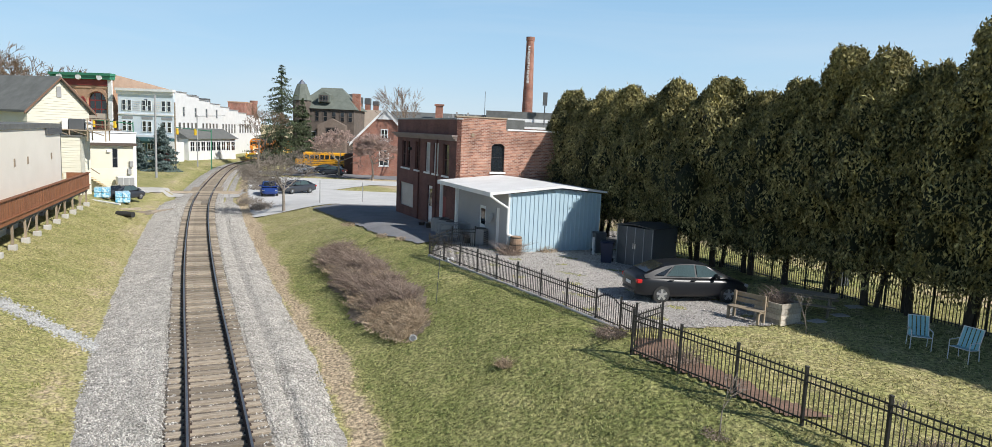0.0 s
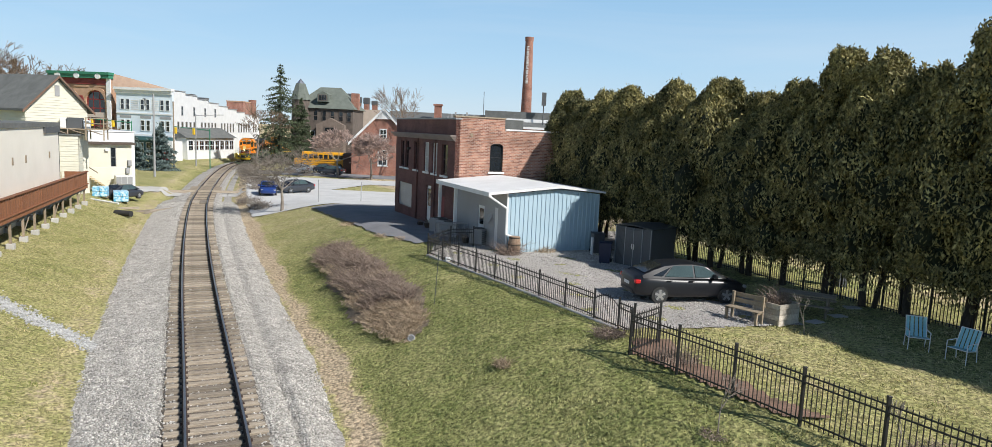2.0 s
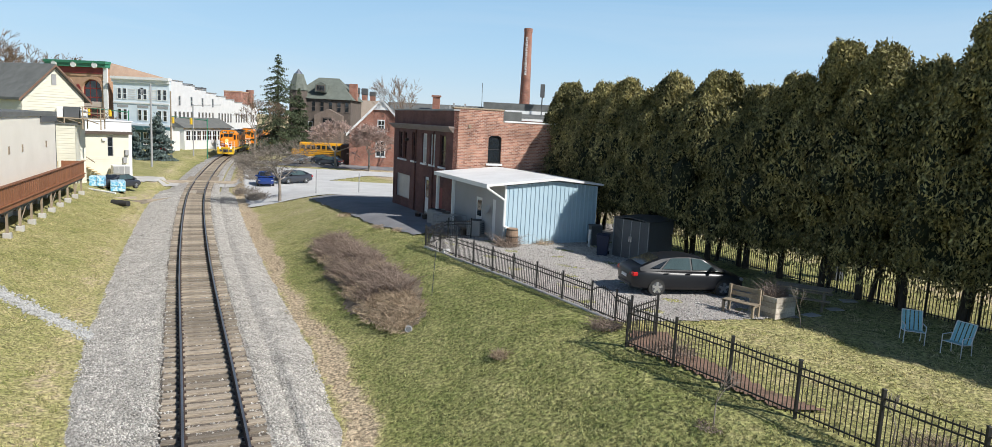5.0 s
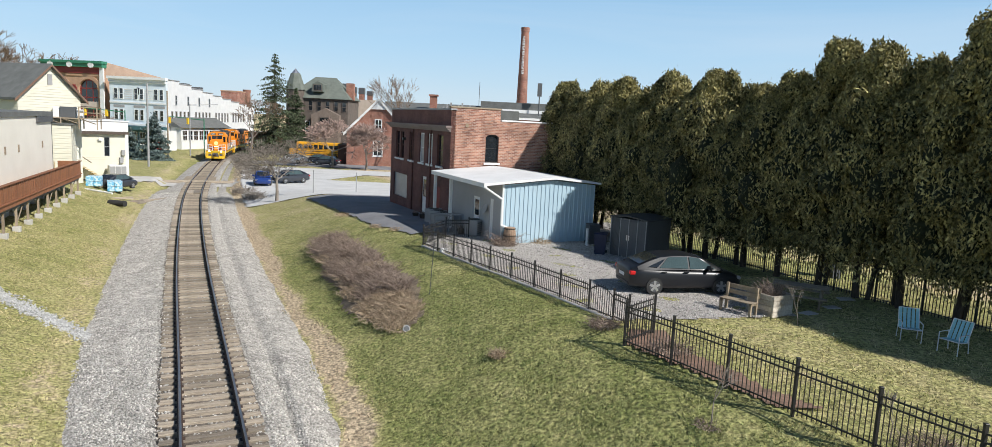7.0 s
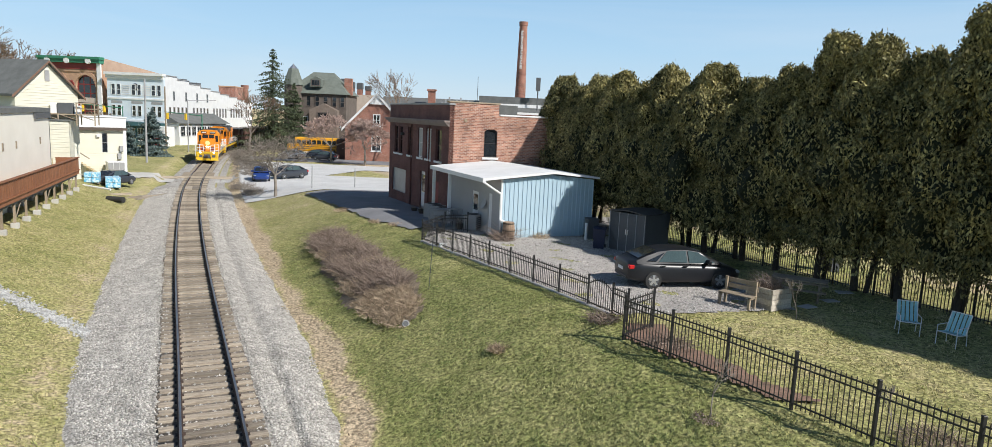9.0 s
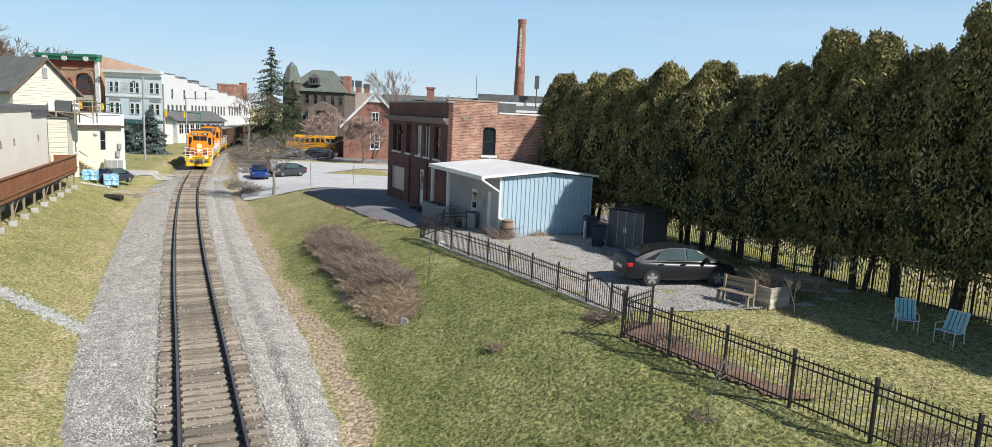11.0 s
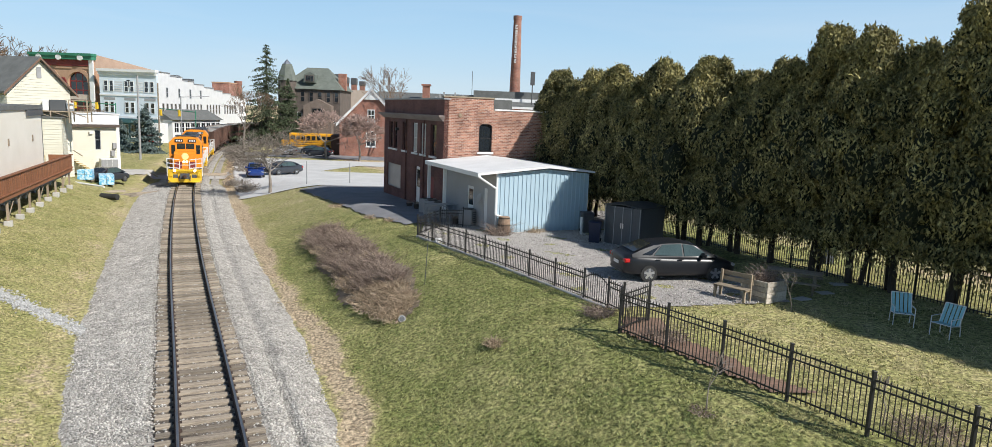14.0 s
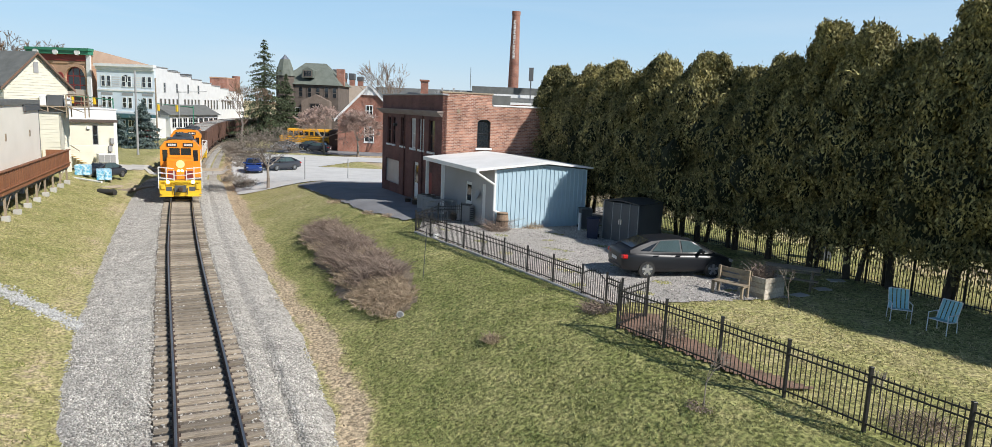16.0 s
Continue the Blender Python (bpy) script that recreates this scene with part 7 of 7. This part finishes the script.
for x, y, h in ((-4.0, 43.6, 0.55), (-4.6, 45.0, 0.4), (-1.35, 38.0, 0.5)):
    P = thing("plant_pot", pose(x, y, zl(x, y) + 0.03), "dark pot with a dry plant beside the brick front", "plant pot", "front pots")
    part("pot", tube(bmesh.new(), (0, 0, 0), (0, 0, h * 0.6), 0.16, 0.22, n=12), BARK, P)
    v, f = stems(rs, 90, 0.16, h * 0.9, 0.006, 0.4)
    v = v + np.array([0, 0, h * 0.6])
    ob = tagged(mesh_np("dry_plant", v, f, DEADBUSH), kind="stuff")
    ob.parent = P

# ---- clutter by the crossing ----
for i, (x, y) in enumerate(((-36.0, 63.9), (-34.5, 64.6), (-35.1, 65.6))):
    T = thing("wrapped_pallet", pose(x, y, zl(x, y) + 0.02, 0, 0, 20 + 5 * i), "pallet of goods shrink-wrapped in blue and white plastic", "pallet", "wrapped pallets")
    for k in range(3):
        part("runner", bx(-0.6 + k * 0.55, -0.6, 0, -0.5 + k * 0.55, 0.6, 0.12), RAWWOOD, T)
    for a in range(2):
        for b in range(2):
            for c in range(2):
                part("pack", bx(-0.6 + a * 0.61, -0.6 + b * 0.61, 0.13 + c * 0.46, -0.01 + a * 0.61, -0.01 + b * 0.61, 0.57 + c * 0.46, bevel=0.04), BLUEWRAP, T)
p = (-30.4, 57.2)
tagged(part("black_pipe", tube(bmesh.new(), (-0.75, 0, 0.24), (0.75, 0, 0.24), 0.25, n=14), TYRE, m=pose(p[0], p[1], zl(*p), 0, 0, -12)), "short black plastic culvert pipe lying on the grass", "pipe")
p = (-34.3, 60.5)
tagged(part("white_pole", tube(bmesh.new(), (-2.4, 0, 0.12), (2.4, 0, 0.1), 0.09, n=8), WHITE, m=pose(p[0], p[1], zl(*p), 0, 2, -22)), "long white plastic pipe lying on the bank", "pipe")
rl = random.Random(8)
for i in range(9):
    x, y = -31.6 + 0.3 * i + rl.uniform(-0.3, 0.3), 61.0 + i * 0.85
    tagged(part("old_tie", bx(-1.1, -0.12, 0, 1.1, 0.12, 0.2, bevel=0.02), TIE, m=pose(x - 0.4, y, zl(x, y) + rl.uniform(0, 0.12), 0, 0, rl.uniform(40, 130))), "discarded wooden railway tie beside the track", "timber", "discarded ties")
p = (-38.6, 72.6)
CG = thing("gas_cylinder_cage", pose(p[0], p[1], zl(*p), 0, 0, 40), "white wire cage cabinet beside the rear building", "cabinet")
part("cabinet", bx(-0.7, -0.5, 0, 0.9, 0.5, 1.9, bevel=0.03), WHITE, CG)
for i in range(3):
    part("door", bx(-0.66 + i * 0.52, -0.53, 0.1, -0.18 + i * 0.52, -0.5, 1.8), LEADGREY, CG)
# rooftop air conditioner and stair beside the gabled house
AC = thing("rooftop_unit", pose(-37.5, 62.9, 6.82, 0, 0, 22), "grey rooftop cooling unit on the flat roof", "air conditioner")
part("case", bx(-0.6, -0.5, 0, 0.6, 0.5, 0.95, bevel=0.03), DARK, AC)
part("white_box", bx(0.65, -0.4, 0, 1.15, 0.4, 0.75, bevel=0.03), WHITE, AC)
part("white_box", bx(-1.15, -0.4, 0, -0.65, 0.4, 0.85, bevel=0.03), WHITE, AC)


def pole(x, y, h, r, material, label, arms=()):
    T = thing("utility_pole", pose(x, y, zl(x, y)), label, "pole")
    part("shaft", tube(bmesh.new(), (0, 0, -0.2), (0, 0, h), r, r * 0.75, n=10), material, T)
    for z, L, rz in arms:
        part("arm", tube(bmesh.new(), (0, 0, z), (L * math.cos(rz), L * math.sin(rz), z + 0.3), 0.06, 0.05, n=6), material, T)
    return T


pole(-45.6, 94, 11.0, 0.15, LEADGREY, "grey street pole on the verge")
pole(-51.2, 112, 10.6, 0.14, RAWWOOD, "brown wooden utility pole")
pole(-51.5, 121, 8.8, 0.12, LEADGREY, "grey street lamp pole with a curved arm", [(8.6, 4.5, 0.4)])
pole(-16.5, 66.0, 2.2, 0.05, LEADGREY, "thin grey sign post at the lot's edge")
pole(-13.2, 70, 2.0, 0.05, LEADGREY, "thin grey sign post at the lot's edge")


def signal(x, y, z, label, rz=0):
    T = thing("traffic_signal", pose(x, y, zl(x, y), 0, 0, rz), label, "traffic light")
    part("mast", tube(bmesh.new(), (0, 0, 0), (0, 0, z), 0.09, n=8), GREENTRIM, T)
    part("arm", tube(bmesh.new(), (0, 0, z - 0.3), (7.5, 0, z + 0.1), 0.08, 0.06, n=8), GREENTRIM, T)
    for k in (3.2, 7.0):
        h = part("head", bx(k - 0.2, -0.2, z - 1.15, k + 0.2, 0.2, z - 0.05, bevel=0.04), YELLOW, T)
        for i, c in enumerate((RED, YELLOW, GREENTRIM)):
            part("lens", tube(bmesh.new(), (k, -0.24, z - 0.25 - i * 0.34), (k, -0.2, z - 0.25 - i * 0.34), 0.13, n=10), c, h)


signal(-61.0, 118, 7.2, "green mast arm with yellow traffic signals", 175)
signal(-49.5, 122, 7.0, "green mast arm with yellow traffic signals", 165)


# ---- the train ----
def locomotive(label):
    """Nose towards +y, origin on the rail top under the middle; 19 m long."""
    T = thing("locomotive", pose(0, 0, 0), label, "locomotive")
    h = 9.4
    part("frame", bx(-1.45, -h, 1.05, 1.45, h, 1.45, bevel=0.03), YELLOW, T, "yellow side sill")
    part("walkway", bx(-1.52, -h + 0.6, 1.45, 1.52, h - 0.6, 1.50), DARK, T)
    part("long_hood", bx(-0.92, -h + 1.2, 1.5, 0.92, h - 5.0, 4.1, bevel=0.12), ORANGE, T)
    part("hood_roof", bx(-0.86, -h + 1.3, 4.1, 0.86, h - 5.05, 4.32, bevel=0.08), LOCODARK, T)
    for i in range(3):
        part("radiator_fan", tube(bmesh.new(), (0, -h + 2.5 + i * 1.5, 4.32), (0, -h + 2.5 + i * 1.5, 4.5), 0.6, n=16), LOCODARK, T)
    part("dynamic_brake", bx(-1.25, -1.2, 3.55, 1.25, 2.4, 4.28, bevel=0.15), LOCODARK, T)
    part("exhaust", bx(-0.3, 2.7, 4.3, 0.3, 3.6, 4.6, bevel=0.05), LOCODARK, T)
    for i in range(12):
        for s_ in (-1, 1):
            part("hood_door", bx(min(s_ * 0.92, s_ * 0.95), -h + 1.6 + i * 0.95, 1.7, max(s_ * 0.92, s_ * 0.95), -h + 2.4 + i * 0.95, 3.4), ORANGE if i % 4 else LOCODARK, T)
    cab = bmesh.new()
    prism(cab, [(-1.5, 1.5), (1.5, 1.5), (1.5, 3.95), (1.15, 4.42), (0.6, 4.58), (-0.6, 4.58), (-1.15, 4.42), (-1.5, 3.95)], h - 5.0, h - 2.75)
    c = part("cab", cab, ORANGE, T)
    part("cab_roof", bx(-1.0, h - 5.05, 4.56, 1.0, h - 2.9, 4.66, bevel=0.04), LOCODARK, c)
    f = h - 2.745
    part("windscreen", bx(-0.8, f - 0.02, 3.34, 0.8, f + 0.02, 3.9, bevel=0.01), GLASS, c)
    part("windscreen_post", bx(-0.03, f - 0.01, 3.34, 0.03, f + 0.03, 3.9), ORANGE, c)
    for s_ in (-1, 1):
        part("corner_window", bx(min(s_ * 0.95, s_ * 1.32), f - 0.02, 2.85, max(s_ * 0.95, s_ * 1.32), f + 0.02, 3.75, bevel=0.01), GLASS, c)
        part("side_window", bx(min(s_ * 1.49, s_ * 1.52), h - 4.6, 2.9, max(s_ * 1.49, s_ * 1.52), h - 3.2, 3.7), GLASS, c)
        nb = part("number_board", bx(min(s_ * 0.22, s_ * 0.98), f - 0.02, 4.02, max(s_ * 0.22, s_ * 0.98), f + 0.07, 4.32, bevel=0.01), BLACK, c)
        bm = bmesh.new()
        for k in range(4):
            x = s_ * 0.6 + (k - 1.5) * 0.15
            box(bm, x - 0.045, f + 0.07, 4.09, x + 0.045, f + 0.08, 4.25)
        part("plain_bars", bm, WHITE, nb)
    # short hood with its sloping top
    n = bmesh.new()
    prism(n, [(h - 2.75, 1.5), (h - 1.15, 1.5), (h - 1.15, 2.98), (h - 1.4, 3.1), (h - 2.75, 3.2)], -0.98, 0.98, axis="X")
    nose = part("short_hood", n, ORANGE, T)
    badge = tube(bmesh.new(), (0, h - 1.15, 2.72), (0, h - 1.12, 2.72), 0.33, 0.31, n=20)
    part("badge", badge, mat("pale yellow badge", (0.92, 0.80, 0.42), (0.85, 0.70, 0.30)), nose)
    for s_ in (-1, 1):
        part("headlamp", tube(bmesh.new(), (s_ * 0.13, h - 1.14, 2.2), (s_ * 0.13, h - 1.06, 2.2), 0.1, n=12), LAMPGLOW, nose, "lit round headlamp")
        part("ditch_lamp", tube(bmesh.new(), (s_ * 0.9, h - 0.02, 1.42), (s_ * 0.9, h + 0.06, 1.42), 0.12, n=10), LAMPGLOW, T, "lit ditch lamp")
    part("nose_door", bx(-0.92, h - 1.16, 1.55, -0.3, h - 1.13, 2.2), CRIMSON, nose)
    part("nose_door", bx(0.3, h - 1.16, 1.55, 0.92, h - 1.13, 2.2), CRIMSON, nose)
    # front platform, pilot, steps, coupler
    for e, d in ((h, 1), (-h, -1)):
        part("end_platform", bx(-1.5, min(e - d * 1.0, e), 1.3, 1.5, max(e - d * 1.0, e), 1.5), YELLOW, T)
        pil = bmesh.new()
        prism(pil, [(-1.5, 1.3), (1.5, 1.3), (1.5, 0.55), (1.2, 0.28), (-1.2, 0.28), (-1.5, 0.55)], min(e - d * 0.12, e), max(e - d * 0.12, e))
        p = part("pilot", pil, YELLOW, T, "yellow pilot plate")
        part("coupler_pocket", bx(-0.42, min(e, e + d * 0.06), 0.62, 0.42, max(e, e + d * 0.06), 1.15), DARK, p)
        part("coupler", bx(-0.17, min(e, e + d * 0.55), 0.72, 0.17, max(e, e + d * 0.55), 1.02, bevel=0.06), RAILSIDE, p)
        for s_ in (-1, 1):
            for k in range(3):
                part("step", bx(min(s_ * 1.15, s_ * 1.52), min(e - d * 0.55, e - d * 0.1), 0.45 + k * 0.32, max(s_ * 1.15, s_ * 1.52), max(e - d * 0.55, e - d * 0.1), 0.49 + k * 0.32), YELLOW, T)
            part("step_recess", bx(min(s_ * 0.62, s_ * 1.05), min(e, e + d * 0.02), 0.72, max(s_ * 0.62, s_ * 1.05), max(e, e + d * 0.02), 1.05), DARK, p)
            part("footboard", bx(min(s_ * 0.5, s_ * 1.5), min(e, e + d * 0.3), 0.3, max(s_ * 0.5, s_ * 1.5), max(e, e + d * 0.3), 0.36), YELLOW, p)
            part("gladhand_box", bx(min(s_ * 1.12, s_ * 1.4), min(e, e + d * 0.12), 0.85, max(s_ * 1.12, s_ * 1.4), max(e, e + d * 0.12), 1.25, bevel=0.03), YELLOW, p)
            part("air_hose", tube(bmesh.new(), (s_ * 0.5, e + d * 0.08, 0.95), (s_ * 0.45, e + d * 0.2, 0.4), 0.035, n=6), BLACK, p)
        bm = bmesh.new()
        y = e - d * 0.06
        for x in (-1.56, -1.0, -0.45, 0.45, 1.0, 1.56):
            tube(bm, (x, y, 0.9 if abs(x) > 1.5 else 1.45), (x, y, 2.6 if abs(x) > 0.5 else 2.35), 0.04, n=5)
        for z in (1.75, 2.15, 2.58):
            tube(bm, (-1.56, y, z), (-0.45, y, z - 0.12), 0.04, n=5)
            tube(bm, (1.56, y, z), (0.45, y, z - 0.12), 0.04, n=5)
        tube(bm, (-0.45, y, 1.95), (0.45, y, 1.95), 0.03, n=5)
        part("end_railing", bm, WHITE, T, "white painted end handrails")
    for s_ in (-1, 1):
        bm = bmesh.new()
        for i in range(9):
            y = -h + 0.6 + i * 1.75
            tube(bm, (s_ * 1.5, y, 1.45), (s_ * 1.5, y, 2.5), 0.025, n=5)
        tube(bm, (s_ * 1.5, -h + 0.6, 2.5), (s_ * 1.5, h - 5.2, 2.5), 0.025, n=5)
        part("side_railing", bm, WHITE, T)
    part("fuel_tank", bx(-1.3, -2.6, 0.35, 1.3, 2.6, 1.05, bevel=0.12), BLACK, T)
    for yc in (-5.9, 5.9):
        b = part("truck", bx(-1.12, yc - 2.2, 0.4, 1.12, yc + 2.2, 0.95, bevel=0.08), DARK, T)
        for k in (-1.6, 0, 1.6):
            part("wheelset", tube(bmesh.new(), (-0.82, yc + k, 0.5), (0.82, yc + k, 0.5), 0.5, n=20), RAILSIDE, b)
    return T


def hopper(label):
    T = thing("hopper_wagon", pose(0, 0, 0), label, "wagon", "hopper wagons")
    h = 7.0
    bm = bmesh.new()
    prism(bm, [(-h + 0.3, 3.7), (h - 0.3, 3.7), (h - 0.9, 2.0), (h - 3.0, 0.6), (h - 4.2, 0.6), (1.2, 1.5), (-1.2, 1.5), (-h + 4.2, 0.6), (-h + 3.0, 0.6), (-h + 0.9, 2.0)], -1.45, 1.45, axis="X")
    part("body", bm, HOPPER, T)
    part("load", bx(-1.3, -h + 0.6, 3.62, 1.3, h - 0.6, 3.74), BALLAST, T)
    part("top_chord", bx(-1.55, -h + 0.25, 3.6, -1.3, h - 0.25, 3.78), HOPPER, T)
    part("top_chord", bx(1.3, -h + 0.25, 3.6, 1.55, h - 0.25, 3.78), HOPPER, T)
    part("sill", bx(-1.4, -h, 0.95, 1.4, h, 1.15), HOPPER, T)
    for i in range(10):
        for s_ in (-1, 1):
            y = -h + 1.2 + i * 1.28
            part("rib", bx(min(s_ * 1.45, s_ * 1.56), y - 0.07, 1.3, max(s_ * 1.45, s_ * 1.56), y + 0.07, 3.65), HOPPER, T)
    for e, d in ((h, 1), (-h, -1)):
        part("coupler", bx(-0.15, min(e, e + d * 0.45), 0.75, 0.15, max(e, e + d * 0.45), 1.0), RAILSIDE, T)
        bm = bmesh.new()
        for s_ in (-1, 1):
            tube(bm, (s_ * 1.3, e - d * 0.1, 1.1), (s_ * 1.3, e - d * 0.3, 3.6), 0.03, n=5)
        part("ladder_rail", bm, HOPPER, T)
    for yc in (-4.9, 4.9):
        b = part("bogie", bx(-1.05, yc - 1.2, 0.35, 1.05, yc + 1.2, 0.8, bevel=0.06), DARK, T)
        for k in (-0.85, 0.85):
            part("wheelset", tube(bmesh.new(), (-0.8, yc + k, 0.45), (0.8, yc + k, 0.45), 0.45, n=18), RAILSIDE, b)
    return T


LOCOS = [locomotive("orange and yellow diesel locomotive with white handrails leading the train"), locomotive("second orange and yellow diesel locomotive in the train")]
h0 = hopper("rust-brown open hopper wagon behind the locomotives")
HOPPERS = [h0] + [copy_thing(h0, pose(0, 0, 0)) for _ in range(5)]

# the train's nose along the track, metres from the line's start
NOSE = [(0, 171.62), (1, 168.65), (2, 164.42), (3, 159.19), (4, 153.22), (5, 146.72), (6, 139.86), (7, 132.80), (8, 125.66), (9, 118.53), (10, 111.47), (11, 104.50), (12, 97.63), (13, 90.83), (14, 84.03), (15, 77.15), (16, 70.05)]


def vehicle_pose(s_mid, base):
    a, _ = on_track(s_mid - base)
    b, _ = on_track(s_mid + base)
    d = a - b
    m = (a + b) / 2
    return pose(m[0], m[1], 0.005, 0, 0, math.degrees(math.atan2(d[1], d[0])) - 90)


def motions():
    ts = np.array([t for t, _ in NOSE])
    ss = np.array([v for _, v in NOSE])
    back = 0.4
    for ob, half, base in [(l, 9.4, 5.9) for l in LOCOS] + [(w, 7.0, 4.9) for w in HOPPERS]:
        mid = back + half
        walk(ob, [(float(t), vehicle_pose(float(np.interp(t, ts, ss)) + mid, base)) for t in np.arange(0, 16.01, 0.5)])
        back += 2 * half + 1.0


motions()
